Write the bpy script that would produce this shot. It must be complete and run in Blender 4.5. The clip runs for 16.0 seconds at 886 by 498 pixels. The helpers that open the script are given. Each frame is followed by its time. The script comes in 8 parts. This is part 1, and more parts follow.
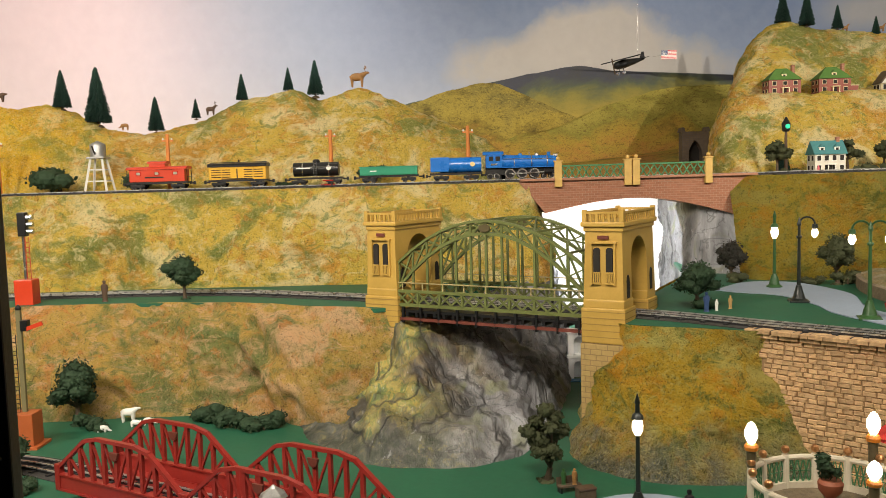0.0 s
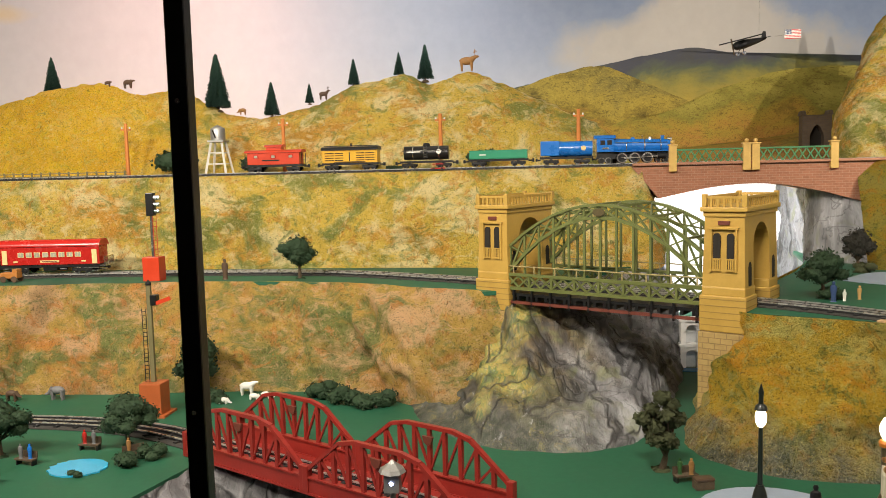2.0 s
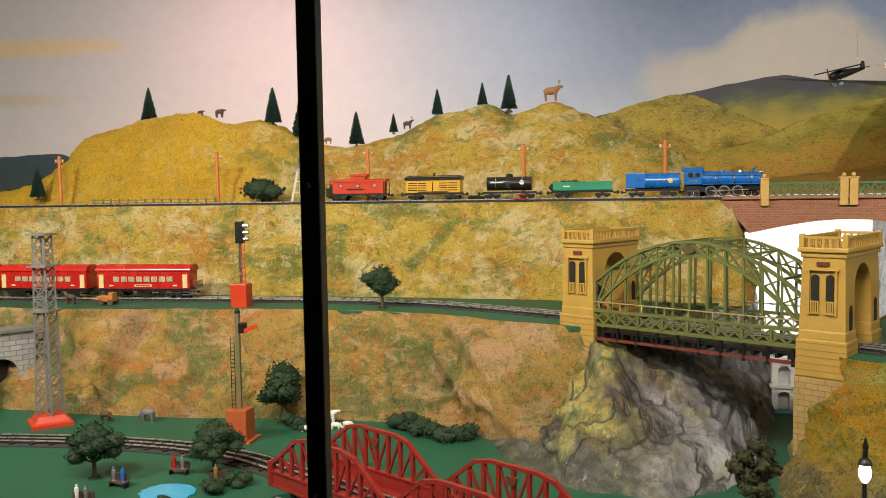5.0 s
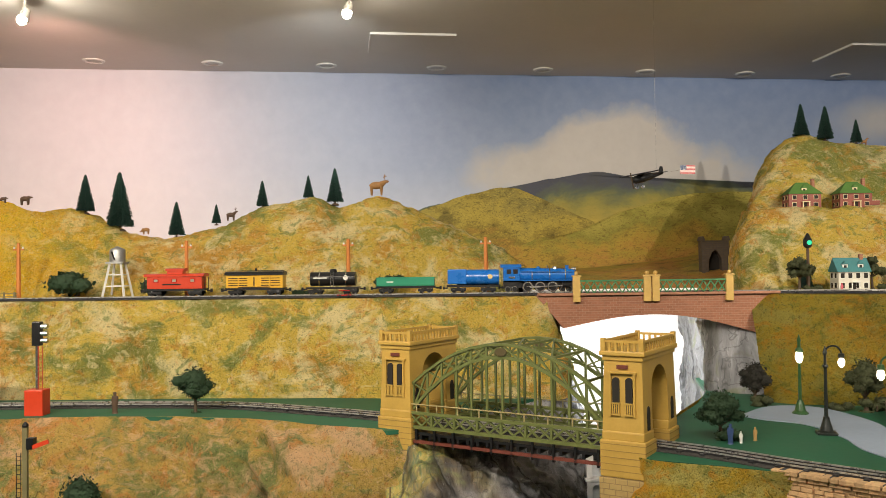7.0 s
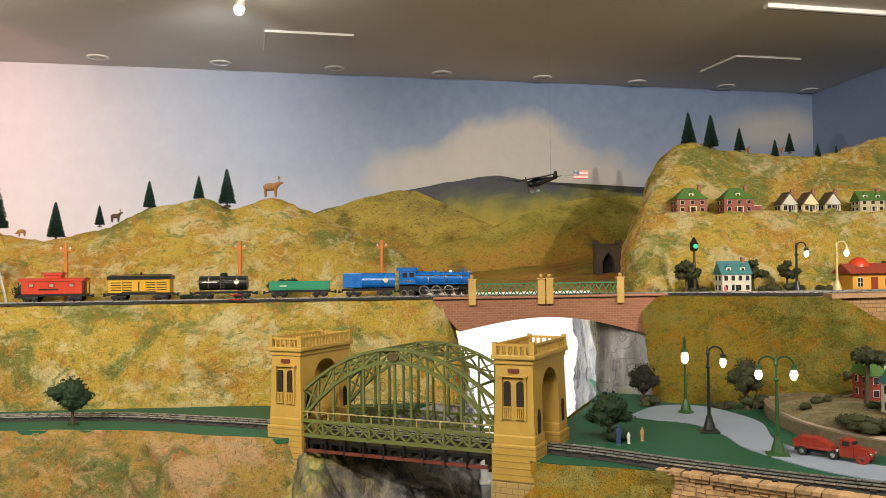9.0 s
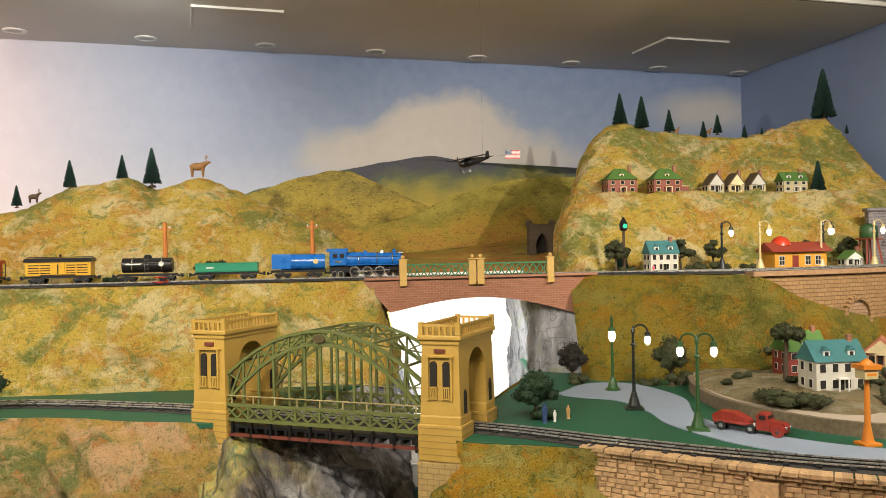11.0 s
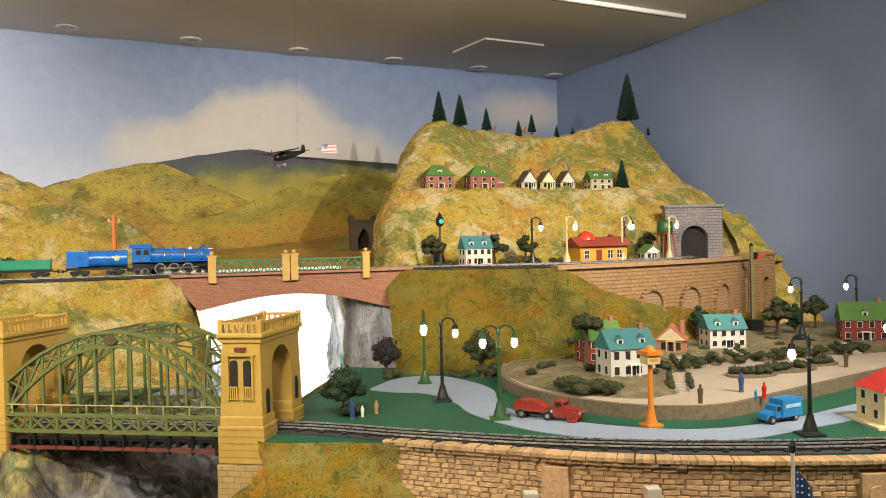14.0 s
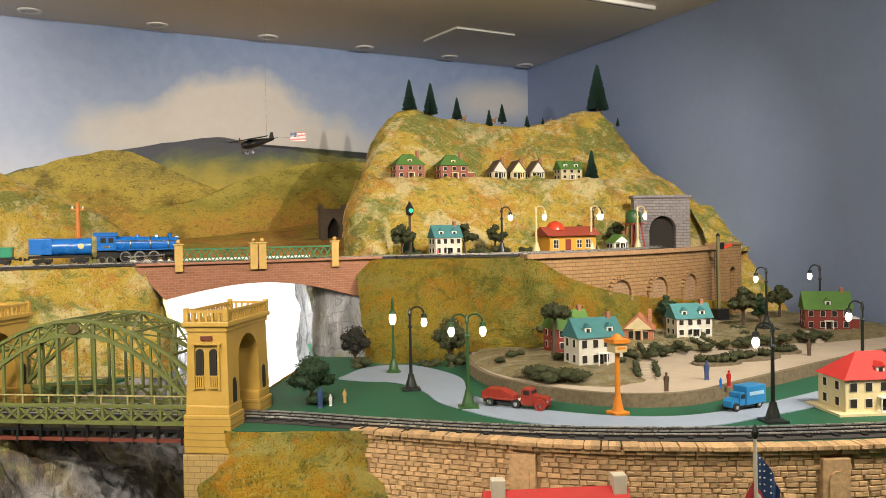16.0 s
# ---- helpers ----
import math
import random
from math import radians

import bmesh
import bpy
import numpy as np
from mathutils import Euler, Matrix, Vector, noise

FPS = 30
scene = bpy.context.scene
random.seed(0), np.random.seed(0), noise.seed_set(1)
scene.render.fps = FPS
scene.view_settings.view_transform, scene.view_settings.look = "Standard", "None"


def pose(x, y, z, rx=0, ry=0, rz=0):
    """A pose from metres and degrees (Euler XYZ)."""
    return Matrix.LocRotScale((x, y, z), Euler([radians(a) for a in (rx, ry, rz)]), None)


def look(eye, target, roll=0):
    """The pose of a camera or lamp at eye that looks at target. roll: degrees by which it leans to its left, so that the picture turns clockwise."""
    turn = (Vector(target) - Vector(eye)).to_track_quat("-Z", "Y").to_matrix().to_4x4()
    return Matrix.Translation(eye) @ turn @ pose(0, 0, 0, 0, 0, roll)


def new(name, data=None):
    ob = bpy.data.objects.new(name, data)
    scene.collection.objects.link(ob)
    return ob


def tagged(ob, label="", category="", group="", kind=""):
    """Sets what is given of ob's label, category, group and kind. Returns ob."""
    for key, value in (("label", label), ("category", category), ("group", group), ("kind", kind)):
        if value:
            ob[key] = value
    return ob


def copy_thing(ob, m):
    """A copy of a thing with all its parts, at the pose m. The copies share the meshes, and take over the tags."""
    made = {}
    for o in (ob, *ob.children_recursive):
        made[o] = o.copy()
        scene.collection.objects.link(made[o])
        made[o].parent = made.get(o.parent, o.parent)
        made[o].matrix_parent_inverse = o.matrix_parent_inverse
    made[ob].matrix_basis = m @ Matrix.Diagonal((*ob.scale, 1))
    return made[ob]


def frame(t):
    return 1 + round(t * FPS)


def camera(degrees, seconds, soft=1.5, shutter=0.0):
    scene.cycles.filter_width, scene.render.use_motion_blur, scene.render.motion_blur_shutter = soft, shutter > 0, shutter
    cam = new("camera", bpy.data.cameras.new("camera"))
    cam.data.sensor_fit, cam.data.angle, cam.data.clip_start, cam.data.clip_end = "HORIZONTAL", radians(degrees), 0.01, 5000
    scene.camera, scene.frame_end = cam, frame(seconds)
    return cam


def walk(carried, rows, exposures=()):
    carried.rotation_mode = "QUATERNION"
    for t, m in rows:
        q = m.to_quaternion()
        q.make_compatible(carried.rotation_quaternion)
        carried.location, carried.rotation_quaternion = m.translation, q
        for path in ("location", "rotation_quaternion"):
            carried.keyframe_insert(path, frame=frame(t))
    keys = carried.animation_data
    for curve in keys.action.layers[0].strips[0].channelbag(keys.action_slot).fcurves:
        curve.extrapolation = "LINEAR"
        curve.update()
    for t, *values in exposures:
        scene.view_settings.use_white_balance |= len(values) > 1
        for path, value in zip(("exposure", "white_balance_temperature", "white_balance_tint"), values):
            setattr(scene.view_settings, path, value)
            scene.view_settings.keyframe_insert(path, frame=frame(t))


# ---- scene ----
cam = camera(56.2, 16.0, soft=0.6)
METRES, EYE, TILT, LEAN, TURN = 0.44, 1.55, 0.0, 0.0, 0.0
ROWS = [
    (0.0, 0.0, 0.0, 0.0, -0.14, -4.75, 1.65),
    (0.5, -0.0109, -0.001, -0.0001, 0.49, -4.65, 1.65),
    (1.0, -0.0182, -0.0041, -0.0011, 1.59, -4.64, 1.7),
    (1.5, -0.0537, -0.0127, -0.0081, 3.81, -5.06, 1.67),
    (2.0, -0.0927, -0.0099, -0.016, 6.63, -5.53, 1.39),
    (2.5, -0.139, -0.0058, -0.0174, 9.56, -5.59, 1.07),
    (3.0, -0.193, 0.0017, -0.0146, 12.58, -5.53, 1.06),
    (5.5, -0.1197, 0.0041, 0.0989, 11.09, -2.73, 0.7),
    (6.0, -0.0518, 0.0354, 0.1474, 7.39, -1.19, 0.53),
    (6.5, -0.0126, 0.0571, 0.1872, 3.89, 0.15, 0.5),
    (7.0, 0.018, 0.0715, 0.2165, 1.16, 1.22, 0.74),
    (7.5, 0.0353, 0.0846, 0.2301, -0.85, 1.95, 0.89),
    (8.0, 0.0513, 0.1011, 0.2355, -2.6, 2.41, 0.94),
    (8.5, 0.0758, 0.1285, 0.2301, -4.05, 2.04, 0.93),
    (9.0, 0.0924, 0.1405, 0.2226, -5.43, 1.31, 0.82),
    (11.5, 0.2307, 0.176, 0.2131, -11.25, -0.21, 1.27),
    (12.0, 0.2776, 0.1772, 0.2101, -13.79, -0.27, 1.4),
    (12.5, 0.3177, 0.1704, 0.2094, -16.34, -0.31, 1.4),
    (13.0, 0.3427, 0.1617, 0.2078, -18.32, -0.31, 1.38),
    (13.5, 0.3564, 0.1636, 0.2071, -19.76, -0.31, 1.35),
    (14.0, 0.3743, 0.1713, 0.2, -20.63, -0.52, 1.3),
    (14.5, 0.384, 0.1754, 0.1976, -21.38, -0.76, 1.26),
    (15.0, 0.3953, 0.1751, 0.1969, -21.93, -0.88, 1.22),
    (15.5, 0.395, 0.1761, 0.1944, -22.33, -0.93, 1.17),
    (16.0, 0.3907, 0.175, 0.1883, -22.61, -1.22, 1.1),
]
walk(cam, [(t, pose(0, 0, EYE, TILT, LEAN, TURN) @ pose(METRES * x, METRES * y, METRES * z, 90 + pitch, roll, yaw)) for t, x, y, z, yaw, pitch, roll in ROWS], ((0.0, -0.30), (2.5, -0.18), (5.5, -0.42), (6.5, -0.40), (9.0, -0.38), (11.5, -0.19), (13.0, -0.04), (16.0, -0.02)))

# levels of the layout: lower ground, middle deck, upper deck, ceiling
ZL, ZM, ZU, ZC = 0.86, 1.185, 1.535, 2.753


def wall_y(x):
    """The painted back wall's front face."""
    return 4.705 + 0.137 * (x + 0.654)


# ---- light ----
world = bpy.data.worlds.new("room_air")
scene.world = world
world.use_nodes = True
world.node_tree.nodes["Background"].inputs[0].default_value = (0.9, 0.95, 1.0, 1)
world.node_tree.nodes["Background"].inputs[1].default_value = 0.004


def area(name, at, aim, energy, sx, sy, colour, spread=180):
    data = bpy.data.lights.new(name, "AREA")
    data.shape, data.size, data.size_y, data.energy, data.color, data.spread = "RECTANGLE", sx, sy, energy, colour, radians(spread)
    ob = new(name, data)
    ob.matrix_world = look(at, aim)
    return ob


def spot(name, at, aim, energy, angle, colour, blend=0.6, size=0.03):
    data = bpy.data.lights.new(name, "SPOT")
    data.energy, data.spot_size, data.spot_blend, data.color, data.shadow_soft_size = energy, radians(angle), blend, colour, size
    ob = new(name, data)
    ob.matrix_world = look(at, aim)
    return ob


WARM, COOL, PINK = (1.0, 0.89, 0.74), (0.90, 0.95, 1.0), (1.0, 0.50, 0.42)
for x, e in ((-2.6, 46), (-1.3, 29), (-0.1, 31), (1.3, 9), (2.4, 18)):
    area("track_light", (x, 0.60, ZC - 0.05), (x * 0.95, 2.7, 1.3), e, 0.4, 0.10, WARM, 130)
spot("mountain_spot", (2.0, 1.35, ZC - 0.06), (1.95, 3.7, 1.70), 190, 74, WARM, 0.6, 0.02)
# added fill with no fixture in view, brightens the road and retaining wall
spot("road_fill_spot", (1.95, 0.50, ZC - 0.06), (1.75, 1.5, 1.06), 125, 62, WARM, 0.9, 0.03)
CANS = [(-1.90 + 0.598 * i, 4.33 + 0.094 * i) for i in range(9)]
spot("wall_washer", (-1.72, 3.30, ZC - 0.15), (-2.05, 4.6, 2.15), 52, 105, PINK, 1.0)
spot("wall_washer", (-0.42, 3.30, ZC - 0.15), (-0.9, 4.6, 2.05), 36, 105, COOL, 1.0)
spot("wall_washer", (2.15, 2.75, ZC - 0.06), (1.5, 4.9, 2.35), 7, 115, COOL, 1.0)
# unseen lamp added under the upper deck to brighten the white backing and rock
area("gorge_fill_light", (0.6, 3.30, 1.47), (0.58, 3.70, 0.95), 12.0, 0.4, 0.08, (1, 1, 1), 170)
for x, e in ((-1.72, 8.0), (-0.42, 4.5)):
    data = bpy.data.lights.new("spotlight_spill", "POINT")
    data.energy, data.color, data.shadow_soft_size = e, WARM, 0.02
    new("spotlight_spill", data).location = (x, 3.24, ZC - 0.15)

# ---- materials ----


def nodes_of(name, rough=0.6, metal=0.0):
    m = bpy.data.materials.new(name)
    m.use_nodes = True
    t = m.node_tree
    b = t.nodes["Principled BSDF"]
    b.inputs["Roughness"].default_value, b.inputs["Metallic"].default_value = rough, metal
    return m, t, b


def link(t, a, b):
    t.links.new(a, b)


def noise_node(t, vec, scale, detail=5.0, rough=0.6, distort=0.0):
    n = t.nodes.new("ShaderNodeTexNoise")
    n.inputs["Scale"].default_value, n.inputs["Detail"].default_value = scale, detail
    n.inputs["Roughness"].default_value, n.inputs["Distortion"].default_value = rough, distort
    link(t, vec, n.inputs["Vector"])
    return n.outputs["Fac"]


def ramp(t, fac, stops):
    r = t.nodes.new("ShaderNodeValToRGB")
    e = r.color_ramp.elements
    while len(e) < len(stops):
        e.new(0.5)
    for el, (p, c) in zip(e, stops):
        el.position, el.color = p, (*c, 1)
    link(t, fac, r.inputs["Fac"])
    return r.outputs["Color"]


def mix(t, fac, a, b, mode="MIX"):
    n = t.nodes.new("ShaderNodeMix")
    n.data_type, n.blend_type = "RGBA", mode
    for sock, v in ((n.inputs[0], fac), (n.inputs[6], a), (n.inputs[7], b)):
        if isinstance(v, (int, float)):
            sock.default_value = v
        elif isinstance(v, tuple):
            sock.default_value = (*v, 1)
        else:
            link(t, v, sock)
    return n.outputs[2]


def maths(t, op, a, b=0.0, clamp=False):
    n = t.nodes.new("ShaderNodeMath")
    n.operation, n.use_clamp = op, clamp
    for sock, v in ((n.inputs[0], a), (n.inputs[1], b)):
        if isinstance(v, (int, float)):
            sock.default_value = v
        else:
            link(t, v, sock)
    return n.outputs[0]


def bump(t, b, height, strength, distance=0.004):
    n = t.nodes.new("ShaderNodeBump")
    n.inputs["Strength"].default_value, n.inputs["Distance"].default_value = strength, distance
    link(t, height, n.inputs["Height"])
    link(t, n.outputs[0], b.inputs["Normal"])


def coords(t, out="Object"):
    return t.nodes.new("ShaderNodeTexCoord").outputs[out]


def split(t, vec):
    n = t.nodes.new("ShaderNodeSeparateXYZ")
    link(t, vec, n.inputs[0])
    return n.outputs


def paint(name, colour, rough=0.35, metal=0.0, var=0.18, scale=30.0, relief=0.08, vary=0.0):
    """Painted or moulded surface with faint mottling, wear in the gloss and fine relief."""
    m, t, b = nodes_of(name, rough, metal)
    v = coords(t)
    n1, n2 = noise_node(t, v, scale), noise_node(t, v, scale * 9, 3)
    dark = tuple(c * (1 - var) for c in colour)
    light = tuple(min(1, c * (1 + var * 0.6) + 0.004) for c in colour)
    c = ramp(t, n1, [(0.3, dark), (0.55, colour), (0.75, light)])
    c = mix(t, 0.25, c, ramp(t, n2, [(0.35, dark), (0.7, light)]))
    if vary:
        info = t.nodes.new("ShaderNodeObjectInfo")
        c = mix(t, 1.0, c, ramp(t, info.outputs["Random"], [(0, (1 - vary,) * 3), (1, (1 + vary * 0.4,) * 3)]), "MULTIPLY")
    link(t, c, b.inputs["Base Color"])
    link(t, maths(t, "ADD", maths(t, "MULTIPLY", n1, 0.25), rough - 0.12), b.inputs["Roughness"])
    if relief:
        bump(t, b, n2, relief, 0.002)
    return m


def glow(name, colour, strength):
    m, t, b = nodes_of(name, 0.3)
    b.inputs["Base Color"].default_value = (*colour, 1)
    b.inputs["Emission Color"].default_value = (*colour, 1)
    b.inputs["Emission Strength"].default_value = strength
    return m


def shifted(t, v, x, y, z, sx=1.0, sy=1.0, sz=1.0):
    mp = t.nodes.new("ShaderNodeMapping")
    mp.inputs["Location"].default_value, mp.inputs["Scale"].default_value = (x, y, z), (sx, sy, sz)
    link(t, v, mp.inputs["Vector"])
    return mp.outputs[0]


def rise(t, fac, lo, hi, most=1.0):
    """A soft mask: 0 below lo, most above hi."""
    n = t.nodes.new("ShaderNodeMapRange")
    n.interpolation_type = "SMOOTHSTEP"
    for sock, v in zip(list(n.inputs)[1:5], (lo, hi, 0.0, most)):
        sock.default_value = v
    link(t, fac, n.inputs[0])
    return n.outputs[0]


def hill_material(name, tones, scale=3.4, foot=None, drift=None, flank=None):
    """Airbrushed drifts of colour over matted ground foam: soft clouds of hue, sponged dabs, fibres and crumbs.
    foot: heights between which bare painted rock takes over; drift: x where a yellower coat sets in."""
    m, t, b = nodes_of(name, 0.88)
    b.inputs["Specular IOR Level"].default_value = 0.2
    v = coords(t)
    yellow, green, orange, pale, dark = tones
    mid = noise_node(t, v, scale * 3.4, 6, 0.60, 0.4)
    dab = noise_node(t, shifted(t, v, 3.1, 0, 1.7, 0.8, 1, 1.2), scale * 5, 7, 0.70, 0.9)
    dab2 = noise_node(t, shifted(t, v, 0.4, 5.0, 2.2, 0.8, 1, 1.2), scale * 6.5, 7, 0.70, 0.9)
    streak = noise_node(t, shifted(t, v, 0, 2, 0, 1, 1, 0.7), scale * 18, 6, 0.70, 1.6)
    fine = noise_node(t, v, scale * 62, 4, 0.70, 0.6)
    c = mix(t, rise(t, noise_node(t, shifted(t, v, 0, 0, 0, 0.8, 1, 1.2), scale * 1.1, 5, 0.6, 0.5), 0.50, 0.62, 0.75), yellow, orange)
    c = mix(t, rise(t, noise_node(t, shifted(t, v, 7, 1, 4, 0.8, 1, 1.2), scale * 1.3, 5, 0.62, 0.5), 0.49, 0.60, 0.80), c, green)
    c = mix(t, rise(t, noise_node(t, shifted(t, v, 2, 9, 5, 0.8, 1, 1.2), scale * 1.6, 5, 0.62, 0.5), 0.50, 0.62, 0.85), c, pale)
    c = mix(t, rise(t, dab, 0.52, 0.63, 0.70), c, green)
    c = mix(t, rise(t, dab2, 0.52, 0.64, 0.62), c, pale)
    c = mix(t, rise(t, noise_node(t, shifted(t, v, 8, 3, 1), scale * 5, 6, 0.66, 0.8), 0.53, 0.64, 0.65), c, orange)
    if drift:
        k = maths(t, "DIVIDE", maths(t, "SUBTRACT", maths(t, "ADD", drift[1], maths(t, "MULTIPLY", maths(t, "SUBTRACT", mid, 0.5), 1.2)), split(t, v)[0]), drift[1] - drift[0], True)
        c = mix(t, maths(t, "MULTIPLY", k, 0.80), c, ramp(t, dab, [(0.30, (0.46, 0.36, 0.04)), (0.40, (0.88, 0.58, 0.015)), (0.56, (0.84, 0.46, 0.012)), (0.68, (0.80, 0.62, 0.10))]))
    if foot:
        z = split(t, v)[2]
        k = maths(t, "DIVIDE", maths(t, "SUBTRACT", maths(t, "ADD", foot[1], maths(t, "MULTIPLY", maths(t, "SUBTRACT", mid, 0.5), 0.30)), z), foot[1] - foot[0], True)
        rocky = ramp(t, streak, [(0.34, (0.05, 0.06, 0.055)), (0.47, (0.12, 0.135, 0.12)), (0.58, (0.20, 0.21, 0.19)), (0.70, (0.40, 0.41, 0.40))])
        c = mix(t, maths(t, "MULTIPLY", k, foot[2]), c, rocky)
    if flank:
        k = maths(t, "DIVIDE", maths(t, "SUBTRACT", maths(t, "ADD", split(t, v)[0], maths(t, "MULTIPLY", maths(t, "SUBTRACT", mid, 0.5), 0.5)), flank[0]), flank[1] - flank[0], True)
        k = maths(t, "MULTIPLY", k, maths(t, "DIVIDE", maths(t, "SUBTRACT", 1.16, split(t, v)[2]), 0.2, True))
        c = mix(t, maths(t, "MULTIPLY", k, 0.55), c, ramp(t, streak, [(0.36, (0.06, 0.06, 0.025)), (0.45, (0.16, 0.18, 0.05)), (0.51, (0.30, 0.24, 0.06)), (0.57, (0.12, 0.17, 0.07)), (0.68, (0.26, 0.26, 0.18))]))
    c = mix(t, rise(t, streak, 0.55, 0.68, 0.5), c, pale)
    c = mix(t, maths(t, "SUBTRACT", 0.6, rise(t, streak, 0.32, 0.45, 0.6)), c, dark)
    c = mix(t, maths(t, "SUBTRACT", 0.7, rise(t, fine, 0.34, 0.45, 0.7)), c, dark)
    c = mix(t, rise(t, fine, 0.55, 0.68, 0.5), c, pale)
    link(t, c, b.inputs["Base Color"])
    h = maths(t, "ADD", maths(t, "MULTIPLY", dab, 1.0), maths(t, "ADD", maths(t, "MULTIPLY", streak, 0.8), maths(t, "MULTIPLY", fine, 0.55)))
    bump(t, b, h, 1.0, 0.024)
    return m


GOLD = ((0.76, 0.54, 0.09), (0.19, 0.26, 0.065), (0.68, 0.31, 0.05), (0.90, 0.77, 0.40), (0.11, 0.10, 0.025))
M_HILL = hill_material("golden_hillside", GOLD)
M_HILL_LEFT = hill_material("golden_to_yellow_hillside", GOLD, drift=(-1.9, -1.35))
M_HILL_WARM = hill_material("orange_hillside", ((0.58, 0.38, 0.09), (0.15, 0.23, 0.075), (0.64, 0.25, 0.06), (0.76, 0.49, 0.27), (0.10, 0.075, 0.03)), foot=(0.80, 0.93, 0.35), flank=(-0.50, -0.18))
M_HILL_GREEN = hill_material("olive_hillside", ((0.52, 0.34, 0.03), (0.12, 0.18, 0.04), (0.62, 0.28, 0.018), (0.50, 0.43, 0.12), (0.05, 0.055, 0.015)), foot=(0.86, 0.99, 0.9))
# the right slope gets less light; that dimness is put into these darker tones
M_HILL_SLOPE_DIM = hill_material("dimmed_olive_slope", ((0.30, 0.22, 0.022), (0.11, 0.13, 0.022), (0.38, 0.17, 0.012), (0.28, 0.24, 0.05), (0.04, 0.045, 0.012)))


def rock_material(name, toned):
    """Grey plaster rock: long leaning facets with dark seams and drybrushed white, brown towards the west."""
    m, t, b = nodes_of(name, 0.62)
    v = coords(t)
    lean = t.nodes.new("ShaderNodeMapping")
    lean.vector_type = "POINT"
    lean.inputs["Rotation"].default_value, lean.inputs["Scale"].default_value = (0, radians(-24), 0), (1, 0.6, 0.26)
    link(t, v, lean.inputs["Vector"])
    flow = lean.outputs[0]
    n1 = noise_node(t, flow, 10, 6, 0.62, 0.5)
    n2 = noise_node(t, v, 6, 4)
    n3 = noise_node(t, flow, 70, 5, 0.7)
    n4 = noise_node(t, shifted(t, flow, 1, 4, 2), 6.5, 3, 0.5, 0.6)
    n5 = noise_node(t, shifted(t, v, 5, 1, 2), 9, 3, 0.5, 0.8)
    c = ramp(t, n1, [(0.34, (0.07, 0.07, 0.075)), (0.45, (0.165, 0.165, 0.175)), (0.56, (0.265, 0.265, 0.28)), (0.70, (0.45, 0.46, 0.49))])
    if toned:
        # browner to the west, darker and greener towards the foot, olive on the spur
        west = maths(t, "DIVIDE", maths(t, "SUBTRACT", maths(t, "ADD", 0.13, maths(t, "MULTIPLY", maths(t, "SUBTRACT", n2, 0.5), 0.6)), split(t, v)[0]), 0.18, True)
        high = maths(t, "DIVIDE", maths(t, "SUBTRACT", split(t, v)[2], 0.87), 0.08, True)
        brown = ramp(t, n1, [(0.36, (0.035, 0.024, 0.012)), (0.48, (0.12, 0.08, 0.03)), (0.56, (0.16, 0.14, 0.06)), (0.68, (0.34, 0.25, 0.12))])
        c = mix(t, maths(t, "MULTIPLY", maths(t, "MULTIPLY", west, high), 0.9), c, brown)
        c = mix(t, rise(t, n5, 0.58, 0.70, 0.5), c, (0.16, 0.18, 0.06))
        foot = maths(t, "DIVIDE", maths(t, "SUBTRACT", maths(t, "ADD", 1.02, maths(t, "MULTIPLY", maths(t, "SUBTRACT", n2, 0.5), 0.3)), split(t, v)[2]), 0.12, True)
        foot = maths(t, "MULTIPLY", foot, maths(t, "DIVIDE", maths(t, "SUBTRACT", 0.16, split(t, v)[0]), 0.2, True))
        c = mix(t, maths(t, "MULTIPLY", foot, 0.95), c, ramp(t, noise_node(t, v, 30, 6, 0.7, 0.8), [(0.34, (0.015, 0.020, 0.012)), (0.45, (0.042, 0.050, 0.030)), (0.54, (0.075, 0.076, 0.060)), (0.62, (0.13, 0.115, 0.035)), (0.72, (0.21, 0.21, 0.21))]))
        spur = maths(t, "DIVIDE", maths(t, "SUBTRACT", maths(t, "ADD", -0.07, maths(t, "MULTIPLY", maths(t, "SUBTRACT", n2, 0.5), 0.5)), split(t, v)[0]), 0.10, True)
        spur = maths(t, "MULTIPLY", spur, maths(t, "DIVIDE", maths(t, "SUBTRACT", maths(t, "ADD", split(t, v)[2], maths(t, "MULTIPLY", maths(t, "SUBTRACT", n1, 0.5), 0.3)), 0.91), 0.06, True))
        c = mix(t, maths(t, "MULTIPLY", spur, 0.9), c, ramp(t, noise_node(t, flow, 22, 6, 0.7, 0.8), [(0.32, (0.05, 0.06, 0.02)), (0.42, (0.13, 0.18, 0.05)), (0.50, (0.38, 0.29, 0.07)), (0.58, (0.20, 0.22, 0.06)), (0.68, (0.55, 0.40, 0.17))]))
    seams = []
    for n, width, hard in ((n4, 34, 0.85), (n5, 44, 0.55)):
        k = maths(t, "SUBTRACT", 1.0, maths(t, "MULTIPLY", maths(t, "ABSOLUTE", maths(t, "SUBTRACT", n, 0.5)), width), True)
        seams.append(k)
        c = mix(t, maths(t, "MULTIPLY", k, hard), c, (0.03, 0.03, 0.03))
    c = mix(t, rise(t, n3, 0.58, 0.74, 0.45), c, (0.50, 0.50, 0.53))
    c = mix(t, maths(t, "SUBTRACT", 0.6, rise(t, n3, 0.30, 0.45, 0.6)), c, (0.06, 0.06, 0.06))
    link(t, c, b.inputs["Base Color"])
    h = maths(t, "SUBTRACT", maths(t, "ADD", n1, maths(t, "MULTIPLY", n3, 0.35)), maths(t, "MULTIPLY", seams[0], 0.35))
    bump(t, b, h, 1.0, 0.014)
    return m


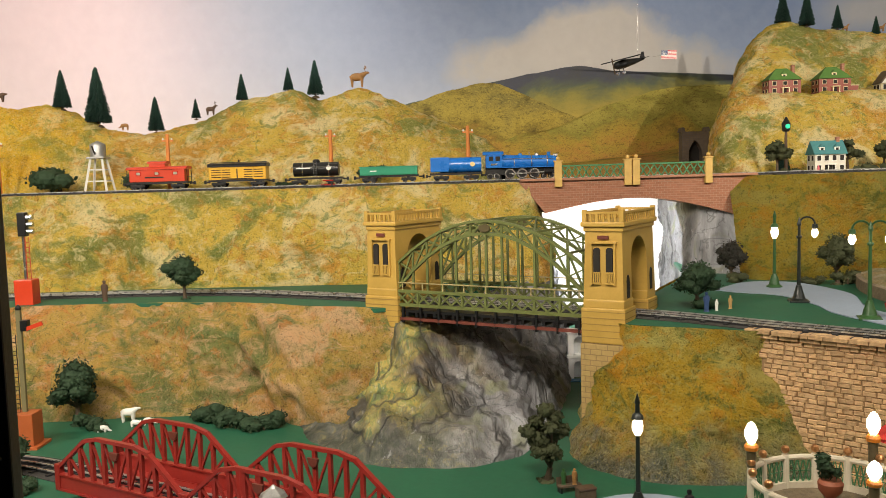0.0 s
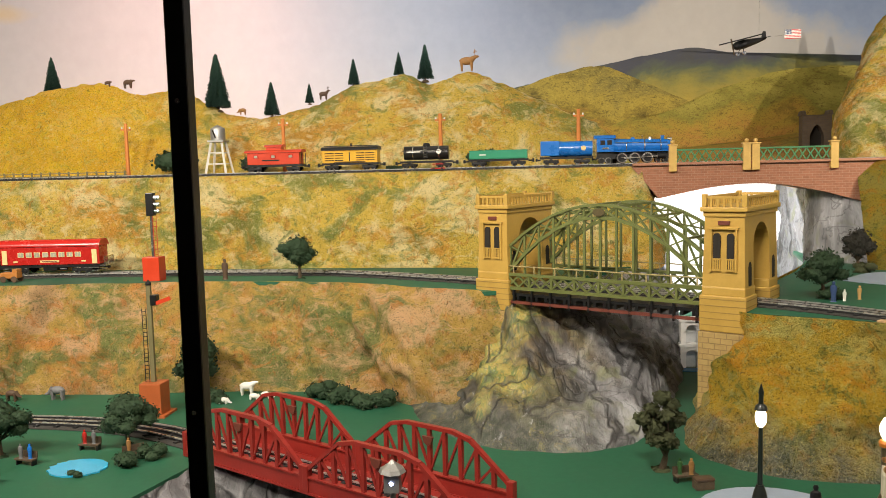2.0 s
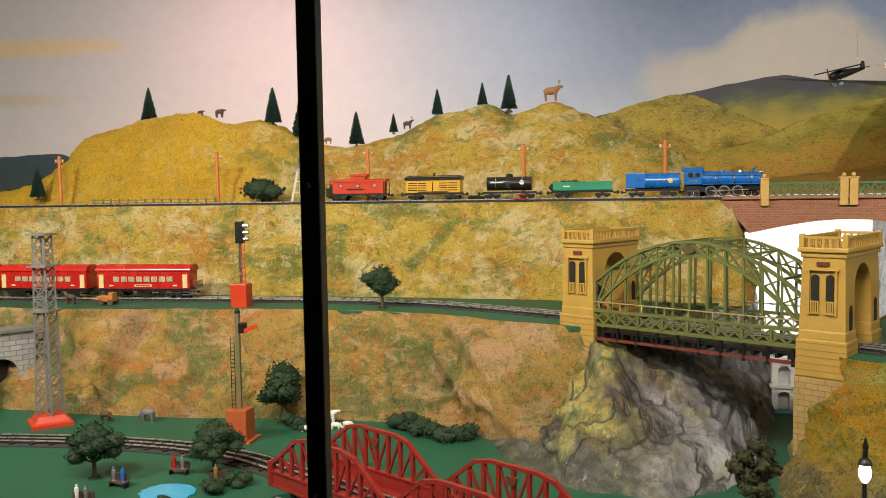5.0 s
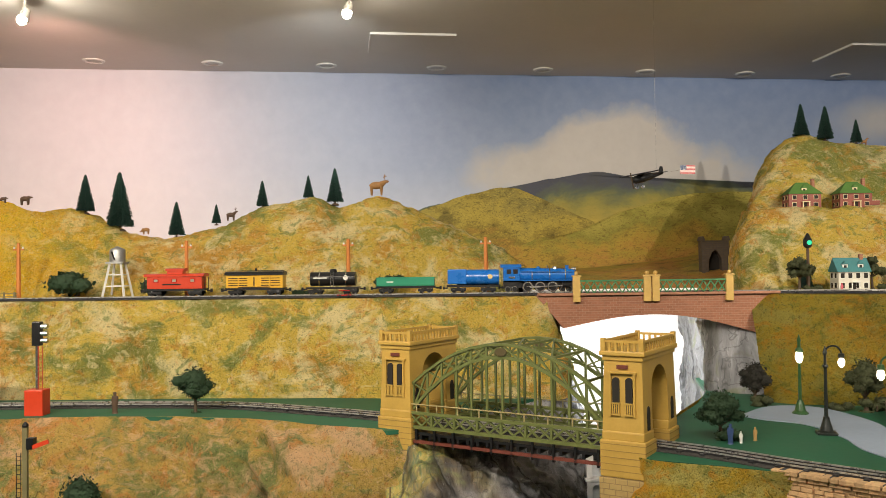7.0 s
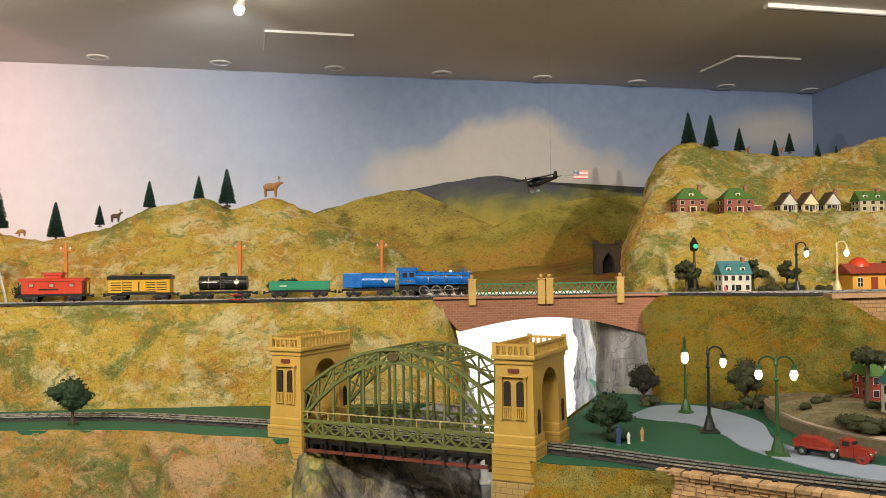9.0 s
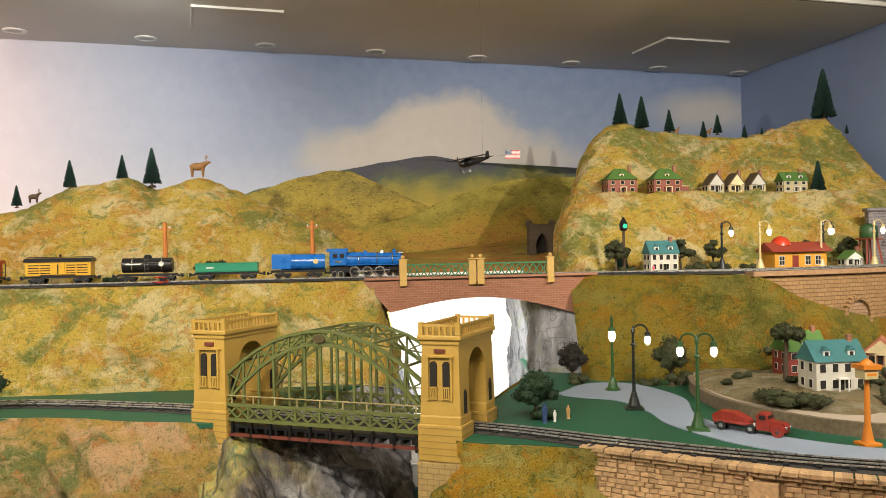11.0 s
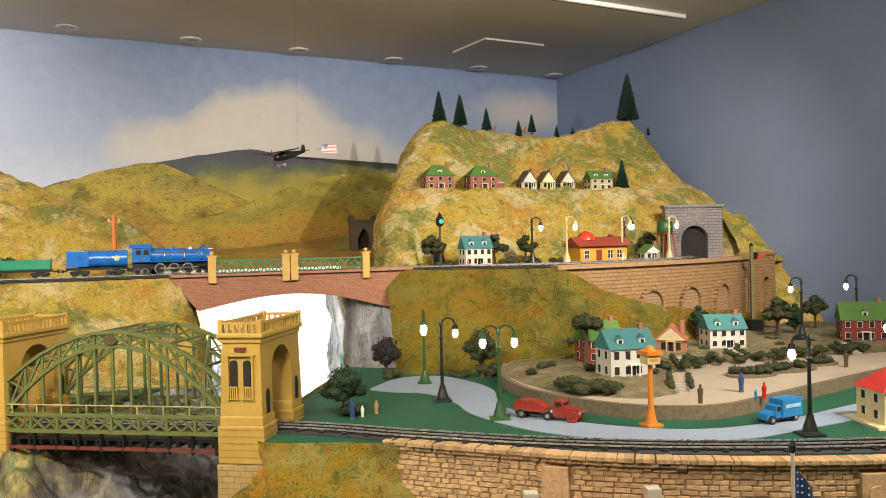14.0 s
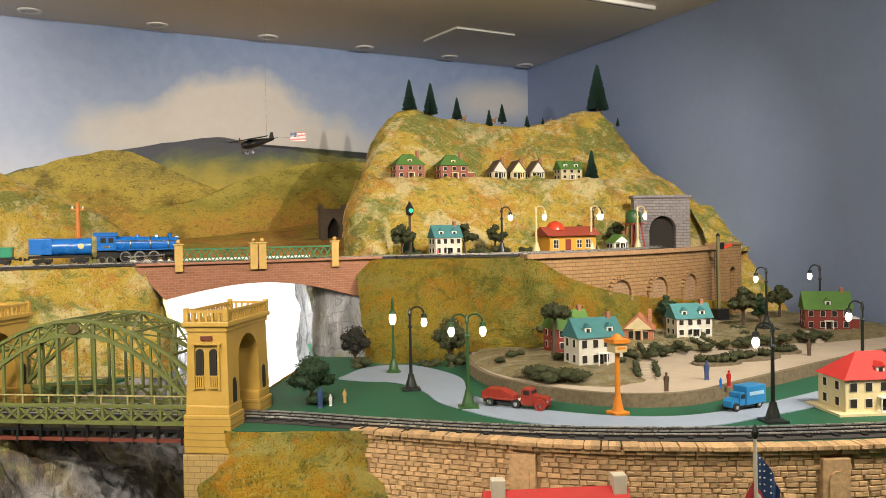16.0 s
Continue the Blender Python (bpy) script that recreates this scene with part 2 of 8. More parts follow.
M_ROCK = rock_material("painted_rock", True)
M_ROCK_PALE = rock_material("pale_grey_rock", False)


def brick_material(name, brick1, brick2, mortar, w, h, bumpy=0.6, out="Object"):
    m, t, b = nodes_of(name, 0.8)
    v = coords(t, out)
    s = split(t, v)
    cmb = t.nodes.new("ShaderNodeCombineXYZ")
    link(t, maths(t, "ADD", s[0], s[1]), cmb.inputs[0])
    link(t, s[2], cmb.inputs[1])
    br = t.nodes.new("ShaderNodeTexBrick")
    link(t, cmb.outputs[0], br.inputs["Vector"])
    br.inputs["Color1"].default_value, br.inputs["Color2"].default_value, br.inputs["Mortar"].default_value = (*brick1, 1), (*brick2, 1), (*mortar, 1)
    br.inputs["Scale"].default_value, br.inputs["Brick Width"].default_value, br.inputs["Row Height"].default_value = 1.0, w, h
    br.inputs["Mortar Size"].default_value, br.inputs["Mortar Smooth"].default_value = h * 0.09, 0.3
    n = noise_node(t, v, 60, 4)
    c = mix(t, 0.4, br.outputs["Color"], ramp(t, n, [(0.3, tuple(x * 0.6 for x in brick1)), (0.7, tuple(min(1, x * 1.3) for x in brick2))]))
    link(t, c, b.inputs["Base Color"])
    bump(t, b, maths(t, "SUBTRACT", maths(t, "MULTIPLY", n, 0.4), br.outputs["Fac"]), bumpy, 0.003)
    return m


def wall_sky_material():
    """Airbrushed sky on the back wall: blue overhead, pale at the horizon, one tall soft cloud and some streaks."""
    m, t, b = nodes_of("painted_sky", 0.7)
    v = coords(t)
    x, y, z = split(t, v)
    wob = noise_node(t, v, 2.6, 5, 0.55)
    fine = noise_node(t, v, 14, 4)
    up = maths(t, "DIVIDE", maths(t, "SUBTRACT", z, 1.9), 0.85, True)
    c = ramp(t, up, [(0.0, (0.44, 0.48, 0.57)), (0.35, (0.27, 0.34, 0.49)), (1.0, (0.165, 0.24, 0.42))])
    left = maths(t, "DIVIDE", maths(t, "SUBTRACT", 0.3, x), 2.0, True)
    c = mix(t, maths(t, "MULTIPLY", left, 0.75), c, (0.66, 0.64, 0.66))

    def cloud(c, cx, cz, rx, rz, colour, hard=2.6):
        dx = maths(t, "DIVIDE", maths(t, "SUBTRACT", x, cx), rx)
        dz = maths(t, "DIVIDE", maths(t, "SUBTRACT", z, cz), rz)
        r = maths(t, "SQRT", maths(t, "ADD", maths(t, "MULTIPLY", dx, dx), maths(t, "MULTIPLY", dz, dz)))
        r = maths(t, "ADD", r, maths(t, "MULTIPLY", maths(t, "SUBTRACT", wob, 0.5), 0.9))
        r = maths(t, "ADD", r, maths(t, "MULTIPLY", maths(t, "SUBTRACT", fine, 0.5), 0.35))
        return mix(t, maths(t, "MULTIPLY", maths(t, "SUBTRACT", 1.05, r), hard, True), c, colour)

    c = cloud(c, 0.95, 2.16, 0.95, 0.25, (0.50, 0.48, 0.455))
    c = cloud(c, 0.98, 2.33, 0.44, 0.26, (0.53, 0.505, 0.48))
    c = cloud(c, 2.7, 2.50, 0.5, 0.16, (0.46, 0.46, 0.47), 1.4)
    c = cloud(c, -3.4, 2.45, 0.65, 0.07, (0.66, 0.54, 0.36), 1.6)
    c = cloud(c, -3.6, 2.15, 0.5, 0.05, (0.55, 0.5, 0.42), 1.2)
    link(t, mix(t, 0.06, c, ramp(t, fine, [(0.3, (0.2, 0.2, 0.25)), (0.7, (0.8, 0.8, 0.8))])), b.inputs["Base Color"])
    bump(t, b, noise_node(t, v, 180, 3), 0.08, 0.002)
    return m


M_SKY = wall_sky_material()
M_BLUEWALL = paint("blue_wall_paint", (0.215, 0.28, 0.45), 0.65, var=0.08, scale=3, relief=0.05)
M_CEIL = paint("ceiling_paint", (0.62, 0.59, 0.55), 0.75, var=0.05, scale=4, relief=0.04)
M_FLOOR = paint("dark_floor", (0.10, 0.09, 0.08), 0.5, var=0.25, scale=6)
M_DARK = paint("dark_room_wall", (0.16, 0.15, 0.15), 0.8, var=0.1, scale=3)
M_WHITE = paint("white_panel", (0.80, 0.80, 0.80), 0.6, var=0.05, scale=6, relief=0.03)
M_GREEN = paint("green_deck_paint", (0.012, 0.095, 0.048), 0.60, var=0.22, scale=7, relief=0.10)
M_PATH = paint("grey_path_paint", (0.27, 0.33, 0.42), 0.6, var=0.12, scale=9, relief=0.06)
M_PLAZA = paint("tan_plaza", (0.46, 0.38, 0.29), 0.75, var=0.14, scale=14, relief=0.25)
M_BLACK = paint("black_metal", (0.012, 0.012, 0.013), 0.35, 0.2, var=0.3)
M_BROWNRIM = paint("cork_rim", (0.20, 0.155, 0.095), 0.9, var=0.45, scale=90, relief=0.9)

# ---- mesh helpers ----


def part(name, bm, material, parent=None, label="", smooth=False, at=None):
    """Links a bmesh as one mesh object, under a thing or a part when one is given."""
    me = bpy.data.meshes.new(name)
    bm.to_mesh(me)
    bm.free()
    me.materials.append(material)
    if smooth:
        me.polygons.foreach_set("use_smooth", [True] * len(me.polygons))
        try:
            me.set_sharp_from_angle(angle=radians(38))
        except AttributeError:
            pass
    ob = new(name, me)
    if parent:
        ob.parent = parent
    if at is not None:
        ob.matrix_basis = at
    if label:
        ob["label"] = label
    return ob


def thing(name, label, category, m=None, group=""):
    ob = tagged(new(name), label, category, group)
    ob.empty_display_size = 0.02
    if m is not None:
        ob.matrix_basis = m
    return ob


def box(bm, x0, y0, z0, x1, y1, z1, m=None, bevel=0.0):
    r = bmesh.ops.create_cube(bm, size=1.0)
    mm = Matrix.Translation(((x0 + x1) / 2, (y0 + y1) / 2, (z0 + z1) / 2)) @ Matrix.Diagonal((x1 - x0, y1 - y0, z1 - z0, 1))
    bmesh.ops.transform(bm, matrix=(m @ mm) if m is not None else mm, verts=r["verts"])
    if bevel:
        es = list({e for v in r["verts"] for e in v.link_edges})
        bmesh.ops.bevel(bm, geom=es, offset=bevel, segments=2, affect="EDGES", profile=0.6)
    return bm


def B(*a, **k):
    return box(bmesh.new(), *a, **k)


def rod(bm, p, q, r0, r1=None, seg=8, caps=True):
    p, q = Vector(p), Vector(q)
    r1 = r0 if r1 is None else r1
    d = q - p
    m = Matrix.Translation((p + q) / 2) @ d.to_track_quat("Z", "Y").to_matrix().to_4x4()
    bmesh.ops.create_cone(bm, cap_ends=caps, segments=seg, radius1=r0, radius2=r1, depth=d.length, matrix=m)
    return bm


def beam(bm, p, q, w, h):
    """A rectangular bar from p to q, w wide across and h deep."""
    p, q = Vector(p), Vector(q)
    d = q - p
    m = Matrix.Translation((p + q) / 2) @ d.to_track_quat("X", "Z").to_matrix().to_4x4()
    return box(bm, -d.length / 2, -w / 2, -h / 2, d.length / 2, w / 2, h / 2, m)


def tube(bm, pts, r, seg=6):
    for a, b in zip(pts, pts[1:]):
        rod(bm, a, b, r, r, seg)
    return bm


def ball(bm, c, r, seg=10, sq=(1, 1, 1)):
    bmesh.ops.create_uvsphere(bm, u_segments=seg, v_segments=max(4, seg * 2 // 3), radius=r, matrix=Matrix.Translation(c) @ Matrix.Diagonal((*sq, 1)))
    return bm


def lathe(bm, profile, seg=14, at=(0, 0, 0)):
    """Turns (radius, height) pairs round the upright axis."""
    ax, ay, az = at
    rings = [[bm.verts.new((ax + r * math.cos(2 * math.pi * i / seg), ay + r * math.sin(2 * math.pi * i / seg), az + z)) for i in range(seg)] for r, z in profile]
    for a, b in zip(rings, rings[1:]):
        for i in range(seg):
            bm.faces.new((a[i], a[(i + 1) % seg], b[(i + 1) % seg], b[i]))
    bm.faces.new(rings[0][::-1])
    bm.faces.new(rings[-1])
    return bm


def prism(bm, poly, lo, hi, m=None):
    """Extrudes a closed (x, y) outline from height lo to hi."""
    a = [bm.verts.new((x, y, lo)) for x, y in poly]
    b = [bm.verts.new((x, y, hi)) for x, y in poly]
    n = len(poly)
    fs = [bm.faces.new(a[::-1]), bm.faces.new(b)] + [bm.faces.new((a[i], a[(i + 1) % n], b[(i + 1) % n], b[i])) for i in range(n)]
    bmesh.ops.recalc_face_normals(bm, faces=fs)
    if m is not None:
        bmesh.ops.transform(bm, matrix=m, verts=a + b)
    return bm


# local (x, y) outline standing upright: x along, y up, thickness towards -y
UPRIGHT = Matrix.Rotation(radians(90), 4, "X")


def smooth_line(pts, n):
    """n points at even steps along a Catmull-Rom curve."""
    p = [Vector(q) for q in pts]
    p = [p[0] * 2 - p[1]] + p + [p[-1] * 2 - p[-2]]
    fine = []
    for i in range(1, len(p) - 2):
        for k in range(16):
            s = k / 16
            a, b, c, d = p[i - 1], p[i], p[i + 1], p[i + 2]
            fine.append(0.5 * ((2 * b) + (c - a) * s + (2 * a - 5 * b + 4 * c - d) * s * s + (3 * b - a - 3 * c + d) * s ** 3))
    fine.append(p[-2])
    run = [0.0]
    for a, b in zip(fine, fine[1:]):
        run.append(run[-1] + (b - a).length)
    out, j = [], 0
    for i in range(n):
        want = run[-1] * i / (n - 1)
        while j < len(run) - 2 and run[j + 1] < want:
            j += 1
        f = (want - run[j]) / max(1e-9, run[j + 1] - run[j])
        out.append(fine[j].lerp(fine[j + 1], min(1, max(0, f))))
    return out


def loft(name, rows, nu, nv, amp, material, freq=4.0, pin=True, crease=0.0, fold=0.0):
    """A hillside drawn between rows of guide points, roughened along its normals."""
    lines = [smooth_line(r, nu) for r in rows]
    cols = [smooth_line([l[i] for l in lines], nv) for i in range(nu)]
    bm = bmesh.new()
    vs = [[bm.verts.new(cols[i][j]) for j in range(nv)] for i in range(nu)]
    for i in range(nu - 1):
        for j in range(nv - 1):
            bm.faces.new((vs[i][j], vs[i + 1][j], vs[i + 1][j + 1], vs[i][j + 1]))
    bm.normal_update()
    for i in range(nu):
        for j in range(nv):
            v = vs[i][j]
            c = v.co
            k = 1.0
            if pin:
                k = min(1.0, 4 * j / (nv - 1) + 0.15, 4 * (nv - 1 - j) / (nv - 1) + 0.1)
            n = noise.fractal(c * freq, 1.0, 2.0, 5) * amp + noise.noise(c * freq * 6) * amp * 0.35 + noise.noise(c * 75) * 0.0028
            if crease:
                n -= abs(noise.noise(Vector((c.x, c.y, c.z * 0.4)) * 9)) * crease
            if fold:
                q = noise.noise(Vector((c.x * 4.6 + c.z * 5.0, c.y * 3, c.z * 2.0))) + 0.5 * noise.noise(Vector((c.x * 11 + c.z * 9, c.y * 6, c.z * 4 + 7)))
                n += fold * (0.55 - abs(q) * 2.2)
            v.co = c + v.normal * n * k
    return tagged(part(name, bm, material, smooth=True), kind="structure")


def sheet(name, outline, z, material, thick=0.03, kind="structure"):
    bm = prism(bmesh.new(), outline, z - thick, z)
    bmesh.ops.triangulate(bm, faces=bm.faces[:])
    return tagged(part(name, bm, material), kind=kind)


# ---- room ----
tagged(part("floor", B(-5, -2.2, -0.1, 3.4, 6, 0), M_FLOOR), kind="structure")
tagged(part("ceiling", B(-5, -2.2, ZC, 3.4, 6, ZC + 0.1), M_CEIL), kind="structure")
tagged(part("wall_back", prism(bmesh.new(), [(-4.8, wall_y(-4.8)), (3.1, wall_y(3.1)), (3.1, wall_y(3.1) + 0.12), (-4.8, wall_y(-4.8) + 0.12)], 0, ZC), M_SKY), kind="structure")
tagged(part("wall_right", prism(bmesh.new(), [(2.965, wall_y(2.96)), (3.28, -2.1), (3.4, -2.1), (3.1, wall_y(2.96))], 0, ZC), M_BLUEWALL), kind="structure")
tagged(part("wall_left", B(-4.9, -2.2, 0, -4.8, 5, ZC), M_DARK), kind="structure")
tagged(part("wall_behind", B(-4.9, -2.3, 0, 3.4, -2.2, ZC), M_DARK), kind="structure")

# ---- painted distance on the back wall ----


def mural(name, outline, proud, material):
    """A painted hill on the wall: outline in wall x and height."""
    bm = bmesh.new()
    crest = [(x, z + 0.012 * noise.noise(Vector((x * 9, proud * 900, 0))) + 0.004 * noise.noise(Vector((x * 60, proud * 900, 3)))) if z > 1.45 else (x, z) for x, z in outline]
    f = bm.faces.new([bm.verts.new((x, wall_y(x) - proud, z)) for x, z in crest])
    bmesh.ops.triangulate(bm, faces=[f])
    return tagged(part(name, bm, material), kind="structure")


def soft_paint(name, stops, axis_lo, axis_hi, scale=6, grain=0.35):
    """Painted distance: colours by height, stirred by cloudy patches, with short grassy brush strokes."""
    m, t, b = nodes_of(name, 0.8)
    v = coords(t)
    z = split(t, v)[2]
    n = noise_node(t, shifted(t, v, 0, 0, 0, 0.7, 1, 1.2), scale, 5, 0.58, 0.5)
    patch = noise_node(t, shifted(t, v, 4, 0, 2, 0.8, 1, 1.3), scale * 1.7, 5, 0.6, 0.4)
    f = noise_node(t, shifted(t, v, 1, 0, 3, 0.6, 1, 1.3), scale * 13, 6, 0.75, 1.2)
    g = noise_node(t, v, scale * 34, 4, 0.7, 0.8)
    k = maths(t, "ADD", maths(t, "DIVIDE", maths(t, "SUBTRACT", z, axis_lo), axis_hi - axis_lo), maths(t, "MULTIPLY", maths(t, "SUBTRACT", n, 0.5), 2.2))
    c = ramp(t, k, stops)
    deep, bright = tuple(x * 0.34 for x in stops[1][1]), tuple(min(1, x * 1.5) for x in stops[-2][1])
    c = mix(t, rise(t, patch, 0.52, 0.68, grain * 1.3), c, deep)
    c = mix(t, rise(t, f, 0.52, 0.68, grain), c, bright)
    c = mix(t, maths(t, "SUBTRACT", grain * 1.6, rise(t, f, 0.34, 0.48, grain * 1.6)), c, deep)
    c = mix(t, maths(t, "SUBTRACT", grain, rise(t, g, 0.36, 0.47, grain)), c, deep)
    link(t, c, b.inputs["Base Color"])
    bump(t, b, f, 0.2, 0.002)
    return m


M_FAR = soft_paint("far_ridge_paint", [(0, (0.44, 0.33, 0.06)), (0.40, (0.26, 0.24, 0.06)), (0.62, (0.10, 0.12, 0.08)), (0.85, (0.07, 0.075, 0.10))], 1.86, 2.2, 2.5, 0.12)
M_MID = soft_paint("mid_hill_paint", [(0, (0.390, 0.195, 0.031)), (0.35, (0.234, 0.172, 0.023)), (0.62, (0.390, 0.296, 0.047)), (1, (0.234, 0.195, 0.047))], 1.6, 2.1, 4, 0.5)
M_NEARP = soft_paint("near_hill_paint", [(0, (0.421, 0.195, 0.039)), (0.35, (0.374, 0.250, 0.031)), (0.62, (0.234, 0.211, 0.031)), (1, (0.437, 0.367, 0.070))], 1.55, 2.05, 4, 0.55)
M_BLUEHILL = soft_paint("blue_ridge_paint", [(0, (0.05, 0.08, 0.06)), (0.4, (0.04, 0.07, 0.09)), (0.8, (0.05, 0.07, 0.11)), (1, (0.06, 0.08, 0.12))], 1.6, 1.85, 3, 0.15)
mural("painted_ridge_far", [(-0.4, 1.4)] + [(p.x, p.y) for p in smooth_line([(-0.4, 1.92, 0), (0.06, 2.05, 0), (0.37, 2.11, 0), (0.81, 2.19, 0), (1.07, 2.15, 0), (1.57, 2.10, 0), (1.8, 2.12, 0), (2.4, 2.1, 0)], 160)] + [(2.4, 1.4)], 0.003, M_FAR)
mural("painted_hill_mid", [(-0.7, 1.4)] + [(p.x, p.y) for p in smooth_line([(-0.7, 1.7, 0), (-0.29, 1.93, 0), (0.09, 2.06, 0), (0.33, 2.09, 0), (0.61, 1.98, 0), (0.93, 1.83, 0), (1.34, 1.68, 0)], 160)] + [(1.34, 1.4)], 0.006, M_MID)
mural("painted_hill_near", [(-0.1, 1.4)] + [(p.x, p.y) for p in smooth_line([(-0.1, 1.5, 0), (0.37, 1.77, 0), (0.67, 1.83, 0), (1.0, 1.96, 0), (1.42, 2.06, 0), (2.0, 2.05, 0), (2.4, 1.95, 0)], 160)] + [(2.4, 1.4)], 0.009, M_NEARP)
mural("painted_ridge_blue", [(-4.7, 1.4)] + [(p.x, p.y) for p in smooth_line([(-4.7, 1.7, 0), (-3.72, 1.81, 0), (-3.34, 1.83, 0), (-3.1, 1.78, 0), (-2.8, 1.62, 0)], 96)] + [(-2.8, 1.4)], 0.003, M_BLUEHILL)

# ---- layout ground ----
# a rocky hollow in the ground under and before the red bridges
PIT = ZL - 0.30
RIM = [(-1.10, 0.62), (-1.02, 1.10), (-0.955, 1.42), (-0.915, 1.62), (-0.866, 1.81), (-0.80, 1.865), (-0.66, 1.815), (-0.50, 1.72), (-0.36, 1.645), (-0.24, 1.56), (-0.20, 1.42), (-0.18, 1.10), (-0.16, 0.62)]
sheet("ground_lower", [(-4.25, 0.62)] + RIM + [(3.1, 0.62), (3.1, 3.9), (-4.25, 3.9)], ZL, M_GREEN, 0.012)
loft("rock_hollow", [
    [(x, y, ZL - 0.004) for x, y in RIM],
    [(x + (-0.56 - x) * 0.14, y + (1.2 - y) * 0.09, ZL - 0.13) for x, y in RIM],
    [(x + (-0.56 - x) * 0.26, y + (1.2 - y) * 0.18, PIT - 0.01) for x, y in RIM],
], 170, 46, 0.030, M_ROCK_PALE, 7.0, crease=0.03)
tagged(part("hollow_floor", B(-1.12, 0.62, PIT - 0.03, -0.14, 1.9, PIT), M_ROCK_PALE), kind="structure")
tagged(part("table_fascia", B(-4.25, 0.6, 0, 3.1, 0.617, ZL - 0.003), M_DARK), kind="structure")

loft("hillside_lower", [
    [(-4.2, 2.40, ZL - 0.01), (-2.3, 2.42, ZL - 0.01), (-1.7, 2.40, ZL - 0.01), (-1.0, 2.45, ZL - 0.01), (-0.64, 2.46, ZL - 0.01), (-0.42, 2.32, ZL - 0.01), (-0.24, 2.20, ZL - 0.01), (-0.05, 2.24, ZL - 0.01), (0.12, 2.34, ZL - 0.01)],
    [(-4.2, 2.46, 1.0), (-2.3, 2.47, 1.0), (-1.7, 2.45, 1.0), (-1.0, 2.51, 1.0), (-0.64, 2.48, 1.0), (-0.40, 2.33, 1.0), (-0.22, 2.27, 1.0), (-0.10, 2.36, 1.0), (0.02, 2.50, 1.0)],
    [(-4.2, 2.555, 1.187), (-2.06, 2.565, 1.187), (-1.6, 2.595, 1.187), (-1.07, 2.635, 1.187), (-0.66, 2.575, 1.187), (-0.36, 2.445, 1.187), (-0.22, 2.385, 1.187), (-0.14, 2.42, 1.15), (-0.07, 2.54, 1.12)],
], 420, 70, 0.042, M_HILL_WARM, 4.2, crease=0.030, fold=0.036)
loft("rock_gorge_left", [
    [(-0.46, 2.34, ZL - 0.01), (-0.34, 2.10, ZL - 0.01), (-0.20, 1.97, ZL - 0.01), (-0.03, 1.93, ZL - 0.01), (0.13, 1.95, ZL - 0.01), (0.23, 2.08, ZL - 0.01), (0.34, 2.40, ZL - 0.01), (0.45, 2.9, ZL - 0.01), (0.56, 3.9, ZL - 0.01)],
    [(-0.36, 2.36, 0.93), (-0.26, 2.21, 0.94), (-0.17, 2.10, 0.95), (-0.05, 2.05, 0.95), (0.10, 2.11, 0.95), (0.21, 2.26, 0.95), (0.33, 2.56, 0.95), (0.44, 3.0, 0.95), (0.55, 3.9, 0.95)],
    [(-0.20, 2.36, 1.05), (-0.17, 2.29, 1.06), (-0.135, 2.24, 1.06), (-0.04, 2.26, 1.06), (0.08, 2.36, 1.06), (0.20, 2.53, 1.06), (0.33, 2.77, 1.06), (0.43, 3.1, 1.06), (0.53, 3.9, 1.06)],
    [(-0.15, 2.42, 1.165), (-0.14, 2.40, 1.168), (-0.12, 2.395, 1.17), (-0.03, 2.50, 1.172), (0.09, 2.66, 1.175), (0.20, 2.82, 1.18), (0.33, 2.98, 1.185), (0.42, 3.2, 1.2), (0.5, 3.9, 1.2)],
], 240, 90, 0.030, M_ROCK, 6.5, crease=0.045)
sheet("deck_middle_left", [(-4.25, 2.57), (-2.06, 2.575), (-1.6, 2.605), (-1.07, 2.645), (-0.66, 2.585), (-0.36, 2.455), (-0.20, 2.375), (-0.10, 2.42), (0.02, 2.62), (0.2, 2.85), (0.36, 3.05), (0.4, 3.2), (-4.25, 3.2)], ZM, M_GREEN, 0.012)
loft("hillside_upper", [
    [(-4.2, 2.99, ZM - 0.01), (-2.2, 2.99, ZM - 0.01), (-1.4, 2.99, ZM - 0.01), (-0.6, 2.98, ZM - 0.01), (0.0, 2.93, ZM - 0.01), (0.25, 2.93, ZM - 0.01), (0.40, 3.05, ZM - 0.01), (0.47, 3.9, ZM - 0.01)],
    [(-4.2, 3.03, 1.36), (-2.2, 3.03, 1.36), (-1.4, 3.03, 1.36), (-0.6, 2.99, 1.36), (0.0, 2.97, 1.36), (0.25, 2.98, 1.36), (0.37, 3.07, 1.36), (0.43, 3.9, 1.36)],
    [(-4.2, 3.10, ZU), (-2.2, 3.10, ZU), (-1.4, 3.08, ZU), (-0.6, 3.05, ZU), (0.0, 3.03, ZU), (0.25, 3.03, ZU), (0.34, 3.08, ZU), (0.4, 3.9, ZU)],
], 420, 50, 0.030, M_HILL, 4.5, crease=0.022, fold=0.010)
sheet("deck_upper_left", [(-4.25, 3.105), (-2.2, 3.105), (-1.4, 3.085), (-0.6, 3.055), (0.3, 3.035), (0.34, 3.9), (-4.25, 3.9)], ZU - 0.003, M_HILL, 0.02)

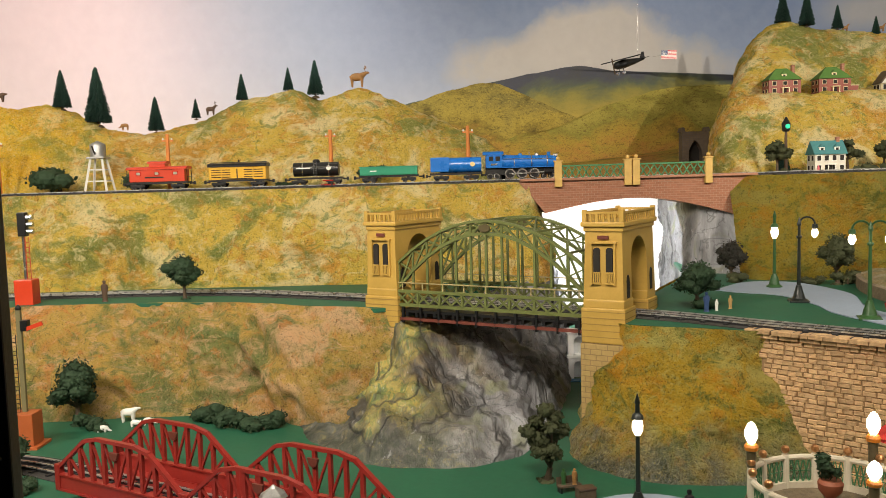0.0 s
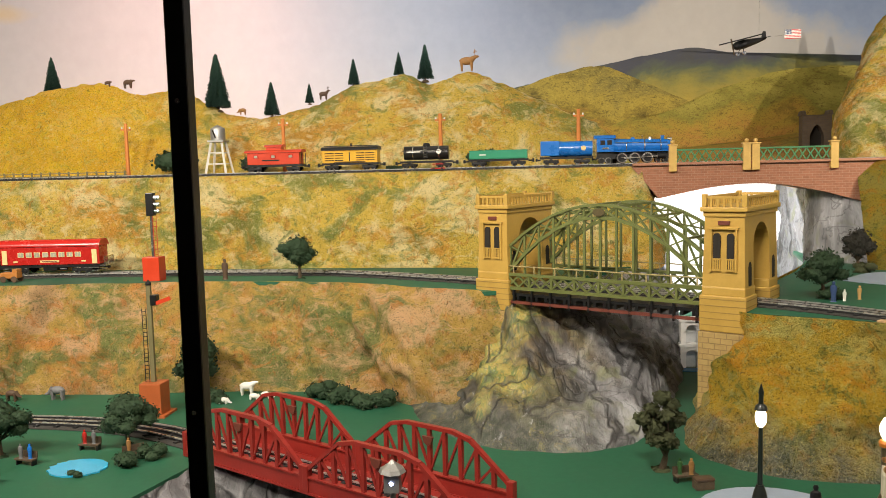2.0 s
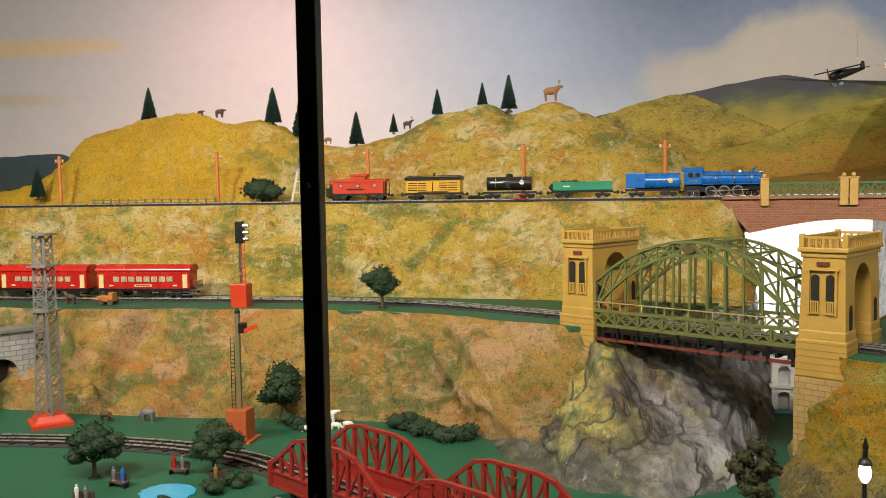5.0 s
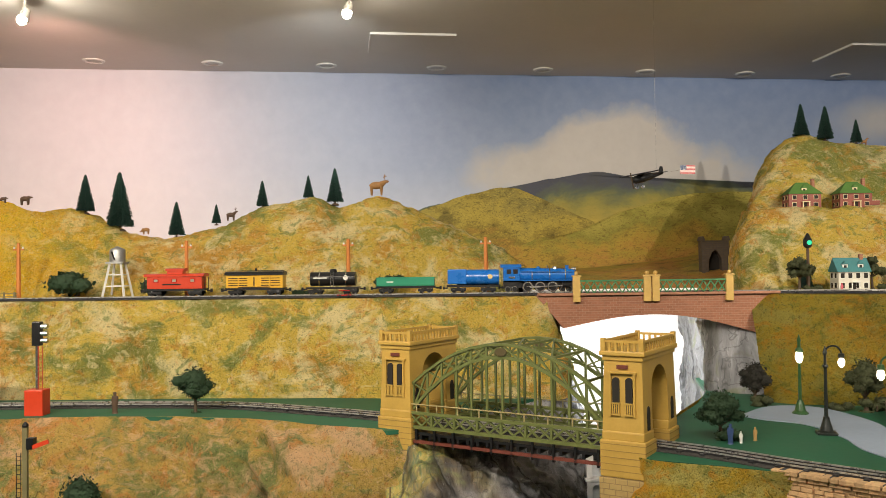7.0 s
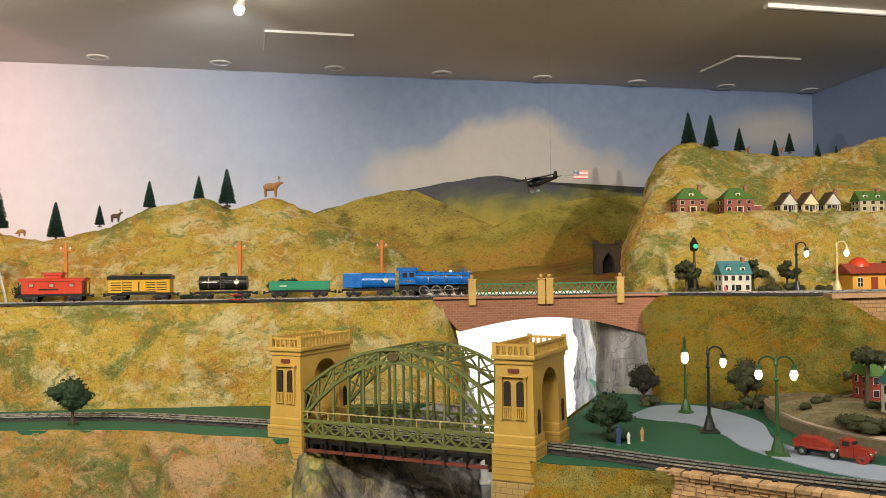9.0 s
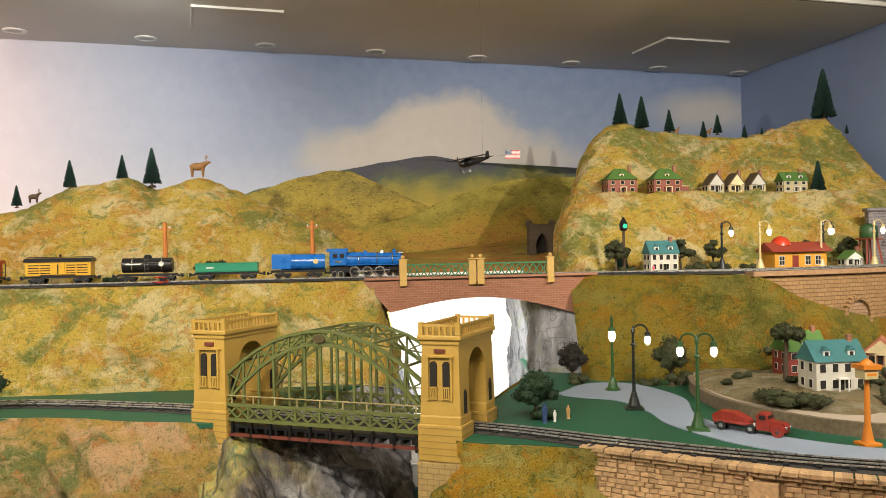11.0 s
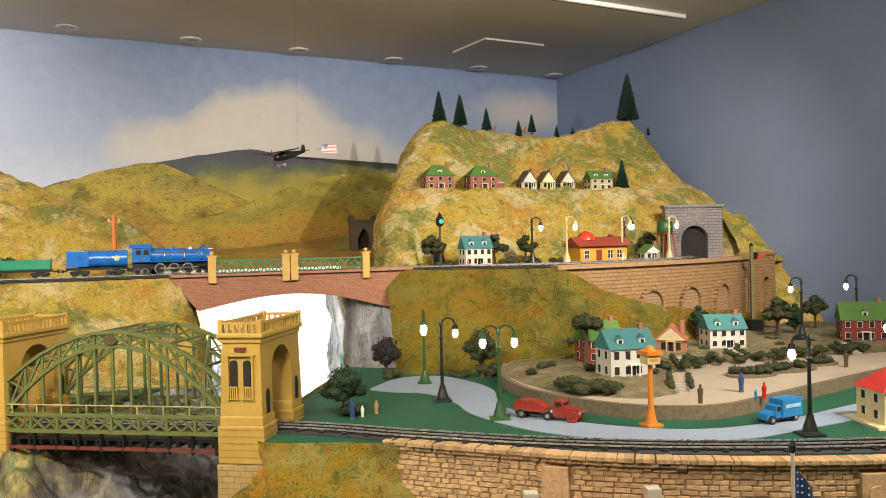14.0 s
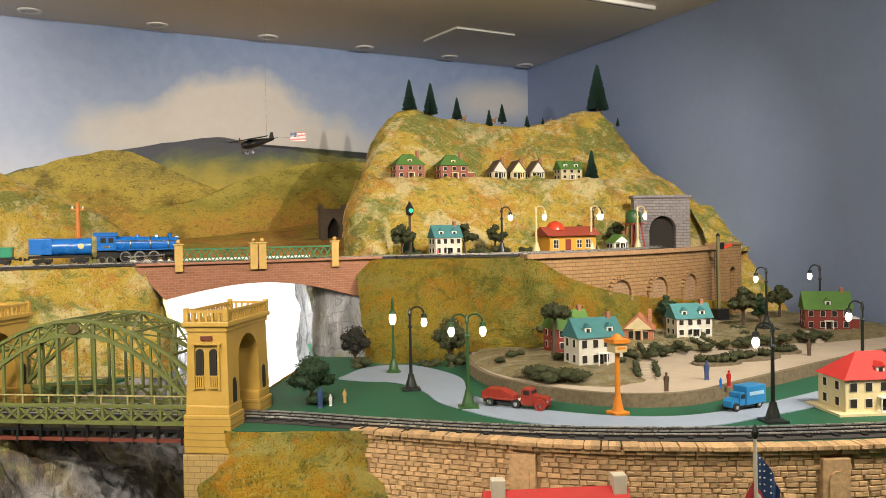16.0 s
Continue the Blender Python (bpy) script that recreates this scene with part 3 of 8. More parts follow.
# left range of hills, from the deck up to the ridge and down behind
RIDGE = [(-3.1, 1.56), (-2.82, 1.66), (-2.67, 1.76), (-2.48, 1.89), (-2.07, 1.965), (-1.85, 1.935), (-1.61, 1.90), (-1.45, 1.825), (-1.24, 1.795), (-1.03, 1.845), (-0.82, 1.915), (-0.62, 1.945), (-0.5, 1.925), (-0.33, 1.965), (-0.14, 1.885), (0.07, 1.79), (0.28, 1.655), (0.36, 1.56)]
loft("hill_left", [
    [(x, 3.34 if x < 0 else 3.34 + x * 0.3, ZU - 0.012) for x, z in RIDGE],
    [(x, 3.44 if x < 0 else 3.44 + x * 0.2, ZU + (z - ZU) * 0.60) for x, z in RIDGE],
    [(x, 3.58, z - 0.006) for x, z in RIDGE],
    [(x, 3.80, ZU + (z - ZU) * 0.7) for x, z in RIDGE],
    [(x, 4.05, ZU - 0.2) for x, z in RIDGE],
], 420, 76, 0.020, M_HILL_LEFT, 6.0, pin=False, crease=0.016)

# ---- right side: mound, decks, mountain ----
loft("mound_right", [
    [(0.85, 3.0, ZL - 0.01), (0.55, 2.55, ZL - 0.01), (0.33, 2.12, ZL - 0.01), (0.31, 1.95, ZL - 0.01), (0.42, 1.82, ZL - 0.01), (0.63, 1.77, ZL - 0.01), (0.86, 1.80, ZL - 0.01), (1.0, 2.0, ZL - 0.01)],
    [(0.86, 3.0, 1.0), (0.60, 2.56, 1.0), (0.38, 2.14, 1.0), (0.375, 2.0, 1.0), (0.46, 1.90, 1.0), (0.62, 1.84, 1.0), (0.81, 1.85, 1.0), (0.92, 2.05, 1.0)],
    [(0.88, 3.0, ZM + 0.001), (0.66, 2.58, ZM + 0.001), (0.44, 2.16, ZM + 0.001), (0.415, 2.06, ZM + 0.001), (0.46, 1.99, ZM + 0.001), (0.60, 1.925, ZM + 0.001), (0.74, 1.86, ZM + 0.001), (0.85, 1.9, ZM + 0.001)],
], 170, 56, 0.03, M_HILL_GREEN, 6.0, crease=0.02, fold=0.014)
EDGE = [(0.42, 2.06), (0.46, 2.0), (0.60, 1.935), (0.745, 1.865), (0.90, 1.72), (1.06, 1.575), (1.25, 1.455), (1.48, 1.345), (1.75, 1.255), (2.05, 1.2), (2.5, 1.16), (3.16, 1.15)]
sheet("deck_middle_right", EDGE + [(3.12, 3.6), (0.95, 3.4), (0.89, 3.05), (0.78, 2.78), (0.66, 2.56), (0.55, 2.36)], ZM, M_GREEN, 0.012)
tagged(part("gorge_backing", B(0.3, 3.86, ZL, 1.2, 3.88, ZU - 0.03), M_WHITE), kind="structure")
loft("rock_gorge_right", [
    [(1.02, 3.9, ZL), (0.96, 3.4, ZL), (0.89, 3.08, ZL), (0.95, 2.97, ZL), (1.08, 2.90, ZL), (1.3, 2.86, ZL)],
    [(1.01, 3.9, 1.2), (0.96, 3.4, 1.2), (0.90, 3.10, 1.2), (0.96, 3.0, 1.2), (1.08, 2.94, 1.2), (1.3, 2.92, 1.2)],
    [(1.0, 3.9, ZU - 0.02), (0.95, 3.4, ZU - 0.02), (0.90, 3.12, ZU - 0.02), (0.97, 3.06, ZU - 0.02), (1.1, 3.05, ZU - 0.02), (1.3, 3.0, ZU - 0.02)],
], 70, 36, 0.02, M_ROCK, 8.0, crease=0.03)
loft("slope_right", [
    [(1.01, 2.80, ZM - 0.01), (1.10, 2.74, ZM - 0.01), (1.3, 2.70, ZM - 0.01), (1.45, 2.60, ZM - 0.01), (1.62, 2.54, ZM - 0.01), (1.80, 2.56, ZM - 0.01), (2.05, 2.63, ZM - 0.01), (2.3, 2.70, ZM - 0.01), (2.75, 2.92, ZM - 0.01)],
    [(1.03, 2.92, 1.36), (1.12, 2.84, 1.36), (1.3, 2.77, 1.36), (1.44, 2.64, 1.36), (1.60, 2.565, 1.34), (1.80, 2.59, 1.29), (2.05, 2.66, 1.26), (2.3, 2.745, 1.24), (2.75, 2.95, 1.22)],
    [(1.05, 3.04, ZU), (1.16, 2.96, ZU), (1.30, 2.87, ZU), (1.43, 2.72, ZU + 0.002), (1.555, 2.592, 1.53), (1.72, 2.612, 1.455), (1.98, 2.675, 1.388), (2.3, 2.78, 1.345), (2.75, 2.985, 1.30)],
], 220, 50, 0.014, M_HILL_SLOPE_DIM, 6.0, crease=0.008)
sheet("deck_upper_right", [(1.02, 3.05), (1.16, 2.965), (1.30, 2.875), (1.42, 2.745), (1.55, 2.62), (1.9, 2.675), (2.3, 2.80), (2.7, 3.0), (3.12, 3.22), (3.12, 3.9), (1.0, 3.9)], ZU - 0.003, M_HILL, 0.02)

loft("mountain_right", [
    [(1.44, 4.45, ZU - 0.02), (1.27, 3.95, ZU - 0.02), (1.15, 3.55, ZU - 0.02), (1.3, 3.40, ZU - 0.02), (1.8, 3.38, ZU - 0.02), (2.3, 3.40, ZU - 0.02), (2.62, 3.37, ZU - 0.02), (2.86, 3.33, ZU - 0.02), (3.06, 3.36, ZU - 0.02)],
    [(1.48, 4.45, 1.72), (1.30, 3.98, 1.72), (1.19, 3.60, 1.72), (1.35, 3.48, 1.72), (1.8, 3.46, 1.72), (2.3, 3.47, 1.72), (2.62, 3.45, 1.72), (2.86, 3.45, 1.72), (3.06, 3.5, 1.72)],
    [(1.54, 4.45, 1.87), (1.36, 4.0, 1.87), (1.26, 3.68, 1.87), (1.38, 3.56, 1.87), (1.8, 3.545, 1.87), (2.3, 3.55, 1.87), (2.6, 3.55, 1.865), (2.82, 3.57, 1.865), (3.04, 3.64, 1.83)],
    [(1.56, 4.45, 1.875), (1.39, 4.02, 1.875), (1.30, 3.76, 1.88), (1.42, 3.70, 1.875), (1.8, 3.70, 1.875), (2.3, 3.70, 1.875), (2.6, 3.68, 1.88), (2.82, 3.66, 1.90), (3.02, 3.70, 1.86)],
    [(1.60, 4.45, 2.06), (1.47, 4.1, 2.06), (1.41, 3.88, 2.06), (1.50, 3.80, 2.06), (1.8, 3.80, 2.05), (2.3, 3.80, 2.04), (2.6, 3.78, 2.06), (2.79, 3.77, 2.05), (2.96, 3.84, 1.92)],
    [(1.64, 4.45, 2.2), (1.59, 4.2, 2.22), (1.575, 4.0, 2.225), (1.63, 3.93, 2.235), (1.80, 3.93, 2.2), (2.24, 3.93, 2.175), (2.62, 3.92, 2.265), (2.74, 3.90, 2.20), (2.90, 3.96, 1.99)],
    [(1.66, 4.45, 2.1), (1.64, 4.35, 2.12), (1.68, 4.25, 2.14), (1.75, 4.2, 2.14), (1.9, 4.2, 2.12), (2.3, 4.2, 2.1), (2.62, 4.2, 2.15), (2.74, 4.2, 2.08), (2.88, 4.2, 1.9)],
], 280, 120, 0.018, M_HILL, 6.0, pin=False, crease=0.016)
# the flank that runs down along the blue wall
loft("flank_right", [
    [(2.83, 3.10, ZM - 0.02), (2.95, 2.96, ZM - 0.02), (3.12, 2.84, ZM - 0.02)],
    [(2.85, 3.16, 1.36), (2.97, 3.09, 1.34), (3.12, 3.02, 1.32)],
    [(2.88, 3.27, 1.56), (2.99, 3.25, 1.55), (3.12, 3.23, 1.53)],
    [(2.90, 3.44, 1.74), (3.0, 3.43, 1.74), (3.12, 3.42, 1.72)],
], 60, 60, 0.014, M_HILL, 8.0)
# the valley behind the arch bridge, rising to the painted wall
loft("valley_floor", [
    [(0.20, 3.42, ZU - 0.01), (0.6, 3.42, ZU - 0.01), (1.0, 3.46, ZU - 0.01), (1.3, 3.5, ZU - 0.01)],
    [(0.15, 4.0, ZU + 0.01), (0.6, 4.0, ZU + 0.01), (1.0, 4.0, ZU + 0.02), (1.4, 4.0, ZU + 0.04)],
    [(0.05, 4.75, 1.60), (0.6, 4.83, 1.62), (1.1, 4.88, 1.66), (1.6, 4.97, 1.72)],
], 90, 60, 0.012, M_NEARP, 6.0)

# ---- brick arch under the upper track ----
M_REDBRICK = brick_material("red_brick", (0.36, 0.15, 0.085), (0.27, 0.11, 0.06), (0.40, 0.27, 0.19), 0.022, 0.0085)
M_TANSTONE = brick_material("tan_stone", (0.34, 0.20, 0.085), (0.25, 0.145, 0.06), (0.09, 0.05, 0.022), 0.034, 0.014, 0.9)
AX0, AX1, AY0, AY1 = 0.28, 1.145, 3.0, 3.26


def arch_outline():
    low = [(AX0 + 0.095, 1.425)]
    n = 24
    for i in range(n + 1):
        s = i / n
        low.append((AX0 + 0.12 + s * (0.665), 1.425 - 0.03 * s + 0.055 * math.sin(math.pi * s) + 0.0))
    return [(AX0, ZU), (AX0 + 0.095, 1.42)] + low[1:] + [(AX1 - 0.055, 1.388), (AX1, ZU)]


arch = prism(bmesh.new(), arch_outline(), -AY1, -AY0, UPRIGHT)
bmesh.ops.triangulate(arch, faces=arch.faces[:])
brick_arch = thing("brick_arch_bridge", "red brick arch bridge spanning the gorge under the upper track", "bridge")
part("arch", arch, M_REDBRICK, brick_arch)
part("coping", B(AX0 + 0.005, AY0 - 0.012, ZU + 0.001, AX1 - 0.005, AY0 + 0.02, ZU + 0.010, bevel=0.002), paint("brick_coping", (0.36, 0.17, 0.10), 0.8, var=0.3, scale=60), brick_arch, "worn red coping")

# ---- paints for the models ----
M_OCHRE = paint("ochre_enamel", (0.45, 0.285, 0.06), 0.42, var=0.14, scale=20)
M_OLIVE = paint("olive_enamel", (0.125, 0.145, 0.045), 0.36, var=0.16, scale=25)
# near-black for panes and doors; painted shade in slots, gaps and openings
M_SLOT = paint("dark_pane_and_shade", (0.012, 0.009, 0.006), 0.8, var=0.1)
M_RUST = paint("maroon_beam", (0.14, 0.035, 0.022), 0.5, var=0.2, scale=30)
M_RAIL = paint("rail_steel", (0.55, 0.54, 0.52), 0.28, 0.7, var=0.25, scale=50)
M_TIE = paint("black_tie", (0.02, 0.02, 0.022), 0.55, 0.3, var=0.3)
M_BALLAST = paint("grey_roadbed", (0.045, 0.042, 0.038), 0.85, var=0.4, scale=120, relief=0.6)
M_RED = paint("red_enamel", (0.40, 0.016, 0.012), 0.26, var=0.15, scale=20)
M_REDROOF = paint("red_roof_enamel", (0.46, 0.018, 0.014), 0.24, var=0.12, scale=20)
M_CREAM = paint("cream_enamel", (0.66, 0.52, 0.24), 0.4, var=0.1, scale=40)
M_GLASS = paint("window_glazing", (0.36, 0.34, 0.27), 0.2, var=0.35, scale=60)
M_BLUE = paint("blue_enamel", (0.012, 0.145, 0.52), 0.28, var=0.15, scale=20)
M_ORANGERED = paint("orange_red_enamel", (0.52, 0.045, 0.015), 0.32, var=0.12, scale=20)
M_YELLOW = paint("yellow_enamel", (0.64, 0.36, 0.02), 0.35, var=0.12, scale=20)
M_GONDOLA = paint("green_enamel", (0.02, 0.25, 0.14), 0.35, var=0.12, scale=20)
M_COPPER = paint("copper_trim", (0.60, 0.30, 0.13), 0.3, 0.9, var=0.2)
M_NICKEL = paint("nickel_trim", (0.62, 0.61, 0.58), 0.25, 0.95, var=0.2)
M_BRIDGERED = paint("barn_red_enamel", (0.26, 0.022, 0.016), 0.38, var=0.2, scale=25)
M_WHITEP = paint("white_paint", (0.72, 0.71, 0.67), 0.5, var=0.1, scale=40)

# ---- steel arch bridge with masonry towers ----
DECK_TURN = -31.1
steel = thing("steel_arch_bridge", "olive steel arch bridge with ochre stone towers over the gorge", "bridge", pose(0.175, 2.338, ZM, 0, 0, DECK_TURN))


def tower(side, mirror):
    """One portal tower: two piers joined by an arch, on a stepped base, with cornice and balustrade."""
    w, d = 0.0475, 0.125
    cx = side * 0.3375
    n = 14
    arch_pts = [(-0.062 * math.cos(math.pi * i / n), 0.150 + 0.058 * math.sin(math.pi * i / n)) for i in range(n + 1)]
    outline = [(-d, 0.05), (-0.062, 0.05)] + arch_pts + [(0.062, 0.05), (d, 0.05), (d, 0.236), (-d, 0.236)]
    bm = bmesh.new()
    prism(bm, outline, cx - w, cx + w, Matrix(((0, 0, 1, 0), (1, 0, 0, 0), (0, 1, 0, 0), (0, 0, 0, 1))))
    bmesh.ops.triangulate(bm, faces=bm.faces[:])
    for v in bm.verts:
        k = 1.0 + 0.10 * (0.236 - v.co.z) / 0.19
        v.co.x = cx + (v.co.x - cx) * k
        v.co.y *= 1.0 + 0.04 * (0.236 - v.co.z) / 0.19
    shaft = part("portal", bm, M_OCHRE, steel)
    for y in (-1, 1):
        bm = bmesh.new()
        yc = y * 0.094
        box(bm, cx - w - 0.010, yc - 0.042, -0.055, cx + w + 0.010, yc + 0.042, 0.034, bevel=0.003)
        box(bm, cx - w - 0.006, yc - 0.038, 0.032, cx + w + 0.006, yc + 0.038, 0.056, bevel=0.004)
        part("plinth", bm, M_OCHRE, steel)
        bm = bmesh.new()
        for k in range(5):
            z = -0.04 + 0.016 * k
            box(bm, cx - w - 0.0108, yc - 0.0428, z, cx + w + 0.0108, yc + 0.0428, z + 0.0022)
        part("stone_joint", bm, paint("ochre_joint", (0.30, 0.19, 0.05), 0.7), steel)
        # foundation block down to the bank
        part("foundation", B(cx - w - 0.012, yc - 0.046, -0.30, cx + w + 0.012, yc + 0.046, -0.056, bevel=0.003), brick_material("ochre_block", (0.40, 0.28, 0.10), (0.33, 0.22, 0.08), (0.18, 0.12, 0.05), 0.03, 0.014), steel, "tan block foundation")
    bm = bmesh.new()
    box(bm, cx - w - 0.004, -d - 0.004, 0.226, cx + w + 0.004, d + 0.004, 0.238, bevel=0.002)
    box(bm, cx - w - 0.010, -d - 0.010, 0.238, cx + w + 0.010, d + 0.010, 0.250, bevel=0.003)
    part("cornice", bm, M_OCHRE, steel)
    bm = bmesh.new()
    for x in (-1, 1):
        box(bm, cx + x * (w + 0.002) - 0.003, -d - 0.005, 0.270, cx + x * (w + 0.002) + 0.003, d + 0.005, 0.276)
        for k in range(17):
            y = -d + k * d / 8
            box(bm, cx + x * (w + 0.002) - 0.002, y - 0.0028, 0.25, cx + x * (w + 0.002) + 0.002, y + 0.0028, 0.271)
    for y in (-1, 1):
        box(bm, cx - w - 0.002, y * (d + 0.002) - 0.003, 0.270, cx + w + 0.002, y * (d + 0.002) + 0.003, 0.276)
        for k in range(7):
            x = -w + k * w / 3
            box(bm, cx + x - 0.0028, y * (d + 0.002) - 0.002, 0.25, cx + x + 0.0028, y * (d + 0.002) + 0.002, 0.271)
    for x in (-1, 1):
        for y in (-1, 1):
            box(bm, cx + x * (w + 0.001) - 0.006, y * (d + 0.001) - 0.006, 0.25, cx + x * (w + 0.001) + 0.006, y * (d + 0.001) + 0.006, 0.281, bevel=0.0015)
    part("balustrade", bm, M_OCHRE, steel)
    # tall twin windows in the outer ends, with sills of small balusters
    for y in (-1, 1):
        for x in (-1, 1):
            wx = cx + x * 0.0165
            yy = y * 0.1305
            bm = bmesh.new()
            # window is not cut in: a near-black panel paints the slot's shade
            prism(bm, [(-0.0085, 0.100)] + [(-0.0085 * math.cos(math.pi * i / 8), 0.178 + 0.0085 * math.sin(math.pi * i / 8)) for i in range(9)] + [(0.0085, 0.100)], -0.003, 0.003, Matrix.Translation((wx, yy - y * 0.001, 0)) @ UPRIGHT)
            win = part("window", bm, M_SLOT, steel, "dark panel for an arched slot's shade")
            bm = bmesh.new()
            for k in range(4):
                box(bm, wx - 0.009 + k * 0.005, yy - 0.004, 0.098, wx - 0.006 + k * 0.005, yy + 0.004, 0.122)
            box(bm, wx - 0.011, yy - 0.0045, 0.122, wx + 0.011, yy + 0.0045, 0.1255)
            box(bm, wx - 0.011, yy - 0.0045, 0.0945, wx + 0.011, yy + 0.0045, 0.098)
            part("window_grille", bm, M_OCHRE, steel)
        bm = bmesh.new()
        box(bm, cx - 0.033, y * 0.1305 - 0.004, 0.092, cx - 0.028, y * 0.1305 + 0.004, 0.196)
        box(bm, cx + 0.028, y * 0.1305 - 0.004, 0.092, cx + 0.033, y * 0.1305 + 0.004, 0.196)
        box(bm, cx - 0.036, y * 0.1305 - 0.0045, 0.196, cx + 0.036, y * 0.1305 + 0.0045, 0.2)
        part("window_surround", bm, M_OCHRE, steel)
        part("nameplate", B(cx - 0.014, y * 0.127 - 0.004, 0.207, cx + 0.014, y * 0.127 + 0.004, 0.216), M_RUST, steel, "small dark red plate")
        for x in (-1, 1):
            bm = bmesh.new()
            # doorway shade is a near-black panel laid on the pier
            prism(bm, [(-0.010, 0.058), (-0.010, 0.10), (-0.006, 0.112), (0, 0.116), (0.006, 0.112), (0.010, 0.10), (0.010, 0.058)], -0.002, 0.002, Matrix.Translation((cx + x * (w + 0.0035), y * 0.094, 0)) @ Matrix.Rotation(radians(90), 4, "Z") @ UPRIGHT)
            part("pier_door", bm, M_SLOT, steel, "dark arched panel for a doorway's shade")


tower(-1, 1)
tower(1, -1)


def arc_z(x, end, top):
    return end + (top - end) * (1 - (x / 0.29) ** 2)


for y in (-0.112, 0.112):
    up, lo = [], []
    N = 12
    for i in range(N + 1):
        x = -0.286 + 0.572 * i / N
        up.append((x, y, arc_z(x, 0.128, 0.252)))
        lo.append((x, y, arc_z(x, 0.056, 0.218)))
    for a, b in zip(up, up[1:]):
        part("upper_chord", beam(bmesh.new(), a, b, 0.014, 0.007), M_OLIVE, steel)
    for a, b in zip(lo, lo[1:]):
        part("lower_chord", beam(bmesh.new(), a, b, 0.012, 0.008), M_OLIVE, steel)
    for i in range(1, N):
        bm = bmesh.new()
        beam(bm, lo[i], (lo[i][0], y, 0.05), 0.006, 0.006)
        part("hanger", bm, M_OLIVE, steel)
    for i in range(N):
        bm = bmesh.new()
        beam(bm, up[i], lo[i], 0.005, 0.005)
        a, b = (lo[i], up[i + 1]) if i < N / 2 else (up[i], lo[i + 1])
        beam(bm, a, b, 0.005, 0.005)
        a, b = (up[i], lo[i + 1]) if i < N / 2 else (lo[i], up[i + 1])
        beam(bm, a, b, 0.004, 0.004)
        part("web_brace", bm, M_OLIVE, steel)
    # lattice side girder
    s = -1 if y < 0 else 1
    gy = y + s * 0.010
    bm = bmesh.new()
    box(bm, -0.29, gy - 0.005, 0.046, 0.29, gy + 0.005, 0.054)
    box(bm, -0.29, gy - 0.005, 0.006, 0.29, gy + 0.005, 0.015)
    n = 16
    for i in range(n):
        xa, xb = -0.29 + 0.58 * i / n, -0.29 + 0.58 * (i + 1) / n
        beam(bm, (xa, gy, 0.015), (xb, gy, 0.046), 0.005, 0.005)
        beam(bm, (xa, gy, 0.046), (xb, gy, 0.015), 0.005, 0.005)
        if i % 2 == 0:
            box(bm, xa - 0.003, gy - 0.005, 0.01, xa + 0.003, gy + 0.005, 0.05)
    part("lattice_girder", bm, M_OLIVE, steel)
    bm = bmesh.new()
    rod(bm, (-0.29, gy, 0.074), (0.29, gy, 0.074), 0.0018, seg=6)
    for i in range(9):
        x = -0.27 + 0.0675 * i
        rod(bm, (x, gy, 0.054), (x, gy, 0.076), 0.002, seg=6)
    part("handrail", bm, paint("tan_handrail", (0.36, 0.30, 0.14), 0.4), steel, "thin tan handrail")
    bm = bmesh.new()
    box(bm, -0.29, gy - 0.004, -0.034, 0.29, gy + 0.004, -0.026)
    part("bottom_flange", bm, M_RUST, steel, "dark maroon flange")
    for i in range(10):
        x = -0.27 + 0.06 * i
        part("bearing_post", B(x - 0.003, gy - 0.004, -0.04, x + 0.003, gy + 0.004, 0.006), M_BLACK, steel)
    part("oval_plate", prism(bmesh.new(), [(0.017 * math.cos(math.pi * i / 8), 0.232 + 0.011 * math.sin(math.pi * i / 8)) for i in range(16)], -0.003, 0.003, Matrix.Translation((0, y + s * 0.008, 0)) @ UPRIGHT), paint("bronze_plate", (0.085, 0.065, 0.028), 0.4), steel, "small oval bronze builder's plate")
for i in range(1, N, 2):
    x = -0.286 + 0.572 * i / N
    z = arc_z(x, 0.128, 0.252)
    bm = bmesh.new()
    beam(bm, (x, -0.112, z), (x, 0.112, z), 0.006, 0.006)
    if i + 2 < N + 1:
        x2 = -0.286 + 0.572 * (i + 2) / N
        z2 = arc_z(x2, 0.128, 0.252)
        beam(bm, (x, -0.112, z), (x2, 0.112, z2), 0.004, 0.004)
        beam(bm, (x, 0.112, z), (x2, -0.112, z2), 0.004, 0.004)
    part("sway_brace", bm, M_OLIVE, steel)
bm = B(-0.30, -0.118, -0.012, 0.30, 0.118, -0.004)
part("deck_plate", bm, M_BLACK, steel)
for i in range(20):
    x = -0.29 + 0.0305 * i
    part("floor_beam", B(x - 0.004, -0.118, -0.024, x + 0.004, 0.118, -0.012), M_BLACK, steel)

# ---- tracks ----


def plan_line(pts, n):
    return smooth_line([(x, y, 0) for x, y in pts], n)


def offset_line(line, d):
    out = []
    for i, p in enumerate(line):
        t = (line[min(i + 1, len(line) - 1)] - line[max(i - 1, 0)]).normalized()
        out.append(p + Vector((-t.y, t.x, 0)) * d)
    return out


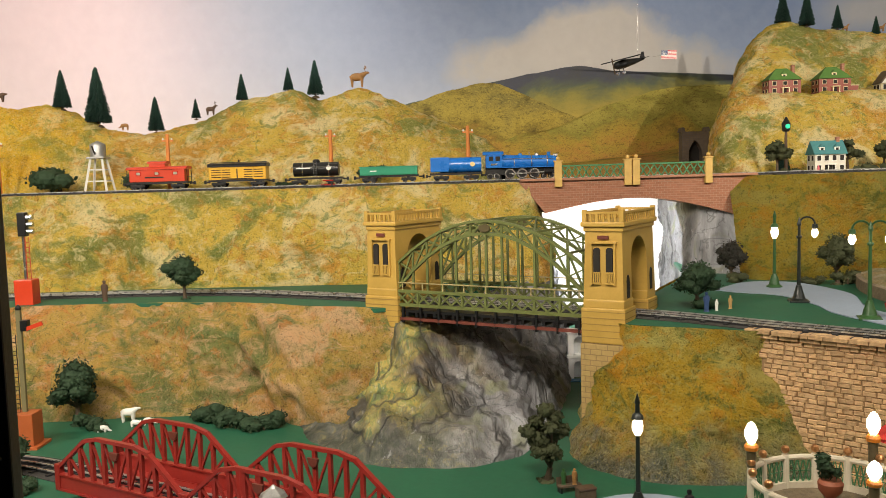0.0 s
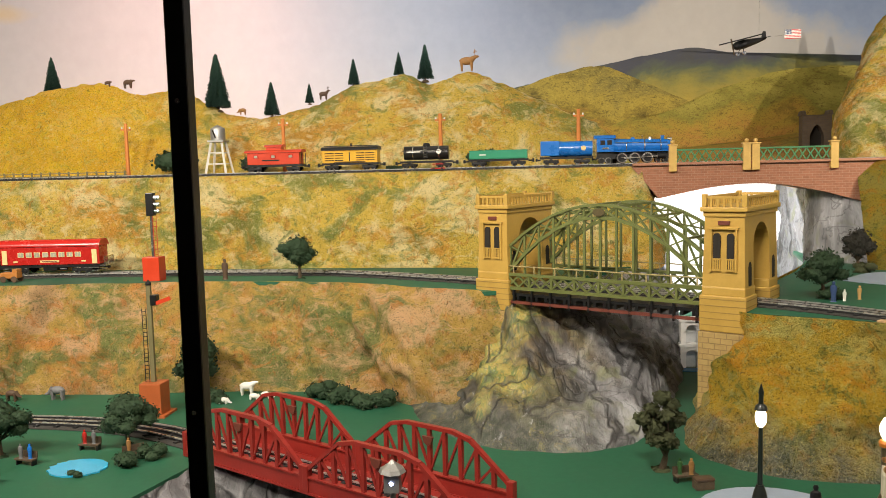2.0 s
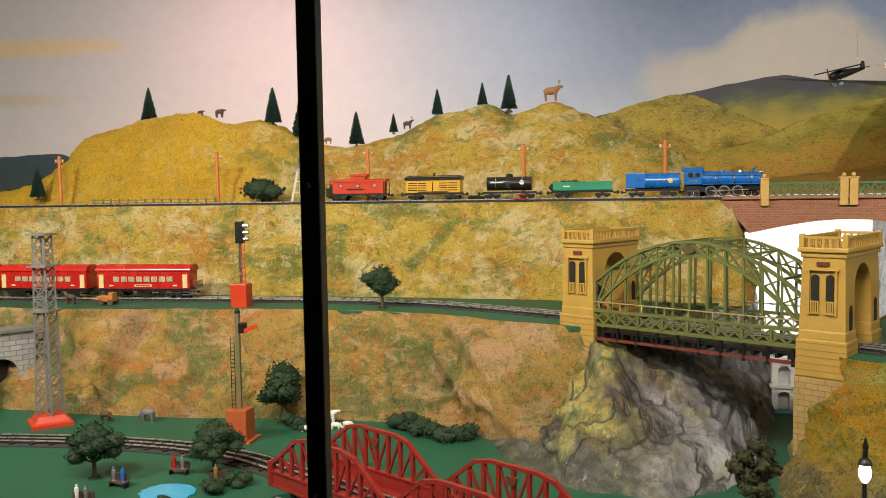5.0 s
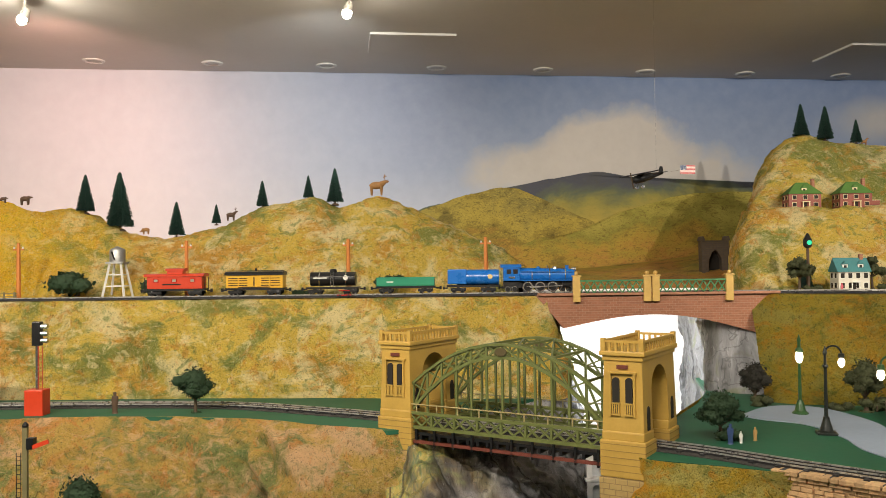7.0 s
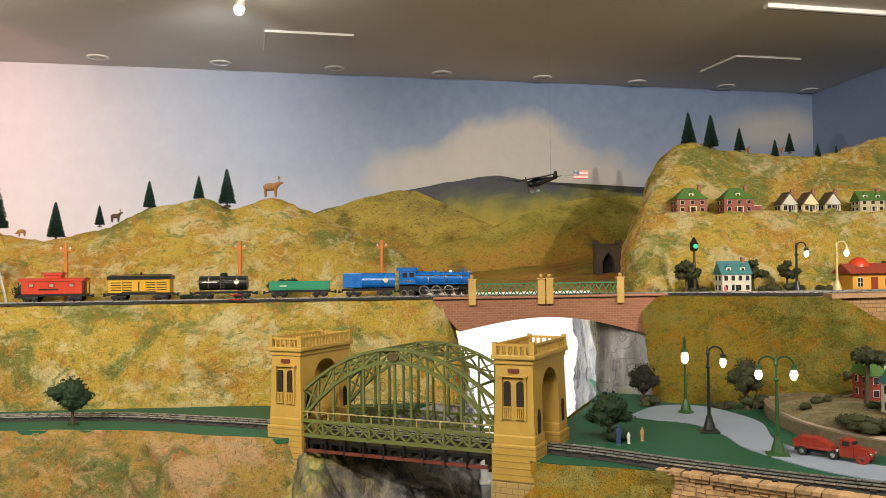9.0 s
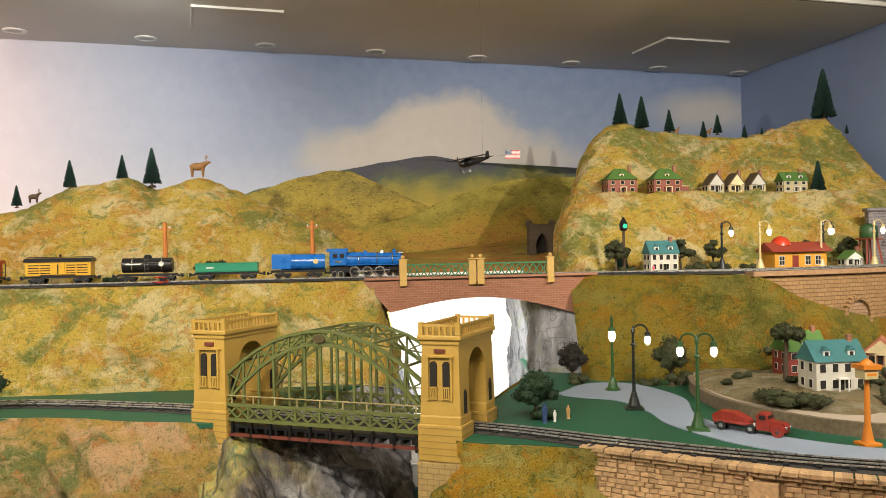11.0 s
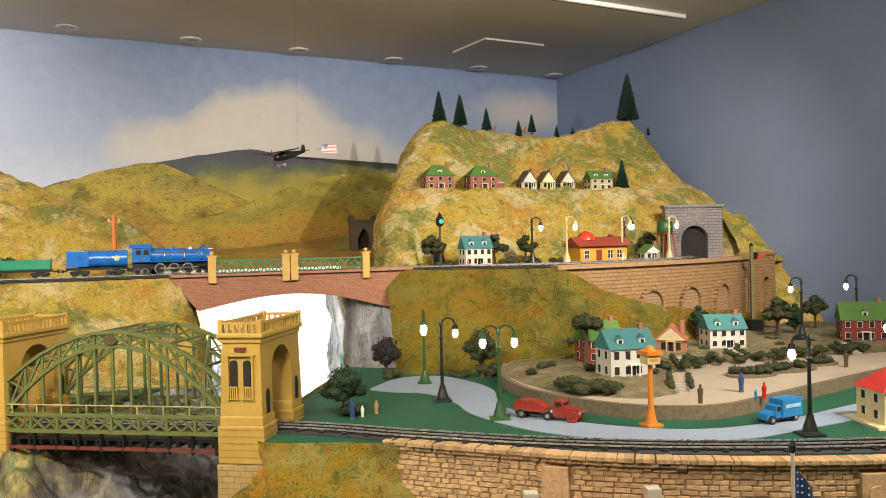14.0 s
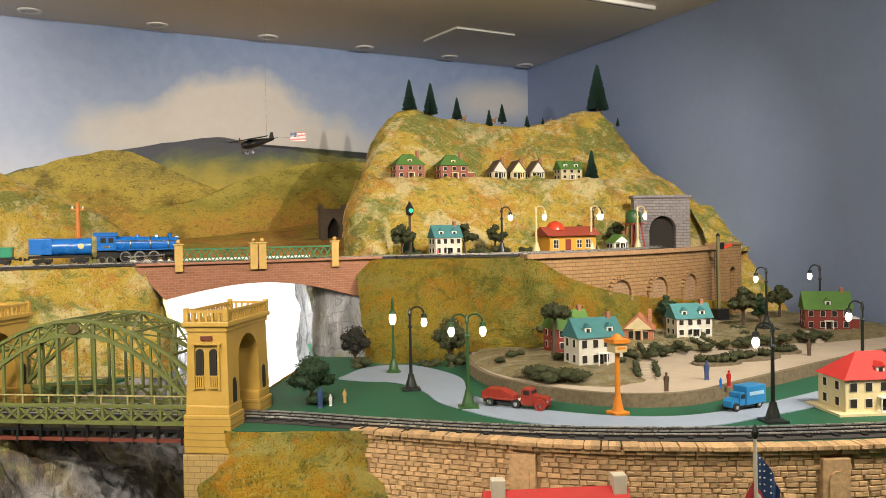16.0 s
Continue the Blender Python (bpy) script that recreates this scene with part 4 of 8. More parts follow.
def strip(bm, left, right, z0, z1):
    """A solid ribbon between two lines."""
    va = [[bm.verts.new((p.x, p.y, z)) for p in l] for l, z in ((left, z0), (left, z1), (right, z1), (right, z0))]
    n = len(left)
    for i in range(n - 1):
        for k in range(4):
            a, b = va[k], va[(k + 1) % 4]
            bm.faces.new((a[i], a[i + 1], b[i + 1], b[i]))
    bm.faces.new([va[k][0] for k in range(4)])
    bm.faces.new([va[k][-1] for k in range(4)][::-1])
    bmesh.ops.recalc_face_normals(bm, faces=bm.faces[:])
    return bm


def railway(name, label, pts, z, half, gap, rail_h, bed=True, tie_step=0.06):
    line = plan_line(pts, 160)
    root = thing(name, label, "track")
    if bed:
        part("roadbed", strip(bmesh.new(), offset_line(line, half + 0.012), offset_line(line, -half - 0.012), z + 0.0005, z + 0.003), M_BALLAST, root)
    # near-black web and bright top strip: the rails' shade and glint set as colours
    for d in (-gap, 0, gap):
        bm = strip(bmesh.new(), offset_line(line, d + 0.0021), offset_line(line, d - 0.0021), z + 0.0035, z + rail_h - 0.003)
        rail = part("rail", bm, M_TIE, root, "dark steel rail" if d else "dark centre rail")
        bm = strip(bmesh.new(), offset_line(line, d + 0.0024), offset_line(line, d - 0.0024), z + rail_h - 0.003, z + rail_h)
        part("rail_head", bm, M_RAIL, rail, "worn rail head, glint in its colour")
    total = sum((b - a).length for a, b in zip(line, line[1:]))
    count = int(total / tie_step)
    ties = smooth_line(line[::4] + [line[-1]], count)
    first = part("tie", B(-0.006, -half, -0.004, 0.006, half, 0.0025, bevel=0.001), M_TIE, root, "black metal tie")
    for i in range(count - 1):
        t = (ties[i + 1] - ties[i]).normalized()
        tie = first if i == 0 else new("tie", first.data)
        tie.parent = root
        tie.matrix_basis = Matrix.Translation((ties[i].x, ties[i].y, z + 0.0045)) @ Matrix.Rotation(math.atan2(t.y, t.x), 4, "Z")
    return line


MID = [(-4.15, 2.78), (-3.4, 2.79), (-2.2, 2.80), (-1.4, 2.85), (-0.8, 2.82), (-0.42, 2.675), (-0.155, 2.537), (0.505, 2.139), (0.765, 1.91), (1.005, 1.712), (1.26, 1.55), (1.57, 1.413), (1.985, 1.292), (2.6, 1.235), (3.1, 1.22)]
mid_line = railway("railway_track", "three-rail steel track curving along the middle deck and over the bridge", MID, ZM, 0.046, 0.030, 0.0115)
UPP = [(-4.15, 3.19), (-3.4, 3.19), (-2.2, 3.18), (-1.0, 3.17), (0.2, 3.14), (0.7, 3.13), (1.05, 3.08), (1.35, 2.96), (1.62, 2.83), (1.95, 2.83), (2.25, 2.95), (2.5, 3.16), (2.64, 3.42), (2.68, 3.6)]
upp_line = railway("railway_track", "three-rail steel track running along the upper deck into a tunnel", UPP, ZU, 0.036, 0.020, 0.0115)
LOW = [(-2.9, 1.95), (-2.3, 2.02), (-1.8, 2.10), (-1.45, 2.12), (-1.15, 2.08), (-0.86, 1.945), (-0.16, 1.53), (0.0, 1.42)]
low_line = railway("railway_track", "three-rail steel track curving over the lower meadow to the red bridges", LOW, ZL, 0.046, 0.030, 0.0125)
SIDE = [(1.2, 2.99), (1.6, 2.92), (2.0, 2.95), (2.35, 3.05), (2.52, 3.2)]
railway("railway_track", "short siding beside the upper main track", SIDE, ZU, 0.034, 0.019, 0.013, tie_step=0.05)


def along(line, s):
    """Place and heading at arc length s of a line."""
    run = 0.0
    for a, b in zip(line, line[1:]):
        d = (b - a).length
        if run + d >= s:
            return a.lerp(b, (s - run) / d), (b - a).normalized()
        run += d
    return line[-1], (line[-1] - line[-2]).normalized()


def length_at_x(line, x):
    run = 0.0
    for a, b in zip(line, line[1:]):
        if a.x <= x <= b.x:
            return run + (b - a).length * (x - a.x) / (b.x - a.x)
        run += (b - a).length
    return run


def on_track(line, xc, half, z, flip=False):
    s = length_at_x(line, xc)
    (p, _), (q, _) = along(line, s - half), along(line, s + half)
    d = q - p
    return pose((p.x + q.x) / 2, (p.y + q.y) / 2, z, 0, 0, math.degrees(math.atan2(d.y, d.x)) + (180 if flip else 0))


# ---- rolling stock ----


def wheels(root, xs, half, r, material=M_BLACK, rim=M_NICKEL, w=0.005):
    for x in xs:
        for s in (-1, 1):
            bm = rod(bmesh.new(), (x, s * half, r), (x, s * (half - w), r), r, seg=16)
            wh = part("wheel", bm, material, root)
            part("tyre", rod(bmesh.new(), (x, s * (half + 0.0006), r), (x, s * (half - 0.001), r), r * 0.98, seg=16), rim, wh, "bright tyre")
            part("hub", rod(bmesh.new(), (x, s * (half + 0.0022), r), (x, s * half, r), r * 0.74, seg=12), material, wh)


def bogie(root, x, half, r, base):
    bm = bmesh.new()
    for s in (-1, 1):
        box(bm, x - base * 0.9, s * (half + 0.0030) - 0.0015, r * 0.8, x + base * 0.9, s * (half + 0.0030) + 0.0015, r * 1.9, bevel=0.001)
        for k in (-1, 1):
            box(bm, x + k * base * 0.5 - r * 0.35, s * (half + 0.005) - 0.002, r * 0.6, x + k * base * 0.5 + r * 0.35, s * (half + 0.005) + 0.002, r * 1.5, bevel=0.001)
    box(bm, x - 0.006, -half, r * 1.1, x + 0.006, half, r * 2.2)
    part("truck_frame", bm, M_BLACK, root)
    wheels(root, (x - base * 0.5, x + base * 0.5), half, r)


def coupler(root, x, s, z):
    bm = bmesh.new()
    box(bm, min(x, x + s * 0.018), -0.003, z - 0.003, max(x, x + s * 0.018), 0.003, z + 0.003)
    box(bm, min(x + s * 0.014, x + s * 0.022), -0.006, z - 0.006, max(x + s * 0.014, x + s * 0.022), 0.006, z + 0.007, bevel=0.0015)
    part("coupler", bm, M_BLACK, root)


def roof_shape(w, base, rise, lip=0.004):
    """Cross-section of a clerestory-less car roof with rounded shoulders."""
    n = 12
    pts = [(-w - lip, base), (-w - lip, base + 0.006)]
    pts += [(-w * math.cos(math.pi * i / n), base + 0.006 + rise * math.sin(math.pi * i / n) ** 0.6) for i in range(1, n)]
    return pts + [(w + lip, base + 0.006), (w + lip, base)]


ALONG = Matrix(((0, 0, 1, 0), (1, 0, 0, 0), (0, 1, 0, 0), (0, 0, 0, 1)))


def passenger_car(label, m, baggage=False, observation=False):
    root = thing("passenger_car", label, "train car", m, "red passenger train")
    L, w, z0, z1 = 0.182, 0.036, 0.034, 0.100
    part("body", B(-L, -w, z0, L, w, z1, bevel=0.003), M_RED, root)
    bm = prism(bmesh.new(), roof_shape(w, z1, 0.018), -L - 0.004, L + 0.004, ALONG)
    part("roof", bm, M_REDROOF, root, "glossy red roof", smooth=True)
    part("underframe", B(-L - 0.006, -w * 0.9, z0 - 0.010, L + 0.006, w * 0.9, z0 - 0.001), M_BLACK, root)
    bm = bmesh.new()
    box(bm, -0.03, -w * 0.8, z0 - 0.022, 0.02, w * 0.8, z0 - 0.010, bevel=0.002)
    rod(bm, (0.03, -w * 0.6, z0 - 0.016), (0.055, -w * 0.6, z0 - 0.016), 0.006)
    part("battery_box", bm, M_BLACK, root)
    for s in (-1, 1):
        y = s * (w + 0.0012)
        if baggage:
            for x in (-0.075, 0.085):
                d = part("baggage_door", B(x - 0.034, y - 0.0015, z0 + 0.004, x + 0.034, y + 0.0015, z0 + 0.046), M_CREAM, root, "cream slatted door")
                bm = bmesh.new()
                for k in range(6):
                    box(bm, x - 0.030 + k * 0.0115, y - 0.0025, z0 + 0.022, x - 0.0235 + k * 0.0115, y + 0.0025, z0 + 0.042)
                part("door_window", bm, M_GLASS, d)
            xs = (-0.145, 0.0, 0.155)
        else:
            xs = [-0.105 + 0.030 * k for k in range(8)]
        for x in xs:
            wd = part("window", B(x - 0.011, y - 0.001, z0 + 0.028, x + 0.011, y + 0.001, z0 + 0.046), M_CREAM, root, "cream-framed window")
            bm = bmesh.new()
            box(bm, x - 0.0095, y - 0.0016, z0 + 0.0295, x - 0.0008, y + 0.0016, z0 + 0.0445)
            box(bm, x + 0.0008, y - 0.0016, z0 + 0.0295, x + 0.0095, y + 0.0016, z0 + 0.0445)
            part("pane", bm, M_GLASS, wd)
        part("letterboard", B(-0.035, y - 0.0012, z0 + 0.009, 0.035, y + 0.0012, z0 + 0.0165), M_CREAM, root, "cream name board")
        part("letter_bar", B(-0.028, y - 0.0018, z0 + 0.0115, 0.028, y + 0.0018, z0 + 0.014), M_RUST, root, "unreadable dark lettering")
        for x in (-0.125, 0.125):
            part("number_plate", B(x - 0.008, y - 0.0012, z0 + 0.010, x + 0.008, y + 0.0012, z0 + 0.0155), M_CREAM, root)
        for x in (-0.165, 0.165):
            if not baggage:
                part("vestibule_door", B(x - 0.009, y - 0.0012, z0 + 0.003, x + 0.009, y + 0.0012, z1 - 0.012), M_CREAM, root, "cream end door")
            bm = bmesh.new()
            for k in range(2):
                box(bm, x - 0.012, s * w * 0.75 - 0.008, 0.010 + k * 0.010, x + 0.012, s * w * 0.75 + 0.008, 0.013 + k * 0.010)
            part("step", bm, M_NICKEL, root)
    for x in (-0.115, 0.115):
        bogie(root, x, 0.031, 0.0115, 0.040)
    for s in (-1, 1):
        coupler(root, s * L, s, 0.022)
    if observation:
        bm = bmesh.new()
        for k in range(9):
            y = -w + k * w / 4
            rod(bm, (L + 0.02, y, z0 - 0.004), (L + 0.02, y, z0 + 0.026), 0.0012, seg=6)
        rod(bm, (L + 0.02, -w, z0 + 0.026), (L + 0.02, w, z0 + 0.026), 0.0018, seg=6)
        box(bm, L, -w, z0 - 0.008, L + 0.022, w, z0 - 0.003)
        part("platform_rail", bm, M_NICKEL, root, "bright rear platform railing")
    return root


def steam_loco(name, label, m, shell, trim, k=1.0, group=""):
    """A tinplate steam locomotive; its nose points along -x."""
    root = thing(name, label, "locomotive", m, group)
    bm = rod(bmesh.new(), (-0.165, 0, 0.075), (0.075, 0, 0.078), 0.029, 0.033, seg=24)
    part("boiler", bm, shell, root, smooth=True)
    part("smokebox_front", rod(bmesh.new(), (-0.172, 0, 0.075), (-0.164, 0, 0.075), 0.025, seg=24), M_BLACK if shell is M_RED else shell, root)
    part("headlamp", rod(bmesh.new(), (-0.180, 0, 0.102), (-0.160, 0, 0.102), 0.009, seg=12), trim, root, "bright headlamp")
    bm = bmesh.new()
    lathe(bm, [(0.010, 0), (0.008, 0.006), (0.008, 0.016), (0.010, 0.020)], 14, (-0.140, 0, 0.100))
    part("smokestack", bm, shell, root)
    for x, r in ((-0.085, 0.011), (-0.010, 0.010)):
        bm = lathe(bmesh.new(), [(r * 1.1, 0), (r, 0.006), (r * 0.9, 0.011), (r * 0.4, 0.015)], 14, (x, 0, 0.102))
        part("steam_dome", bm, trim if x < -0.05 else shell, root, smooth=True)
    part("whistle", rod(bmesh.new(), (-0.05, 0.01, 0.105), (-0.05, 0.01, 0.122), 0.0025), trim, root)
    for x in (-0.13, -0.06, 0.02):
        bm = bmesh.new()
        bmesh.ops.create_cone(bm, cap_ends=False, segments=24, radius1=0.0325 + 0.012 * 0, radius2=0.0325, depth=0.004, matrix=Matrix.Translation((x, 0, 0.0765)) @ Matrix.Rotation(radians(90), 4, "Y"))
        part("boiler_band", bm, trim, root)
    bm = bmesh.new()
    box(bm, 0.075, -0.038, 0.052, 0.150, 0.038, 0.112, bevel=0.003)
    part("cab", bm, shell, root)
    part("cab_roof", prism(bmesh.new(), roof_shape(0.039, 0.112, 0.010), 0.068, 0.162, ALONG), shell if shell is not M_RED else M_RUST, root, smooth=True)
    for s in (-1, 1):
        for x in (0.095, 0.125):
            part("cab_window", B(x - 0.010, s * 0.0385 - 0.001, 0.084, x + 0.010, s * 0.0385 + 0.001, 0.104), M_SLOT, root, "dark cab window")
        part("running_board", B(-0.165, s * 0.038 - 0.006, 0.051, 0.075, s * 0.038 + 0.006, 0.055), M_BLACK if shell is M_RED else shell, root)
        bm = tube(bmesh.new(), [(-0.16, s * 0.031, 0.089), (0.07, s * 0.035, 0.092)], 0.0014)
        part("handrail", bm, trim, root)
        part("cylinder", rod(bmesh.new(), (-0.150, s * 0.036, 0.032), (-0.115, s * 0.036, 0.032), 0.013, seg=14), M_BLACK, root)
        bm = bmesh.new()
        beam(bm, (-0.130, s * 0.040, 0.030), (0.030, s * 0.041, 0.022), 0.003, 0.005)
        beam(bm, (-0.075, s * 0.0395, 0.026), (0.045, s * 0.0395, 0.026), 0.003, 0.004)
        part("drive_rod", bm, trim, root, "bright side rod")
        part("number_plate", B(0.098, s * 0.0387 - 0.001, 0.064, 0.126, s * 0.0387 + 0.001, 0.072), trim, root)
    part("frame", B(-0.17, -0.022, 0.020, 0.15, 0.022, 0.052), M_BLACK, root)
    wheels(root, (-0.072, -0.016, 0.040), 0.033, 0.024, M_BLACK if shell is M_BLUE else M_RED, M_NICKEL, 0.006)
    wheels(root, (-0.150, -0.118), 0.029, 0.012, M_BLACK, M_RED if shell is M_RED else M_NICKEL)
    wheels(root, (0.100, 0.130), 0.029, 0.014, M_BLACK, M_RED if shell is M_RED else M_NICKEL)
    bm = bmesh.new()
    for j in range(9):
        y = -0.028 + 0.007 * j
        beam(bm, (-0.176, y, 0.028), (-0.200 + abs(y) * 0.5, y * 0.9, 0.006), 0.002, 0.002)
    box(bm, -0.182, -0.034, 0.027, -0.170, 0.034, 0.034)
    part("pilot", bm, M_BLACK if shell is M_RED else shell, root, "slatted cowcatcher")
    coupler(root, 0.15, 1, 0.022)
    root.scale = (k, k, k)
    return root


def tender(name, label, m, shell, k=1.0, vander=False, group=""):
    root = thing(name, label, "tender", m, group)
    if vander:
        bm = rod(bmesh.new(), (-0.075, 0, 0.070), (0.115, 0, 0.070), 0.034, seg=24)
        part("tank", bm, shell, root, smooth=True)
        part("coal_bunker", B(-0.115, -0.034, 0.040, -0.03, 0.034, 0.106, bevel=0.004), shell, root)
        part("emblem", rod(bmesh.new(), (0.075, -0.0345, 0.072), (0.075, -0.028, 0.072), 0.011, seg=16), M_CREAM, root, "round pale emblem")
        for x in (-0.02, 0.04, 0.10):
            bm = bmesh.new()
            bmesh.ops.create_cone(bm, cap_ends=False, segments=24, radius1=0.0348, radius2=0.0348, depth=0.004, matrix=Matrix.Translation((x, 0, 0.070)) @ Matrix.Rotation(radians(90), 4, "Y"))
            part("tank_band", bm, shell, root)
    else:
        part("tank", B(-0.112, -0.036, 0.036, 0.112, 0.036, 0.092, bevel=0.003), shell, root)
        bm = bmesh.new()
        prism(bm, [(-0.105, 0.092), (-0.09, 0.104), (0.05, 0.104), (0.065, 0.092)], -0.028, 0.028, UPRIGHT)
        part("coal_load", bm, M_RUST, root)
        for s in (-1, 1):
            part("letter_bar", B(-0.035, s * 0.0365 - 0.001, 0.062, 0.035, s * 0.0365 + 0.001, 0.068), M_RUST, root, "unreadable dark lettering")
    part("underframe", B(-0.118, -0.032, 0.026, 0.118, 0.032, 0.036), M_BLACK, root)
    for x in (-0.068, 0.068):
        bogie(root, x, 0.031, 0.0115, 0.038)
    for s in (-1, 1):
        coupler(root, s * 0.115, s, 0.022)
    root.scale = (k, k, k)
    return root


ZT = ZM + 0.0125
PG = "red passenger train"
steam_loco("steam_locomotive", "red and black tinplate steam locomotive with bright rods", on_track(mid_line, -3.735, 0.12, ZT), M_RED, M_COPPER, 1.16, PG)
tender("coal_tender", "boxy red tinplate coal tender", on_track(mid_line, -3.365, 0.08, ZT), M_RED, 1.05, False, PG)
passenger_car("red baggage car with cream doors and glossy roof", on_track(mid_line, -3.02, 0.12, ZT), baggage=True)
for x in (-2.615, -2.21):
    passenger_car("red passenger coach with cream-framed windows", on_track(mid_line, x, 0.12, ZT))
passenger_car("red observation coach with a rear platform railing", on_track(mid_line, -1.805, 0.12, ZT), observation=True)


def freight(name, label, m, build, L):
    root = thing(name, label, "freight car", m, "blue freight train")
    part("underframe", B(-L, -0.026, 0.020, L, 0.026, 0.028), M_BLACK, root)
    build(root)
    for x in (-L * 0.66, L * 0.66):
        bogie(root, x, 0.020, 0.0095, 0.030)
    for s in (-1, 1):
        coupler(root, s * L, s, 0.020)
    return root


def caboose(root):
    part("body", B(-0.105, -0.028, 0.028, 0.105, 0.028, 0.074, bevel=0.002), M_ORANGERED, root)
    part("roof", prism(bmesh.new(), roof_shape(0.028, 0.074, 0.006), -0.115, 0.115, ALONG), M_ORANGERED, root, smooth=True)
    part("cupola", B(-0.030, -0.022, 0.080, 0.030, 0.022, 0.096, bevel=0.002), M_ORANGERED, root)
    part("cupola_roof", prism(bmesh.new(), roof_shape(0.022, 0.096, 0.004), -0.035, 0.035, ALONG), M_ORANGERED, root)
    for s in (-1, 1):
        for x in (-0.070, 0.0, 0.070):
            w = part("window", B(x - 0.010, s * 0.0285 - 0.001, 0.052, x + 0.010, s * 0.0285 + 0.001, 0.066), M_RED, root)
            part("pane", B(x - 0.007, s * 0.029 - 0.0012, 0.054, x + 0.007, s * 0.029 + 0.0012, 0.064), M_GLASS, w)
        part("letter_bar", B(-0.045, s * 0.0285 - 0.001, 0.042, 0.025, s * 0.0285 + 0.001, 0.047), M_BLACK, root, "unreadable dark lettering")
        bm = bmesh.new()
        for e in (-1, 1):
            rod(bm, (e * 0.114, s * 0.026, 0.028), (e * 0.114, s * 0.026, 0.072), 0.0014, seg=6)
            rod(bm, (e * 0.114, -0.026, 0.044), (e * 0.114, 0.026, 0.044), 0.0012, seg=6)
        part("platform_rail", bm, M_BLACK, root)


def stock_car(root):
    part("body", B(-0.108, -0.028, 0.028, 0.108, 0.028, 0.076, bevel=0.001), M_YELLOW, root)
    part("roof", prism(bmesh.new(), roof_shape(0.029, 0.076, 0.008), -0.112, 0.112, ALONG), M_BLACK, root, "black roof", smooth=True)
    part("roof_walk", B(-0.108, -0.006, 0.091, 0.108, 0.006, 0.094), M_BLACK, root)
    lathe_bm = lathe(bmesh.new(), [(0.004, 0), (0.004, 0.006), (0.002, 0.010)], 8, (0, 0, 0.093))
    part("brake_wheel", lathe_bm, M_BLACK, root)
    for s in (-1, 1):
        for z in (0.036, 0.045, 0.054, 0.063):
            for a, b in ((-0.10, -0.026), (0.026, 0.10)):
                part("slat_gap", B(a, s * 0.0283 - 0.0006, z, b, s * 0.0283 + 0.0006, z + 0.0032), M_SLOT, root)
        part("sliding_door", B(-0.022, s * 0.0295 - 0.001, 0.030, 0.022, s * 0.0295 + 0.001, 0.074), M_YELLOW, root)
        bm = bmesh.new()
        box(bm, -0.06, s * 0.030 - 0.001, 0.0295, 0.06, s * 0.030 + 0.001, 0.0325)
        box(bm, -0.002, s * 0.0308 - 0.001, 0.034, 0.002, s * 0.0308 + 0.001, 0.068)
        part("door_rail", bm, M_BLACK, root)
        for x in (-0.1, -0.06, 0.06, 0.1):
            part("post", B(x - 0.002, s * 0.029 - 0.001, 0.028, x + 0.002, s * 0.029 + 0.001, 0.076), M_YELLOW, root)


def tank_car(root):
    part("tank", rod(bmesh.new(), (-0.085, 0, 0.058), (0.085, 0, 0.058), 0.026, seg=24), M_BLACK, root, "glossy black tank", smooth=True)
    part("dome", lathe(bmesh.new(), [(0.014, 0), (0.014, 0.012), (0.010, 0.017), (0.002, 0.018)], 16, (0, 0, 0.078)), M_BLACK, root, smooth=True)
    for x in (-0.05, 0.05):
        bm = bmesh.new()
        bmesh.ops.create_cone(bm, cap_ends=False, segments=24, radius1=0.0268, radius2=0.0268, depth=0.003, matrix=Matrix.Translation((x, 0, 0.058)) @ Matrix.Rotation(radians(90), 4, "Y"))
        part("tank_band", bm, M_NICKEL, root)
    for s in (-1, 1):
        bm = tube(bmesh.new(), [(-0.09, s * 0.029, 0.066), (0.09, s * 0.029, 0.066)], 0.0012)
        part("handrail", bm, M_NICKEL, root)
        bm = bmesh.new()
        for x in (-0.006, 0.006):
            rod(bm, (x, s * 0.029, 0.028), (x, s * 0.029, 0.084), 0.001, seg=6)
        for j in range(6):
            rod(bm, (-0.006, s * 0.029, 0.034 + j * 0.009), (0.006, s * 0.029, 0.034 + j * 0.009), 0.0008, seg=6)
        part("ladder", bm, M_NICKEL, root)
        part("letter_bar", B(-0.072, s * 0.0262 - 0.001, 0.060, -0.020, s * 0.0262 + 0.001, 0.064), M_WHITEP, root, "unreadable pale lettering")
        part("emblem", rod(bmesh.new(), (0.05, s * 0.0255, 0.062), (0.05, s * 0.0275, 0.062), 0.009, seg=14), M_WHITEP, root)


